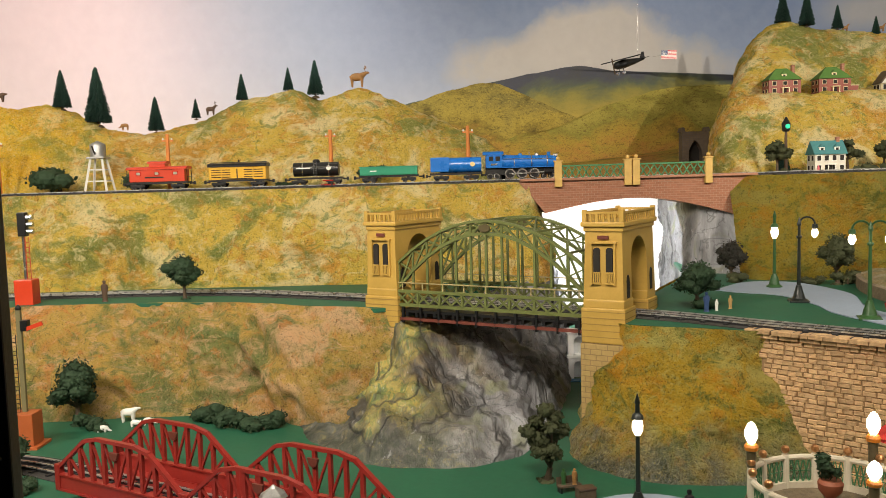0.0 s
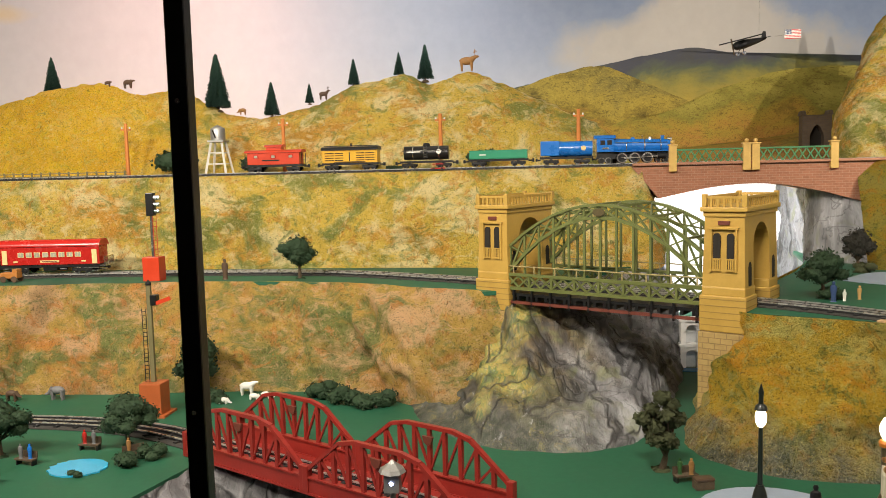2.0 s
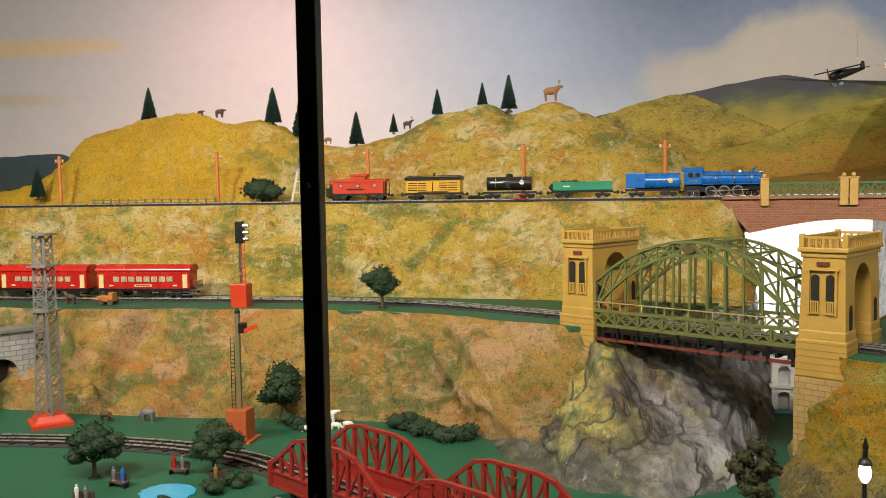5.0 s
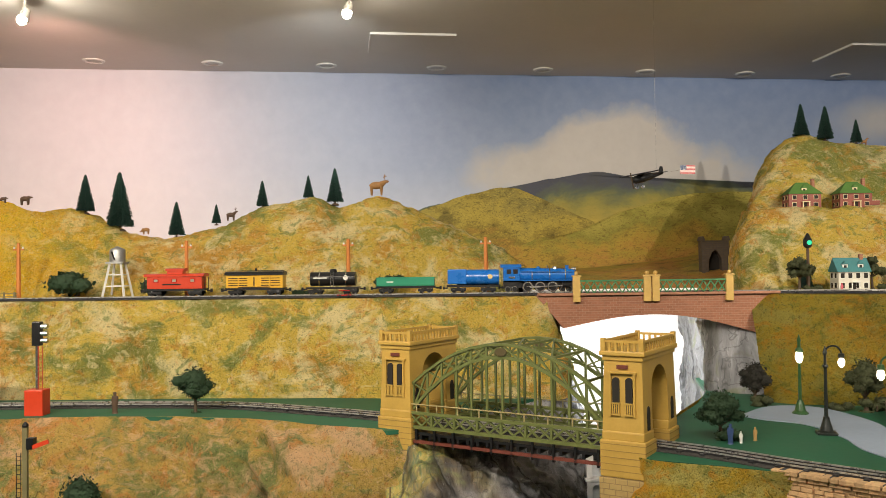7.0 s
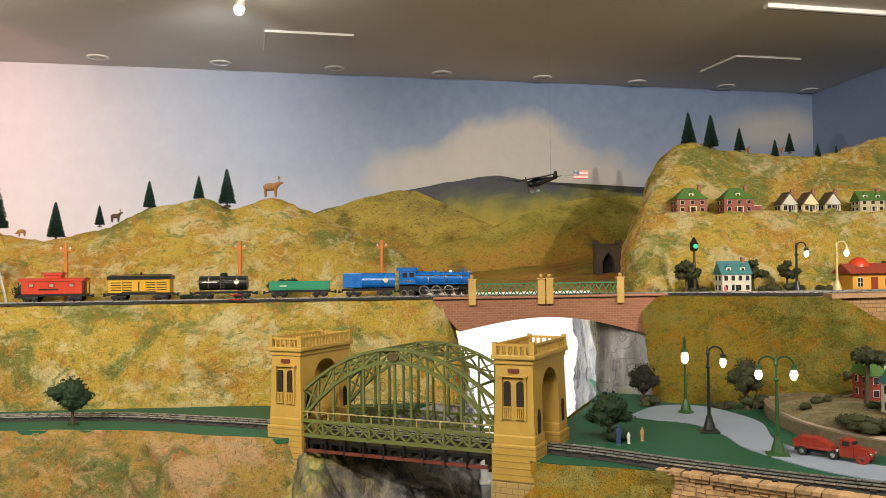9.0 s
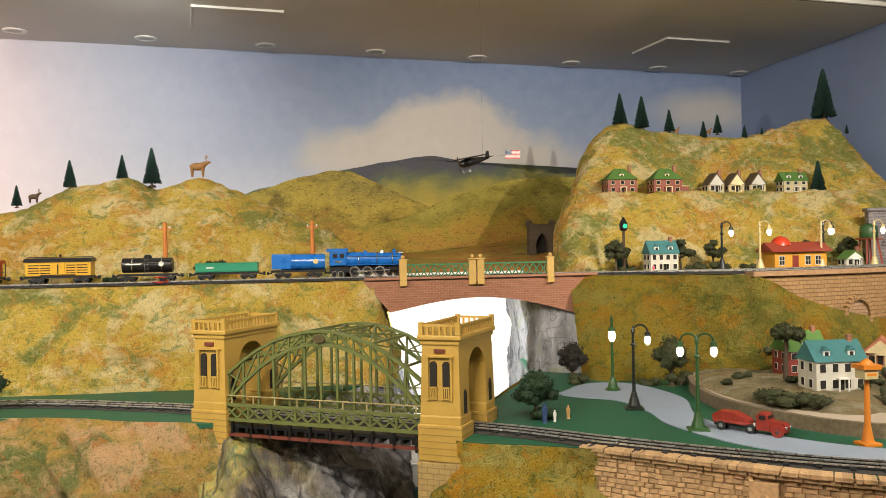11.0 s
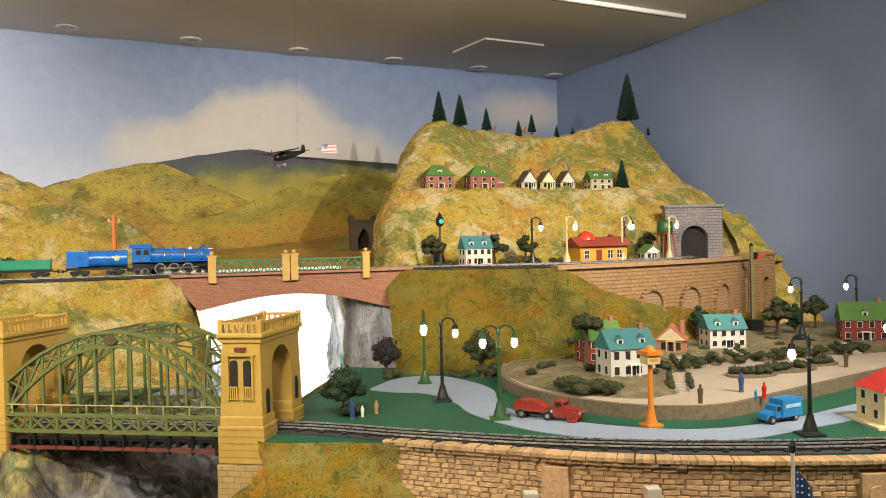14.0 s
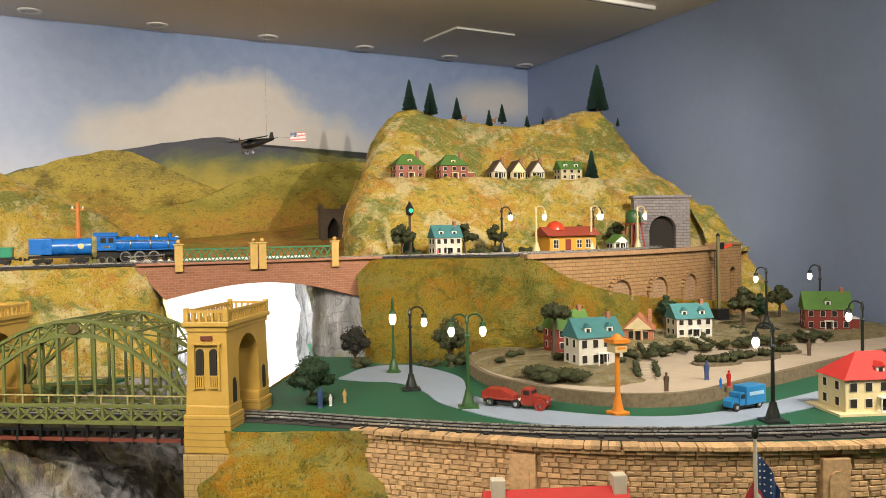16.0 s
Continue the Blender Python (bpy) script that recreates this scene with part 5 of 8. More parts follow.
def gondola(root):
    bm = bmesh.new()
    box(bm, -0.108, -0.028, 0.028, 0.108, 0.028, 0.031)
    for s in (-1, 1):
        box(bm, -0.108, s * 0.027 - 0.001, 0.028, 0.108, s * 0.027 + 0.001, 0.058)
        box(bm, s * 0.107 - 0.001, -0.027, 0.028, s * 0.107 + 0.001, 0.027, 0.058)
        box(bm, -0.110, s * 0.028 - 0.002, 0.0575, 0.110, s * 0.028 + 0.002, 0.061)
    part("body", bm, M_GONDOLA, root)
    for s in (-1, 1):
        part("letter_bar", B(-0.07, s * 0.0285 - 0.0008, 0.042, -0.045, s * 0.0285 + 0.0008, 0.046), M_WHITEP, root, "unreadable pale lettering")
    for x in (-0.035, 0.005, 0.045):
        part("barrel", rod(bmesh.new(), (x - 0.015, 0, 0.043), (x + 0.015, 0, 0.043), 0.012, seg=14), paint("barrel_wood", (0.36, 0.24, 0.11), 0.6), root, "wooden barrel in the load")


ZF = ZU + 0.0115
freight("caboose", "orange-red tinplate caboose with a cupola", on_track(upp_line, -1.07, 0.07, ZF), caboose, 0.116)
freight("stock_car", "yellow slatted stock car with black roof", on_track(upp_line, -0.765, 0.07, ZF), stock_car, 0.112)
freight("tank_car", "glossy black tank car with bright bands", on_track(upp_line, -0.47, 0.06, ZF), tank_car, 0.100)
freight("gondola_car", "low green gondola car carrying barrels", on_track(upp_line, -0.195, 0.07, ZF), gondola, 0.112)
tender("oil_tender", "bright blue tender with a round tank", on_track(upp_line, 0.058, 0.05, ZF), M_BLUE, 0.83, True, "blue freight train")
steam_loco("steam_locomotive", "bright blue tinplate steam locomotive", on_track(upp_line, 0.292, 0.07, ZF, True), M_BLUE, M_NICKEL, 0.82, "blue freight train")

# ---- red truss bridges on the lower level ----


def truss_bridge(m):
    root = thing("truss_bridge", "dark red tinplate truss bridge on the lower track", "bridge", m, "red truss bridges")
    L, w = 0.205, 0.082
    for s in (-1, 1):
        y = s * w
        top = [(-L, 0.052), (-L * 0.52, 0.128), (-L * 0.3, 0.138), (L * 0.3, 0.138), (L * 0.52, 0.128), (L, 0.052)]
        bm = bmesh.new()
        for a, b in zip(top, top[1:]):
            beam(bm, (a[0], y, a[1]), (b[0], y, b[1]), 0.011, 0.008)
        part("top_chord", bm, M_BRIDGERED, root)
        bm = bmesh.new()
        box(bm, -L, y - 0.004, 0.004, L, y + 0.004, 0.036)
        box(bm, -L, y - 0.007, 0.036, L, y + 0.007, 0.040)
        box(bm, -L, y - 0.007, 0.000, L, y + 0.007, 0.005)
        part("side_girder", bm, M_BRIDGERED, root)

        def top_z(x):
            for a, b in zip(top, top[1:]):
                if a[0] <= x <= b[0]:
                    return a[1] + (b[1] - a[1]) * (x - a[0]) / (b[0] - a[0])
            return 0.05
        n = 10
        for i in range(1, n):
            x = -L + 2 * L * i / n
            part("web_post", beam(bmesh.new(), (x, y, 0.038), (x, y, top_z(x)), 0.008, 0.009), M_BRIDGERED, root)
            if i < n - 1:
                x2 = x + 2 * L / n
                a, b = ((x, 0.04), (x2, top_z(x2))) if i >= n / 2 else ((x2, 0.04), (x, top_z(x)))
                part("web_diagonal", beam(bmesh.new(), (a[0], y, a[1]), (b[0], y, b[1]), 0.005, 0.005), M_BRIDGERED, root)
        for e in (-1, 1):
            part("end_post", B(e * L - 0.008, y - 0.008, 0, e * L + 0.008, y + 0.008, 0.062, bevel=0.002), M_BRIDGERED, root)
        part("portal_plate", prism(bmesh.new(), [(-0.014, 0.118), (0.014, 0.118), (0.010, 0.104), (0, 0.098), (-0.010, 0.104)], -0.003, 0.003, Matrix.Translation((0, y - 0.006, 0)) @ UPRIGHT), M_RUST, root, "small shield plate")
    part("deck", B(-L, -w, 0.000, L, w, 0.0035), M_BRIDGERED, root)
    return root


mb = math.degrees(math.atan2(1.53 - 1.945, 0.70))
truss_bridge(pose(-0.685, 1.842, ZL + 0.0005, 0, 0, mb))
truss_bridge(pose(-0.323, 1.627, ZL + 0.0005, 0, 0, mb))

# ---- window frame in front of the viewer ----
mullion = thing("window_mullion", "slim black metal glazing bar in front of the layout", "window bar")
part("bar", B(-0.2258, 0.3985, 0.0, -0.2154, 0.4085, ZC, bevel=0.0012), M_BLACK, mullion)
for z in (1.30, 1.42, 1.58):
    part("screw", rod(bmesh.new(), (-0.2206, 0.3978, z), (-0.2206, 0.3990, z), 0.0013, seg=10), M_NICKEL, mullion, "small bright screw")

# ---- ceiling fittings ----
M_FIXWHITE = paint("white_fixture", (0.70, 0.69, 0.66), 0.5, var=0.05)
can0 = thing("recessed_light", "round recessed downlight with white trim ring", "ceiling light", pose(CANS[0][0], CANS[0][1], ZC), "row of recessed lights")
part("trim_ring", lathe(bmesh.new(), [(0.040, -0.0005), (0.056, -0.001), (0.054, -0.007), (0.042, -0.009), (0.040, -0.004)], 24), M_FIXWHITE, can0, smooth=True)
part("lens", lathe(bmesh.new(), [(0.040, -0.002), (0.036, -0.004), (0.01, -0.005)], 20), paint("dull_lens", (0.45, 0.43, 0.40), 0.4), can0)
for x, y in CANS[1:]:
    copy_thing(can0, pose(x, y, ZC))


def spotlight(x, y):
    s = thing("ceiling_spotlight", "small chrome spotlight with a glowing bulb", "spotlight", pose(x, y, ZC), "ceiling spotlights")
    part("mount", lathe(bmesh.new(), [(0.022, -0.0005), (0.022, -0.008), (0.010, -0.012)], 16), M_NICKEL, s)
    part("stem", rod(bmesh.new(), (0, 0, -0.010), (0, 0, -0.062), 0.005), M_NICKEL, s)
    part("lamp_head", rod(bmesh.new(), (0.002, 0.008, -0.055), (-0.004, -0.010, -0.098), 0.016, 0.024, 16), M_NICKEL, s, smooth=True)
    part("bulb", ball(bmesh.new(), (-0.006, -0.014, -0.103), 0.020, 14), glow("bulb_glow", (1.0, 0.95, 0.88), 14), s, "glowing bulb")


spotlight(-0.42, 3.30)
spotlight(-1.72, 3.30)


def hatch(x, y, w, d, rz):
    h = thing("ceiling_hatch", "flush ceiling access panel with a thin pale edge", "panel", pose(x, y, ZC, 0, 0, rz), "ceiling hatches")
    part("cover", B(-w, -d, -0.0045, w, d, -0.001), M_CEIL, h)
    bm = bmesh.new()
    box(bm, -w - 0.004, -d - 0.006, -0.012, w + 0.004, -d, -0.001)
    box(bm, -w - 0.006, -d, -0.012, -w, d, -0.001)
    part("edge_strip", bm, M_FIXWHITE, h, "thin white edge")


hatch(-0.22, 4.10, 0.20, 0.17, 8)
hatch(2.18, 4.46, 0.19, 0.18, 8)
strip_l = thing("light_track", "slim white light track on the ceiling", "light track", pose(2.35, 3.505, ZC, 0, 0, 8))
part("channel", B(-0.6, -0.018, -0.020, 0.46, 0.018, -0.0005, bevel=0.002), M_FIXWHITE, strip_l)
part("slot", B(-0.59, -0.006, -0.0215, 0.45, 0.006, -0.019), M_DARK, strip_l)

# ---- trees ----
M_PINE = paint("bottle_brush_green", (0.012, 0.050, 0.035), 0.8, var=0.5, scale=160, relief=0.7)
M_LEAF = paint("dark_leaf", (0.016, 0.044, 0.014), 0.75, var=0.5, scale=120, relief=0.5)
M_LEAF2 = paint("olive_leaf", (0.046, 0.054, 0.017), 0.8, var=0.5, scale=120, relief=0.5)
M_BARK = paint("bark", (0.09, 0.06, 0.035), 0.85, var=0.4, scale=80, relief=0.6)
rng = random.Random(7)


def pine_mesh(seed):
    """A bottle-brush pine one unit high: rings of drooping bristles."""
    r = random.Random(seed)
    bm = bmesh.new()
    for k in range(30):
        z = 0.10 + 0.86 * k / 30
        rad = 0.20 * (1 - (z - 0.10) / 0.90) ** 0.85 + 0.012
        n = max(7, int(34 * (rad / 0.2)))
        for i in range(n):
            a = 2 * math.pi * (i + r.random()) / n
            q = rad * r.uniform(0.75, 1.12)
            c, s = math.cos(a), math.sin(a)
            w = 0.020
            v = [bm.verts.new(p) for p in ((0.01 * c, 0.01 * s, z + 0.045), (q * c - w * s, q * s + w * c, z - 0.022 * r.random()), (q * c * 1.05, q * s * 1.05, z - 0.035), (q * c + w * s, q * s - w * c, z - 0.022 * r.random()))]
            bm.faces.new((v[0], v[1], v[2]))
            bm.faces.new((v[0], v[2], v[3]))
    bmesh.ops.create_cone(bm, cap_ends=True, segments=10, radius1=0.13, radius2=0.01, depth=0.86, matrix=Matrix.Translation((0, 0, 0.53)))
    return bm


def conifer(h, m, seed, label="dark green bottle-brush pine on the ridge"):
    root = thing("conifer_tree", label, "tree", m @ Matrix.Diagonal((h, h, h, 1)), "toy conifers")
    part("crown", pine_mesh(seed), M_PINE, root)
    part("trunk", rod(bmesh.new(), (0, 0, -0.02), (0, 0, 0.16), 0.028, 0.022, 8), M_BARK, root)
    part("base", lathe(bmesh.new(), [(0.10, -0.03), (0.10, 0.0), (0.06, 0.03)], 12), M_BARK, root)
    return root


pines = [conifer(0.17, pose(-2.24, 3.6, 1.925), 1), conifer(0.16, pose(-1.21, 3.58, 1.785), 2)]


# copy_thing keeps the pattern's own scale, so the size is the ratio to the pattern's height
def pine_at(x, y, z0, z1, i):
    src = pines[i % 2]
    h = (z1 - z0) / src.matrix_basis.to_scale().z
    return copy_thing(src, pose(x, y, z0, 0, 0, rng.uniform(0, 360)) @ Matrix.Diagonal((h, h, h, 1)))


for i, (x, z0, z1) in enumerate(((-1.61, 1.90, 2.07), (-1.46, 1.825, 2.08), (-1.04, 1.845, 1.93), (-0.84, 1.915, 2.03), (-0.64, 1.95, 2.05), (-0.525, 1.925, 2.08))):
    pine_at(x, 3.59, z0 - 0.006, z1, i)
for i, (x, z0, z1) in enumerate(((1.61, 2.232, 2.39), (1.722, 2.215, 2.378), (1.865, 2.20, 2.312), (2.045, 2.165, 2.255), (2.12, 2.195, 2.29), (2.265, 2.165, 2.235), (2.36, 2.17, 2.225), (2.70, 2.265, 2.53), (2.83, 2.20, 2.24))):
    pine_at(x, 3.93, z0 - 0.008, z1, i)
pine_at(2.47, 3.64, 1.872, 2.03, 1)
pine_at(-2.65, 3.33, 1.57, 1.725, 0)
pine_at(1.37, 3.33, ZU, 1.66, 0)
pine_at(-0.88, 3.36, ZU, 1.62, 1)


def leaf_ball(bm, c, r, n, rr, size, squash=0.75):
    for _ in range(n):
        d = Vector((rr.gauss(0, 1), rr.gauss(0, 1), rr.gauss(0, 1))).normalized()
        p = Vector(c) + Vector((d.x, d.y, d.z * squash)) * r * rr.uniform(0.55, 1.05)
        u = Vector((rr.gauss(0, 1), rr.gauss(0, 1), rr.gauss(0, 1))).normalized() * size * rr.uniform(0.6, 1.3)
        w = u.cross(d).normalized() * size * 0.7
        vs = [bm.verts.new(q) for q in (p - u, p + w, p + u, p - w)]
        bm.faces.new(vs)
    bmesh.ops.create_icosphere(bm, subdivisions=2, radius=r * 0.80, matrix=Matrix.Translation(c) @ Matrix.Diagonal((1, 1, squash, 1)))


def broadleaf(name, label, m, h, spread, clumps, leaf, seed, trunk_h=0.35, size=0.03, category="tree", group="", dense=0.0):
    """A model tree: bent trunk, forked limbs, and a crown of many leaf clumps. Built one unit high."""
    rr = random.Random(seed)
    root = thing(name, label, category, m @ Matrix.Diagonal((h, h, h, 1)), group)
    bm = bmesh.new()
    top = (rr.uniform(-0.04, 0.04), rr.uniform(-0.04, 0.04), trunk_h)
    rod(bm, (0, 0, -0.02), top, 0.045, 0.032, 8)
    tips = []
    for i in range(clumps * 2):
        a = 2 * math.pi * i / clumps + rr.uniform(-0.4, 0.4)
        q = spread * rr.uniform(0.35, 0.85)
        tip = (q * math.cos(a), q * math.sin(a), rr.uniform(trunk_h + 0.14, 0.84 - 0.16 * q / spread))
        rod(bm, top, tip, 0.020, 0.008, 6)
        tips.append(tip)
    tips.append((0, 0, 0.84))
    part("trunk", bm, M_BARK, root)
    bm = bmesh.new()
    for tip in tips:
        r = spread * rr.uniform(0.36, 0.52)
        leaf_ball(bm, tip, min(r, 0.24), 150, rr, size)
    if dense:
        mid = (0, 0, (trunk_h + 1.0) / 2 + 0.03)
        leaf_ball(bm, mid, spread * dense, 700, rr, size, min(1.25, (0.96 - trunk_h) / 2 / (spread * dense)))
    part("crown", bm, leaf, root)
    bm = bmesh.new()
    rr2 = random.Random(seed + 5)
    leaf_ball(bm, (0, 0, 0.0), 0.13, 40, rr2, 0.03, 0.3)
    part("base_tuft", bm, leaf, root)
    return root


def shrub(label, m, w, leaf, seed, squash=0.7, n=5, name="shrub"):
    rr = random.Random(seed)
    root = thing(name, label, "shrub", m @ Matrix.Diagonal((w, w, w, 1)), "shrubs")
    bm = bmesh.new()
    for i in range(n):
        leaf_ball(bm, (rr.uniform(-0.5, 0.5), rr.uniform(-0.3, 0.3), rr.uniform(0.18, 0.42)), rr.uniform(0.28, 0.42), 110, rr, 0.055, squash)
    part("foliage", bm, leaf, root)
    part("stem", rod(bmesh.new(), (0, 0, -0.03), (0, 0, 0.3), 0.05, 0.03, 6), M_BARK, root)
    return root


broadleaf("leafy_tree", "dark green round-crowned toy tree beside the middle track", pose(-0.85, 2.70, ZM), 0.148, 0.39, 7, M_LEAF, 11, 0.27, group="toy trees", dense=0.82)
broadleaf("leafy_tree", "dark green leaning tree at the foot of the hillside", pose(-1.09, 2.40, ZL), 0.20, 0.34, 7, M_LEAF, 12, 0.27, group="toy trees", dense=0.82)
broadleaf("leafy_tree", "green round-crowned tree on the lower meadow", pose(-1.373, 1.846, ZL), 0.150, 0.42, 7, M_LEAF, 13, 0.27, group="toy trees", dense=0.82)
broadleaf("leafy_tree", "green spreading tree beside the small pond", pose(-1.092, 1.947, ZL), 0.138, 0.48, 8, M_LEAF, 14, 0.27, group="toy trees", dense=0.82)
broadleaf("leafy_tree", "tall dark ragged tree on the gorge floor", pose(0.221, 1.838, ZL), 0.195, 0.24, 8, M_LEAF2, 15, 0.18, 0.035, group="toy trees")
broadleaf("leafy_tree", "dark lollipop-shaped tree by the gorge edge", pose(0.955, 2.735, ZM), 0.142, 0.31, 6, paint("brown_black_leaf", (0.022, 0.020, 0.014), 0.8, var=0.4, scale=120, relief=0.5), 16, 0.26, group="toy trees", dense=0.98)
broadleaf("leafy_tree", "dark green tree shading small figures beside the track", pose(0.681, 2.215, ZM), 0.132, 0.40, 7, M_LEAF, 17, 0.27, group="toy trees", dense=0.82)
broadleaf("leafy_tree", "dark green tree by the grey path", pose(1.244, 2.60, ZM), 0.165, 0.32, 7, M_LEAF2, 18, 0.27, group="toy trees", dense=0.82)
broadleaf("leafy_tree", "sparse tree with bent trunk on the terrace", pose(1.56, 2.62, 1.20), 0.125, 0.42, 5, M_LEAF2, 19, 0.6, group="toy trees")
broadleaf("leafy_tree", "thick-trunked tree beside the white house", pose(1.50, 2.37, 1.215), 0.20, 0.26, 6, M_LEAF2, 20, 0.66, group="toy trees")
for i, (x, y, h) in enumerate(((1.30, 3.22, 0.135), (1.60, 3.27, 0.135), (1.76, 3.30, 0.13), (2.07, 3.32, 0.13), (2.20, 3.33, 0.12), (2.40, 3.33, 0.13))):
    broadleaf("leafy_tree", "small gnarled tree at the foot of the mountain", pose(x, y, ZU), h, 0.36, 4, M_LEAF2, 30 + i, 0.36, 0.045, group="toy trees")
for i, (x, y, h) in enumerate(((2.50, 2.62, 0.165), (2.84, 2.78, 0.15), (2.66, 2.80, 0.14), (2.92, 2.55, 0.12))):
    broadleaf("leafy_tree", "dark gnarled tree on the village terrace", pose(x, y, 1.235), h, 0.30, 5, M_LEAF2, 40 + i, 0.38, 0.045, group="toy trees")
broadleaf("evergreen_tree", "dense upright evergreen beside the white house", pose(2.16, 2.66, 1.235), 0.155, 0.2, 8, M_LEAF, 45, 0.12, 0.03, group="toy trees", dense=0.90)
broadleaf("evergreen_tree", "dense upright evergreen behind the promenade", pose(2.62, 2.66, 1.235), 0.14, 0.2, 8, M_LEAF, 46, 0.12, 0.03, group="toy trees", dense=0.90)

for i, (x, y, z, w, leaf) in enumerate(((-1.51, 3.30, ZU + 0.02, 0.165, M_LEAF), (-1.22, 3.29, ZU + 0.01, 0.11, M_LEAF), (-0.27, 3.30, ZU + 0.03, 0.09, M_LEAF), (-0.62, 3.3, ZU, 0.05, M_LEAF),
                                       (-0.73, 2.40, ZL, 0.085, M_LEAF), (-0.62, 2.35, ZL, 0.10, M_LEAF), (-0.52, 2.30, ZL, 0.10, M_LEAF), (-1.03, 2.35, ZL, 0.08, M_LEAF),
                                       (-1.04, 1.80, ZL, 0.06, M_LEAF), (-0.99, 1.86, ZL, 0.06, M_LEAF), (-1.11, 1.73, ZL, 0.03, M_LEAF),
                                       (1.181, 2.63, ZM, 0.055, M_LEAF2), (1.275, 2.60, ZM, 0.075, M_LEAF2), (0.70, 2.20, ZM, 0.06, M_LEAF), (0.955, 2.725, ZM, 0.06, M_LEAF2),
                                       (1.34, 3.2, ZU, 0.05, M_LEAF2), (1.62, 3.2, ZU, 0.07, M_LEAF2), (1.75, 3.22, ZU, 0.06, M_LEAF2), (1.80, 3.1, ZU, 0.05, M_LEAF2))):
    shrub("low rounded dark green bush of clumped foam", pose(x, y, z - 0.004), w, leaf, 60 + i)

# ---- utility poles, water tower, little fence ----
M_POLE = paint("orange_pole", (0.56, 0.19, 0.035), 0.6, var=0.2, scale=40)
pole0 = thing("utility_pole", "orange telegraph pole with a short crossarm", "pole", pose(-2.50, 3.285, ZU), "telegraph poles")
part("post", rod(bmesh.new(), (0, 0, -0.01), (0, 0, 0.225), 0.0095, 0.007, 8), M_POLE, pole0)
part("crossarm", B(-0.022, -0.003, 0.196, 0.022, 0.003, 0.203, bevel=0.001), M_POLE, pole0)
for s in (-1, 1):
    part("insulator", lathe(bmesh.new(), [(0.003, 0), (0.0035, 0.004), (0.002, 0.008)], 8, (s * 0.017, 0, 0.203)), M_WHITEP, pole0)
bm = bmesh.new()
for k in range(9):
    beam(bm, (-0.008, 0, 0.02 + k * 0.02), (0.008, 0, 0.028 + k * 0.02), 0.002, 0.002)
part("climbing_rung", bm, M_POLE, pole0)
for x in (-2.93, -1.74, -1.07, -0.43, 0.11):
    copy_thing(pole0, pose(x, 3.285, ZU))

wt = thing("water_tower", "grey metal water tower on four legs", "water tower", pose(-1.355, 3.31, ZU))
M_ZINC = paint("zinc", (0.34, 0.34, 0.33), 0.4, 0.6, var=0.25, scale=40)
part("tank", lathe(bmesh.new(), [(0.030, 0.145), (0.030, 0.192), (0.028, 0.196), (0.004, 0.208)], 18), M_ZINC, wt, smooth=True)
part("platform", B(-0.034, -0.034, 0.139, 0.034, 0.034, 0.146), M_ZINC, wt)
for x in (-1, 1):
    for y in (-1, 1):
        part("leg", beam(bmesh.new(), (x * 0.046, y * 0.046, -0.01), (x * 0.022, y * 0.022, 0.14), 0.007, 0.007), M_WHITEP, wt)
for z, q in ((0.05, 0.037), (0.095, 0.030)):
    bm = bmesh.new()
    for s in (-1, 1):
        beam(bm, (-q, s * q, z), (q, s * q, z), 0.004, 0.004)
        beam(bm, (s * q, -q, z), (s * q, q, z), 0.004, 0.004)
    part("brace", bm, M_WHITEP, wt)
part("spout", rod(bmesh.new(), (0.0, -0.03, 0.155), (0.0, -0.055, 0.185), 0.003), M_BLACK, wt)

M_FENCE = paint("weathered_fence", (0.20, 0.17, 0.08), 0.8, var=0.3, scale=60)
fence = thing("rail_fence", "low weathered rail fence beside the upper track", "fence", pose(-2.03, 3.26, ZU))
for k in range(15):
    part("post", B(-0.29 + k * 0.041, -0.003, -0.005, -0.284 + k * 0.041, 0.003, 0.032), M_FENCE, fence)
for z in (0.012, 0.024):
    part("rail", B(-0.30, -0.005, z, 0.30, -0.003, z + 0.004), M_FENCE, fence)

# ---- animal figurines, one plain mesh each ----


def beast(name, label, m, s, material, antlers=False, grazing=False, neck=0.5):
    bm = bmesh.new()
    ball(bm, (0, 0, 0.60), 0.25, 12, (1.75, 0.85, 0.95))
    for x in (-0.3, 0.3):
        for y in (-0.1, 0.1):
            rod(bm, (x, y, 0.0), (x, y, 0.55), 0.05, 0.11, 6)
    hx, hz = (0.62, 0.35) if grazing else (0.55, 0.62 + neck)
    rod(bm, (0.30, 0, 0.68), (hx, 0, hz), 0.19, 0.10, 8)
    ball(bm, (hx + 0.07, 0, hz), 0.09, 10, (1.7, 0.8, 0.9))
    if antlers:
        for y in (-1, 1):
            tube(bm, [(hx, y * 0.03, hz + 0.06), (hx - 0.10, y * 0.14, hz + 0.24), (hx - 0.02, y * 0.2, hz + 0.42)], 0.018, 5)
            tube(bm, [(hx - 0.10, y * 0.14, hz + 0.24), (hx + 0.06, y * 0.16, hz + 0.33)], 0.015, 5)
    ball(bm, (-0.42, 0, 0.62), 0.05, 6)
    ob = part(name, bm, material, smooth=True)
    ob.matrix_basis = m @ Matrix.Diagonal((s, s, s, 1))
    return tagged(ob, label, "figurine", "animal figurines")


M_TAN = paint("tan_figure", (0.30, 0.15, 0.045), 0.6, var=0.3, scale=4)
M_BROWN = paint("brown_figure", (0.08, 0.045, 0.025), 0.6, var=0.3, scale=4)
M_GREYF = paint("grey_figure", (0.16, 0.16, 0.165), 0.6, var=0.3, scale=4)
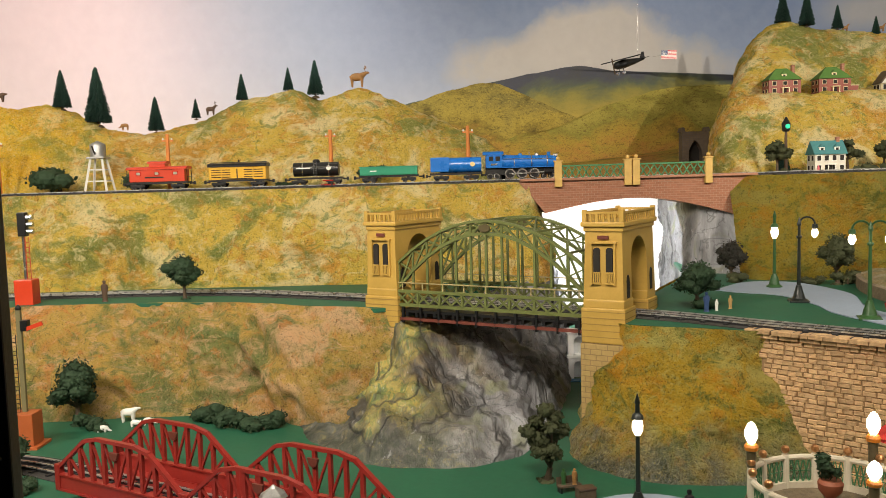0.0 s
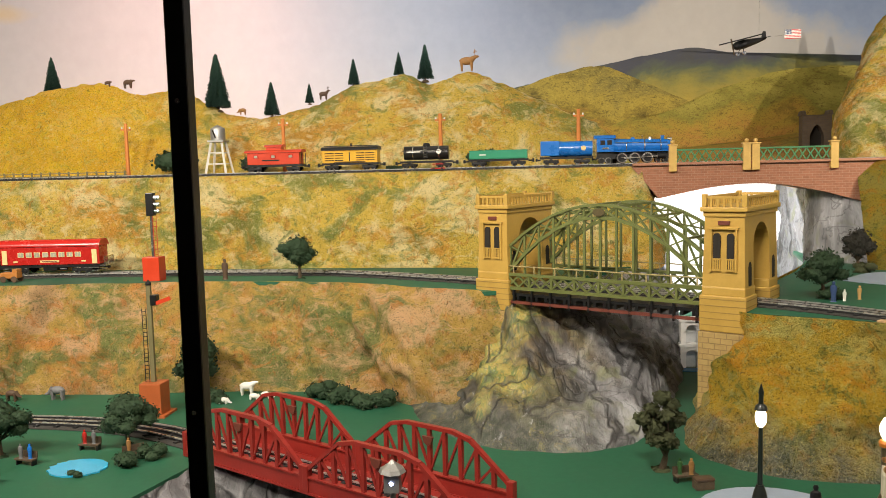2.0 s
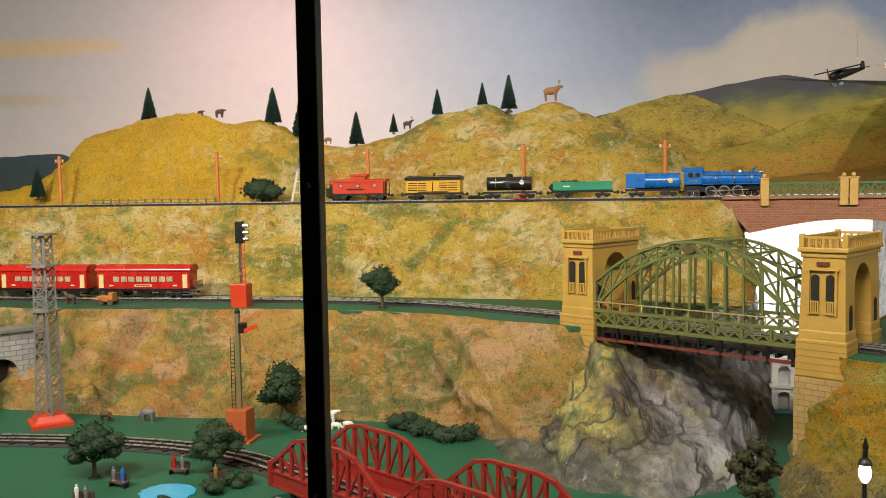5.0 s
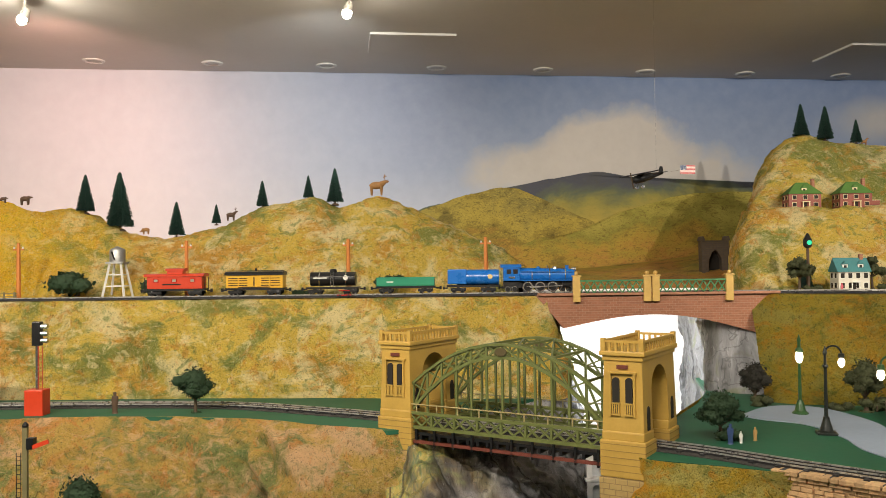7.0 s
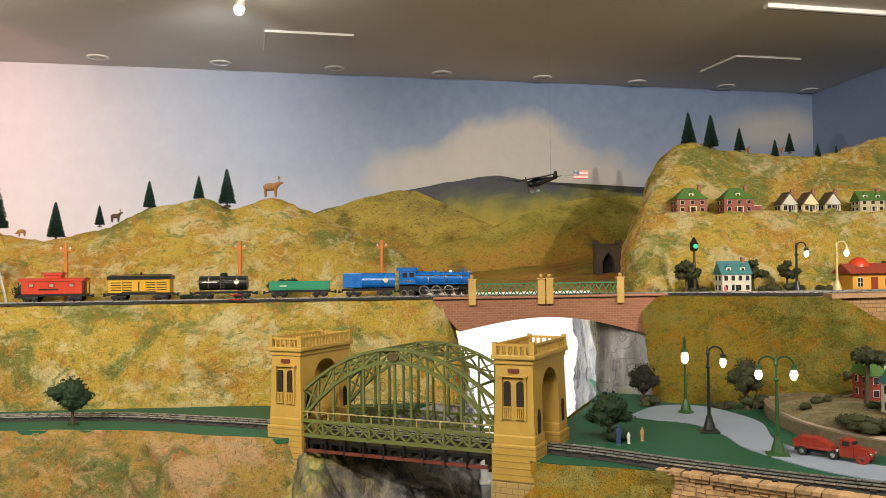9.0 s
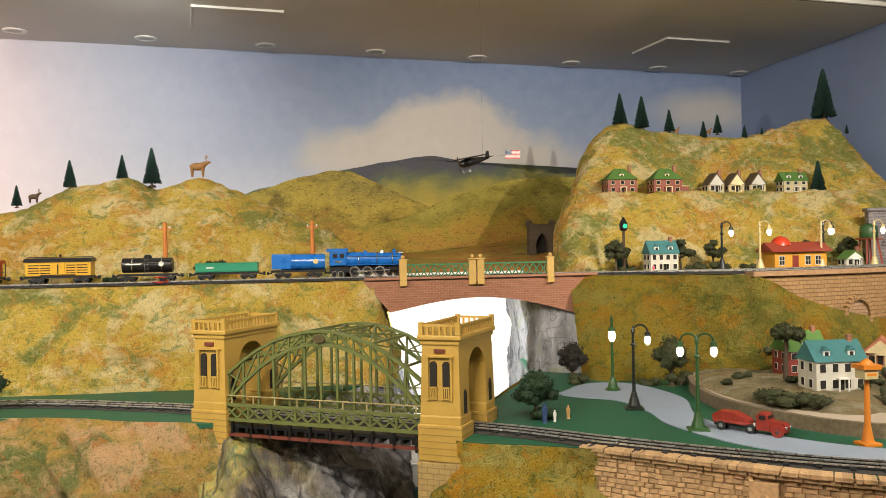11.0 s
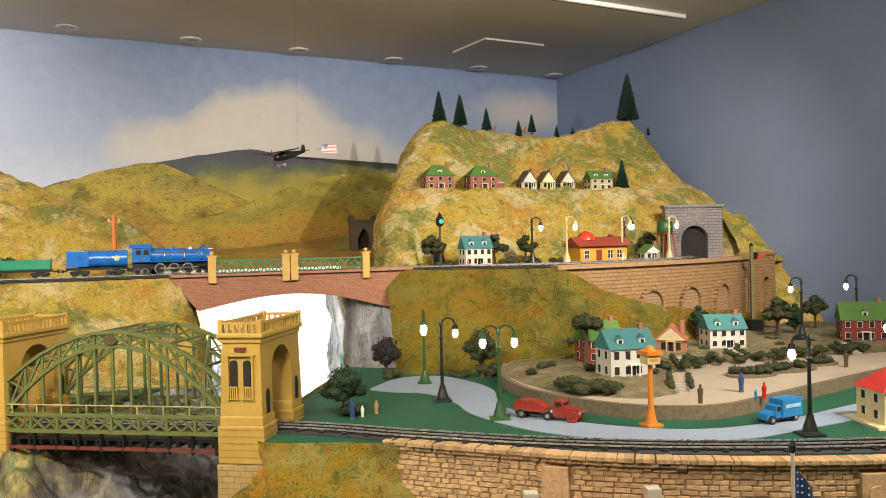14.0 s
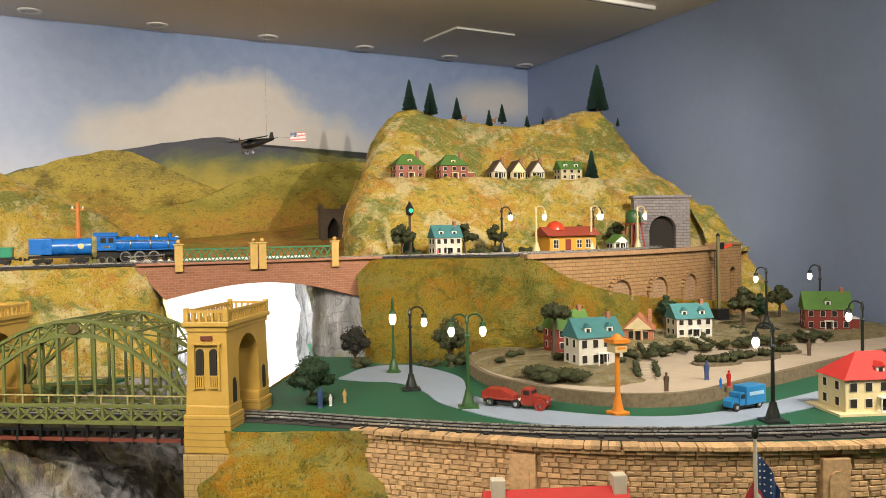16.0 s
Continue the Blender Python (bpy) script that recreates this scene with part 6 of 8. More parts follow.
beast("elk_figurine", "tan elk figurine with antlers on the hilltop", pose(-0.345, 3.58, 1.955, 0, 0, 0), 0.070, M_TAN, True, neck=0.22)
beast("deer_figurine", "brown antlered deer figurine on the slope", pose(-0.975, 3.58, 1.855), 0.042, M_BROWN, True, neck=0.3)
beast("fawn_figurine", "small tan fawn figurine grazing on the ridge", pose(-1.335, 3.56, 1.80, 0, 0, 180), 0.034, M_TAN, False, True)
beast("bear_figurine", "dark brown bear figurine on the hilltop", pose(-1.87, 3.58, 1.935), 0.046, M_BROWN, neck=0.1)
beast("bear_figurine", "small dark bear cub figurine following behind", pose(-1.96, 3.57, 1.945), 0.030, M_BROWN, neck=0.05)
beast("horse_figurine", "dark brown horse figurine grazing on the meadow", pose(-1.67, 2.33, ZL, 0, 0, 0), 0.042, M_BROWN, False, True)
beast("horse_figurine", "grey horse figurine grazing on the meadow", pose(-1.53, 2.35, ZL, 0, 0, 180), 0.052, M_GREYF, False, True)
for x, y in ((-0.91, 2.37), (-0.99, 2.325), (-0.88, 2.39)):
    beast("sheep_figurine", "small white sheep figurine lying on the grass", pose(x, y, ZL - 0.008), 0.034, M_WHITEP, False, True)
beast("goat_figurine", "grey and white goat figurine by the bush", pose(-0.95, 2.42, ZL), 0.05, M_WHITEP, neck=0.2)
beast("horse_figurine", "dark horse figurine pulling a cart", pose(-2.03, 2.68, ZM, 0, 0, 180), 0.046, M_BROWN, neck=0.35)
for x, y in ((1.90, 3.93), (2.08, 3.95), (2.395, 3.93)):
    beast("deer_figurine", "small reddish deer figurine among the pines", pose(x, y, 2.185), 0.030, M_TAN, neck=0.5)
cart = thing("toy_cart", "small orange toy cart beside the track", "cart", pose(-1.88, 2.68, ZM))
M_CART = paint("orange_cart", (0.42, 0.16, 0.03), 0.5)
part("box", B(-0.032, -0.016, 0.014, 0.030, 0.016, 0.034, bevel=0.002), M_CART, cart)
part("seat", B(0.012, -0.014, 0.034, 0.030, 0.014, 0.046, bevel=0.002), M_CART, cart)
part("shaft", rod(bmesh.new(), (-0.03, 0, 0.018), (-0.10, 0, 0.026), 0.002), M_CART, cart)
for x in (-0.020, 0.020):
    for y in (-1, 1):
        part("wheel", rod(bmesh.new(), (x, y * 0.017, 0.011), (x, y * 0.020, 0.011), 0.011, seg=12), M_BROWN, cart)

# ---- plain standing figures ----


def figure(x, y, z, h, material, label, rz=0.0):
    bm = lathe(bmesh.new(), [(0.16, 0.0), (0.15, 0.02), (0.12, 0.05), (0.13, 0.40), (0.17, 0.62), (0.15, 0.78), (0.06, 0.83), (0.075, 0.88), (0.085, 0.93), (0.06, 0.99), (0.01, 1.0)], 12)
    ob = part("toy_figure", bm, material, smooth=True)
    ob.matrix_basis = pose(x, y, z, 0, 0, rz) @ Matrix.Diagonal((h, h * 0.7, h, 1))
    return tagged(ob, label, "figurine", "toy figures")


M_NAVY = paint("navy_figure", (0.03, 0.06, 0.16), 0.5, var=0.3)
M_SKIN = paint("ochre_figure", (0.45, 0.27, 0.10), 0.5, var=0.3)
figure(-1.112, 2.70, ZM, 0.070, M_BROWN, "dark plain toy figure beside the track")
figure(0.69, 2.165, ZM, 0.052, M_NAVY, "blue plain toy figure under the tree")
figure(0.72, 2.175, ZM, 0.030, M_WHITEP, "small pale plain toy figure under the tree")
figure(0.765, 2.20, ZM, 0.036, M_SKIN, "small ochre plain toy figure on the green")
figure(1.496, 1.80, 1.2165, 0.048, M_BROWN, "dark plain toy figure on the promenade")
figure(1.687, 1.875, 1.2165, 0.053, M_NAVY, "blue plain toy figure on the promenade")
figure(1.67, 1.77, 1.2165, 0.043, M_RED, "red plain toy figure on the promenade")
figure(1.645, 1.772, 1.2165, 0.026, M_BLUE, "small blue plain toy figure on the promenade")
figure(2.25, 2.06, 1.2165, 0.053, M_BROWN, "dark plain toy figure at the steps")
figure(1.415, 3.12, ZU, 0.03, paint("pink_figure", (0.6, 0.12, 0.16), 0.5), "small pink plain toy figure by the track")

# ---- houses ----


def house(label, m, w, d, h, rise, wall, roof, style="gable", dormers=0, cols=3, rows=2, porch=True, chimney=True, trim=M_WHITEP, wing=0.0):
    """A tinplate house: walls, roof with eaves, framed windows, door and porch. Front faces -y."""
    root = thing("toy_house", label, "house", m, "toy houses")
    part("wall", B(-w, -d, -0.004, w, d, h), wall, root)
    e = 0.006
    bm = bmesh.new()
    if style == "gable":
        prism(bm, [(-d - e, h - 0.003), (0, h + rise), (d + e, h - 0.003)], -w - e, w + e, Matrix(((0, 0, 1, 0), (1, 0, 0, 0), (0, 1, 0, 0), (0, 0, 0, 1))))
    elif style == "front":
        prism(bm, [(-w - e, h - 0.003), (0, h + rise), (w + e, h - 0.003)], -d - e, d + e, Matrix(((1, 0, 0, 0), (0, 0, 1, 0), (0, 1, 0, 0), (0, 0, 0, 1))))
    else:
        v = [bm.verts.new(p) for p in ((-w - e, -d - e, h), (w + e, -d - e, h), (w + e, d + e, h), (-w - e, d + e, h), (-w * 0.35, 0, h + rise), (w * 0.35, 0, h + rise))]
        for f in ((0, 1, 5, 4), (1, 2, 5), (2, 3, 4, 5), (3, 0, 4), (3, 2, 1, 0)):
            bm.faces.new([v[i] for i in f])
    part("roof", bm, roof, root)
    if style == "front":
        bm = prism(bmesh.new(), [(-w + 0.002, h - 0.002), (0, h + rise - 0.010), (w - 0.002, h - 0.002)], -d - e - 0.001, -d - e + 0.004, Matrix(((1, 0, 0, 0), (0, 0, 1, 0), (0, 1, 0, 0), (0, 0, 0, 1))))
        part("gable", bm, trim, root)
    fh = h / rows
    for r in range(rows):
        for c in range(cols):
            x = -w + 2 * w * (c + 0.5) / cols
            if r == 0 and abs(x) < w * 0.2 and porch:
                continue
            ww, wh = min(0.008, w / cols * 0.5), fh * 0.26
            z = fh * (r + 0.54)
            for s in (-1, 1):
                wn = part("window", B(x - ww - 0.0012, s * (d + 0.0008) - 0.0008, z - wh - 0.0012, x + ww + 0.0012, s * (d + 0.0008) + 0.0008, z + wh + 0.0012), trim, root)
                part("pane", B(x - ww, s * (d + 0.0014) - 0.0008, z - wh, x + ww, s * (d + 0.0014) + 0.0008, z + wh), M_SLOT, wn)
        for s in (-1, 1):
            for y in (-d * 0.45, d * 0.45):
                z = fh * (r + 0.54)
                wn = part("window", B(s * (w + 0.0008) - 0.0008, y - 0.009, z - fh * 0.28, s * (w + 0.0008) + 0.0008, y + 0.009, z + fh * 0.28), trim, root)
                part("pane", B(s * (w + 0.0014) - 0.0008, y - 0.007, z - fh * 0.25, s * (w + 0.0014) + 0.0008, y + 0.007, z + fh * 0.25), M_SLOT, wn)
    if porch:
        part("door", B(-0.007, -d - 0.0016, 0, 0.007, -d + 0.001, fh * 0.8), M_SLOT, root, "dark front door")
        bm = bmesh.new()
        box(bm, -0.016, -d - 0.016, fh * 0.86, 0.016, -d, fh * 0.94)
        for s in (-1, 1):
            rod(bm, (s * 0.0135, -d - 0.0135, 0), (s * 0.0135, -d - 0.0135, fh * 0.87), 0.0022, seg=8)
        box(bm, -0.018, -d - 0.018, -0.003, 0.018, -d, 0.002)
        part("porch", bm, trim, root, "small white porch")
    for k in range(dormers):
        x = 0 if dormers == 1 else -w * 0.5 + w * k
        z = h + rise * 0.30
        bm = B(x - 0.010, -d * 0.80, z - 0.012, x + 0.010, -d * 0.25, z + 0.012)
        dm = part("dormer", bm, trim, root)
        bm = prism(bmesh.new(), [(x - 0.013, z + 0.010), (x, z + 0.022), (x + 0.013, z + 0.010)], -d * 0.84, -d * 0.1, Matrix(((1, 0, 0, 0), (0, 0, 1, 0), (0, 1, 0, 0), (0, 0, 0, 1))))
        part("dormer_roof", bm, roof, dm)
        part("dormer_window", B(x - 0.005, -d * 0.80 - 0.001, z - 0.006, x + 0.005, -d * 0.80 + 0.001, z + 0.007), M_SLOT, dm)
    if chimney:
        part("chimney", B(w * 0.62, -0.006, h, w * 0.62 + 0.013, 0.008, h + rise + 0.014, bevel=0.001), M_REDBRICK, root, "brick chimney")
    if wing:
        bm = B(w, -d * 0.6, 0, w + wing, d * 0.6, h * 0.5)
        part("side_porch", bm, wall, root)
        part("side_porch_roof", B(w, -d * 0.66, h * 0.5, w + wing + 0.003, d * 0.66, h * 0.55), trim, root)
    return root


M_HW = paint("white_house_enamel", (0.56, 0.54, 0.47), 0.45, var=0.12, scale=30)
M_TEAL = paint("teal_roof", (0.045, 0.175, 0.185), 0.75, var=0.2, scale=40)
M_GROOF = paint("green_roof", (0.075, 0.17, 0.03), 0.75, var=0.2, scale=40)
M_HRED = paint("dark_red_house", (0.21, 0.03, 0.02), 0.5, var=0.2, scale=40)
M_HREDB = paint("brick_red_enamel", (0.24, 0.055, 0.03), 0.5, var=0.3, scale=90)
M_HCREAM = paint("cream_house_enamel", (0.74, 0.63, 0.36), 0.45, var=0.12, scale=30)
M_STUCCO = paint("tan_stucco", (0.50, 0.42, 0.24), 0.6, var=0.2, scale=40)
M_SHINGLE = paint("brown_shingle", (0.11, 0.075, 0.045), 0.7, var=0.4, scale=60, relief=0.5)
M_TERRA = paint("terracotta_roof", (0.36, 0.13, 0.07), 0.6, var=0.25, scale=40)
M_REDTILE = paint("bright_red_roof", (0.52, 0.030, 0.025), 0.72, var=0.12, scale=30)
# upper deck
house("white house with teal roof and two dormers", pose(1.49, 3.22, ZU), 0.058, 0.036, 0.074, 0.050, M_HW, M_TEAL, "gable", 2, 4, 2)
house("small white chapel-like house beside the upper track", pose(0.24, 3.23, ZU), 0.022, 0.024, 0.042, 0.034, M_HW, M_SHINGLE, "front", 0, 1, 1)
house("small house with green roof below the tunnel", pose(2.33, 3.22, ZU), 0.040, 0.028, 0.036, 0.034, M_HW, M_GROOF, "front", 0, 2, 1)
# mountain ledge
LZ = 1.874
house("brick house with green hipped roof on the ledge", pose(1.485, 3.635, LZ), 0.068, 0.038, 0.062, 0.052, M_HREDB, M_GROOF, "hip", 1, 3, 2, trim=M_HCREAM)
house("brick house with green hipped roof and side porch", pose(1.70, 3.635, LZ), 0.068, 0.038, 0.062, 0.052, M_HREDB, M_GROOF, "hip", 1, 3, 2, trim=M_HCREAM, wing=0.04)
for x in (1.935, 2.035, 2.14):
    house("small tudor cottage with steep brown gable", pose(x, 3.63, LZ), 0.038, 0.030, 0.038, 0.054, M_STUCCO, M_SHINGLE, "front", 0, 2, 1, trim=M_HW if x != 2.035 else M_HCREAM)
house("stone-coloured house with pale green roof", pose(2.33, 3.635, LZ), 0.060, 0.034, 0.054, 0.042, M_STUCCO, M_GROOF, "gable", 2, 3, 2)
# village terrace
house("large white house with teal roof and dormers", pose(1.53, 2.19, 1.228, 0, 0, -4), 0.072, 0.048, 0.088, 0.052, M_HW, M_TEAL, "gable", 2, 4, 2)
house("white house with teal roof on the far terrace", pose(2.12, 2.48, 1.243, 0, 0, -14), 0.066, 0.046, 0.068, 0.048, M_HW, M_TEAL, "gable", 2, 4, 2)
house("dark red house with bright green roof", pose(1.60, 2.455, 1.234, 0, 0, -5), 0.062, 0.05, 0.076, 0.056, M_HRED, M_GROOF, "gable", 1, 3, 2)
house("small cottage with terracotta roof and walls", pose(1.92, 2.50, 1.235, 0, 0, -40), 0.050, 0.042, 0.048, 0.05, M_TERRA, M_TERRA, "front", 0, 2, 1, trim=M_STUCCO)
house("dark red house with green roof and chimney on the terrace", pose(2.70, 2.41, 1.238, 0, 0, -36), 0.080, 0.056, 0.080, 0.062, M_HRED, M_GROOF, "gable", 1, 4, 2, wing=0.03)
cream_house = house("cream house with bright red roof beside the road", pose(1.885, 1.53, ZM + 0.006, 0, 0, -18), 0.094, 0.060, 0.076, 0.058, M_HCREAM, M_REDTILE, "hip", 1, 5, 2, wing=0.03)
part("base_board", B(-0.12, -0.08, -0.006, 0.13, 0.08, 0.0), M_HCREAM, cream_house, "cream base board")

station = thing("toy_station", "orange-yellow station with dark red roof beside the track", "station", pose(1.97, 3.06, ZU, 0, 0, 4))
M_STN = paint("orange_station", (0.62, 0.30, 0.035), 0.45, var=0.12, scale=30)
M_STNROOF = paint("maroon_roof", (0.26, 0.045, 0.025), 0.5, var=0.2, scale=40)
part("wall", B(-0.115, -0.045, -0.003, 0.115, 0.045, 0.072), M_STN, station)
part("roof", prism(bmesh.new(), [(-0.062, 0.070), (0, 0.108), (0.062, 0.070)], -0.132, 0.132, ALONG), M_STNROOF, station)
part("cupola_roof", lathe(bmesh.new(), [(0.040, 0.095), (0.036, 0.110), (0.024, 0.124), (0.004, 0.132)], 14, (-0.05, 0.01, 0)), M_ORANGERED, station, "orange dome", smooth=True)
for x in (-0.085, 0.03, 0.075):
    wn = part("window", B(x - 0.013, -0.0465, 0.018, x + 0.013, -0.045, 0.056), M_HW, station)
    bm = bmesh.new()
    for k in (-1, 1):
        box(bm, x + k * 0.006 - 0.0045, -0.0475, 0.021, x + k * 0.006 + 0.0045, -0.0463, 0.036)
        box(bm, x + k * 0.006 - 0.0045, -0.0475, 0.038, x + k * 0.006 + 0.0045, -0.0463, 0.053)
    part("pane", bm, M_SLOT, wn)
part("door", B(-0.038, -0.0475, 0, -0.012, -0.045, 0.056), M_HRED, station, "dark red door")

# ---- street lamps ----
M_BULB = glow("lamp_bulb", (1.0, 0.90, 0.70), 9)
M_LGREEN = paint("lamp_green", (0.028, 0.085, 0.024), 0.4, var=0.2)
M_LBLACK = paint("lamp_black", (0.012, 0.016, 0.014), 0.35, var=0.3)
M_LORANGE = paint("lamp_orange", (0.60, 0.20, 0.02), 0.4, var=0.15)
M_LCREAM = paint("lamp_cream", (0.55, 0.45, 0.22), 0.4, var=0.15)


def street_lamp(label, m, h, material, arms=1, group="toy street lamps"):
    """Cast base, tapered post and gooseneck arms with pear bulbs."""
    root = thing("street_lamp", label, "street lamp", m, group)
    part("base", lathe(bmesh.new(), [(0.024, -0.001), (0.024, 0.006), (0.017, 0.010), (0.014, 0.022), (0.010, 0.034), (0.0075, 0.046)], 14), material, root, smooth=True)
    part("foot", B(-0.026, -0.026, -0.001, 0.026, 0.026, 0.0055, bevel=0.0015), material, root)
    part("post", rod(bmesh.new(), (0, 0, 0.04), (0, 0, h * 0.86), 0.0052, 0.0036, 10), material, root)
    part("collar", lathe(bmesh.new(), [(0.006, 0), (0.008, 0.004), (0.006, 0.008)], 10, (0, 0, h * 0.72)), material, root)
    part("finial", lathe(bmesh.new(), [(0.0045, 0), (0.006, 0.006), (0.001, 0.024)], 8, (0, 0, h * 0.86)), material, root)
    for s in ((1,) if arms == 1 else (-1, 1)):
        R = 0.020
        pts = [(s * (R - R * math.cos(math.pi * i / 8)), 0, h * 0.88 + R * math.sin(math.pi * i / 8)) for i in range(9)]
        arm = part("arm", tube(bmesh.new(), [(0, 0, h * 0.80)] + pts, 0.0026, 6), material, root)
        part("socket", lathe(bmesh.new(), [(0.005, -0.014), (0.009, -0.010), (0.007, 0.0)], 10, (s * 2 * R, 0, h * 0.88)), material, arm)
        part("bulb", lathe(bmesh.new(), [(0.003, -0.037), (0.007, -0.032), (0.0092, -0.025), (0.0078, -0.018), (0.005, -0.012)], 12, (s * 2 * R, 0, h * 0.88)), M_BULB, arm, "glowing pear bulb", smooth=True)
    return root


def post_lamp(label, m, h, material):
    root = thing("street_lamp", label, "street lamp", m, "toy street lamps")
    part("base", lathe(bmesh.new(), [(0.024, -0.001), (0.024, 0.006), (0.016, 0.012), (0.012, 0.030), (0.007, 0.044)], 14), material, root, smooth=True)
    part("post", rod(bmesh.new(), (0, 0, 0.03), (0, 0, h * 0.66), 0.0055, 0.004, 10), material, root)
    part("bulb", lathe(bmesh.new(), [(0.005, 0), (0.0105, 0.010), (0.0115, 0.021), (0.009, 0.031), (0.008, 0.036)], 12, (0, 0, h * 0.66)), M_BULB, root, "glowing bulb", smooth=True)
    part("cap", lathe(bmesh.new(), [(0.013, 0), (0.011, 0.008), (0.005, 0.013), (0.0045, 0.030), (0.006, 0.034), (0.001, 0.052)], 10, (0, 0, h * 0.66 + 0.034)), material, root, smooth=True)
    return root


post_lamp("green street lamp with a glowing bulb under its cap", pose(1.031, 2.57, ZM), 0.235, M_LGREEN)
street_lamp("black gooseneck street lamp with one bulb", pose(0.983, 2.281, ZM, 0, 0, -15), 0.245, M_LBLACK)
street_lamp("green street lamp with two gooseneck arms", pose(1.027, 1.985, ZM, 0, 0, -20), 0.248, M_LGREEN, 2)
street_lamp("black gooseneck street lamp beside the road", pose(1.582, 1.528, ZM, 0, 0, 165), 0.235, M_LBLACK)
street_lamp("black gooseneck lamp behind the village", pose(2.50, 2.50, 1.243, 0, 0, 160), 0.24, M_LBLACK)
street_lamp("black gooseneck lamp by the red house", pose(2.77, 2.50, 1.243, 0, 0, 160), 0.24, M_LBLACK)
street_lamp("black gooseneck lamp at the end of the promenade", pose(2.18, 1.80, ZM, 0, 0, 160), 0.235, M_LBLACK)
for i, (x, y, mt) in enumerate(((1.68, 3.08, M_LBLACK), (1.79, 2.995, M_LCREAM), (2.07, 3.03, M_LCREAM), (2.14, 3.12, M_LBLACK), (2.36, 3.11, M_LCREAM))):
    street_lamp("gooseneck lamp with a bright bulb on the upper deck", pose(x, y, ZU, 0, 0, (0, 0, 0, 0, 0)[i]), 0.195, mt)
post_lamp("black street lamp with a glowing bulb on the gorge floor", pose(0.385, 1.65, ZL), 0.245, M_LBLACK)

ol = thing("tall_lantern", "bright orange column lantern beside the road", "lantern", pose(1.318, 1.755, ZM) @ Matrix.Diagonal((0.82, 0.82, 1, 1)))
part("base", B(-0.026, -0.026, -0.001, 0.026, 0.026, 0.008, bevel=0.003), M_LORANGE, ol)
part("pedestal", lathe(bmesh.new(), [(0.018, 0.008), (0.014, 0.020), (0.011, 0.034), (0.008, 0.050)], 14), M_LORANGE, ol, smooth=True)
part("column", rod(bmesh.new(), (0, 0, 0.045), (0, 0, 0.152), 0.0085, 0.0065, 12), M_LORANGE, ol)
part("lantern_box", B(-0.021, -0.021, 0.150, 0.021, 0.021, 0.172, bevel=0.002), M_LCREAM, ol, "cream lantern box")
part("lantern_roof", prism(bmesh.new(), [(-0.027, -0.027), (0.027, -0.027), (0.027, 0.027), (-0.027, 0.027)], 0.172, 0.182), M_LORANGE, ol)
part("lantern_cap", lathe(bmesh.new(), [(0.02, 0.182), (0.012, 0.190), (0.004, 0.194)], 12), M_LORANGE, ol)
part("letter_bar", B(-0.014, -0.0222, 0.158, 0.014, -0.0208, 0.164), M_LORANGE, ol, "unreadable lettering")

# ---- signals ----
sg = thing("block_signal", "three-lamp block signal on a red base", "signal", pose(-1.36, 2.69, ZM))
part("base", B(-0.030, -0.026, -0.001, 0.030, 0.026, 0.082, bevel=0.003), M_ORANGERED, sg, "red base box")
part("post", rod(bmesh.new(), (0, 0, 0.08), (0, 0, 0.24), 0.0055, seg=10), M_NICKEL, sg)
part("lamp_head", B(-0.014, -0.010, 0.222, 0.014, 0.012, 0.300, bevel=0.003), M_BLACK, sg)
for z in (0.238, 0.261, 0.284):
    hd = part("lamp_hood", rod(bmesh.new(), (0.014, 0, z), (0.034, 0, z), 0.008, 0.0085, 12), M_NICKEL, sg, "bright lamp hood")
bm = bmesh.new()
for k in range(8):
    rod(bm, (0.008, -0.006, 0.09 + k * 0.016), (0.020, -0.006, 0.09 + k * 0.016), 0.001, seg=5)
for x in (0.008, 0.020):
    rod(bm, (x, -0.006, 0.08), (x, -0.006, 0.22), 0.0012, seg=5)
part("ladder", bm, M_ORANGERED, sg)


def semaphore(label, m, h, base_mat, arm_mat, base_h=0.095):
    s = thing("semaphore_signal", label, "signal", m)
    part("base", B(-0.032, -0.030, 0.006, 0.032, 0.030, base_h, bevel=0.003), base_mat, s)
    part("foot_plate", B(-0.046, -0.042, -0.001, 0.046, 0.042, 0.007, bevel=0.001), base_mat, s)
    part("mast", B(-0.0065, -0.005, base_h, 0.0065, 0.005, h, bevel=0.001), paint("olive_mast", (0.15, 0.13, 0.06), 0.5), s)
    part("finial", lathe(bmesh.new(), [(0.008, 0), (0.009, 0.005), (0.002, 0.014)], 8, (0, 0, h)), M_BLACK, s)
    bm = bmesh.new()
    for x in (-0.022, -0.010):
        rod(bm, (x, -0.004, base_h), (x, -0.004, h * 0.82), 0.0012, seg=5)
    k = base_h
    while k < h * 0.82:
        rod(bm, (-0.022, -0.004, k), (-0.010, -0.004, k), 0.001, seg=5)
        k += 0.012
    part("ladder", bm, M_BLACK, s)
    part("lamp_box", B(0.006, -0.010, h * 0.845, 0.026, 0.010, h * 0.925, bevel=0.002), M_BLACK, s)
    part("arm", beam(bmesh.new(), (0.022, -0.008, h * 0.862), (0.066, -0.008, h * 0.902), 0.004, 0.011), arm_mat, s, "red signal arm")


semaphore("tall semaphore signal on an orange-brown base", pose(-1.148, 2.215, ZL), 0.375, paint("orange_brown_enamel", (0.36, 0.09, 0.025), 0.4, var=0.15), M_ORANGERED)
semaphore("slim semaphore signal standing by the viaduct", pose(2.585, 2.86, 1.235), 0.355, M_BLACK, M_ORANGERED, 0.05)

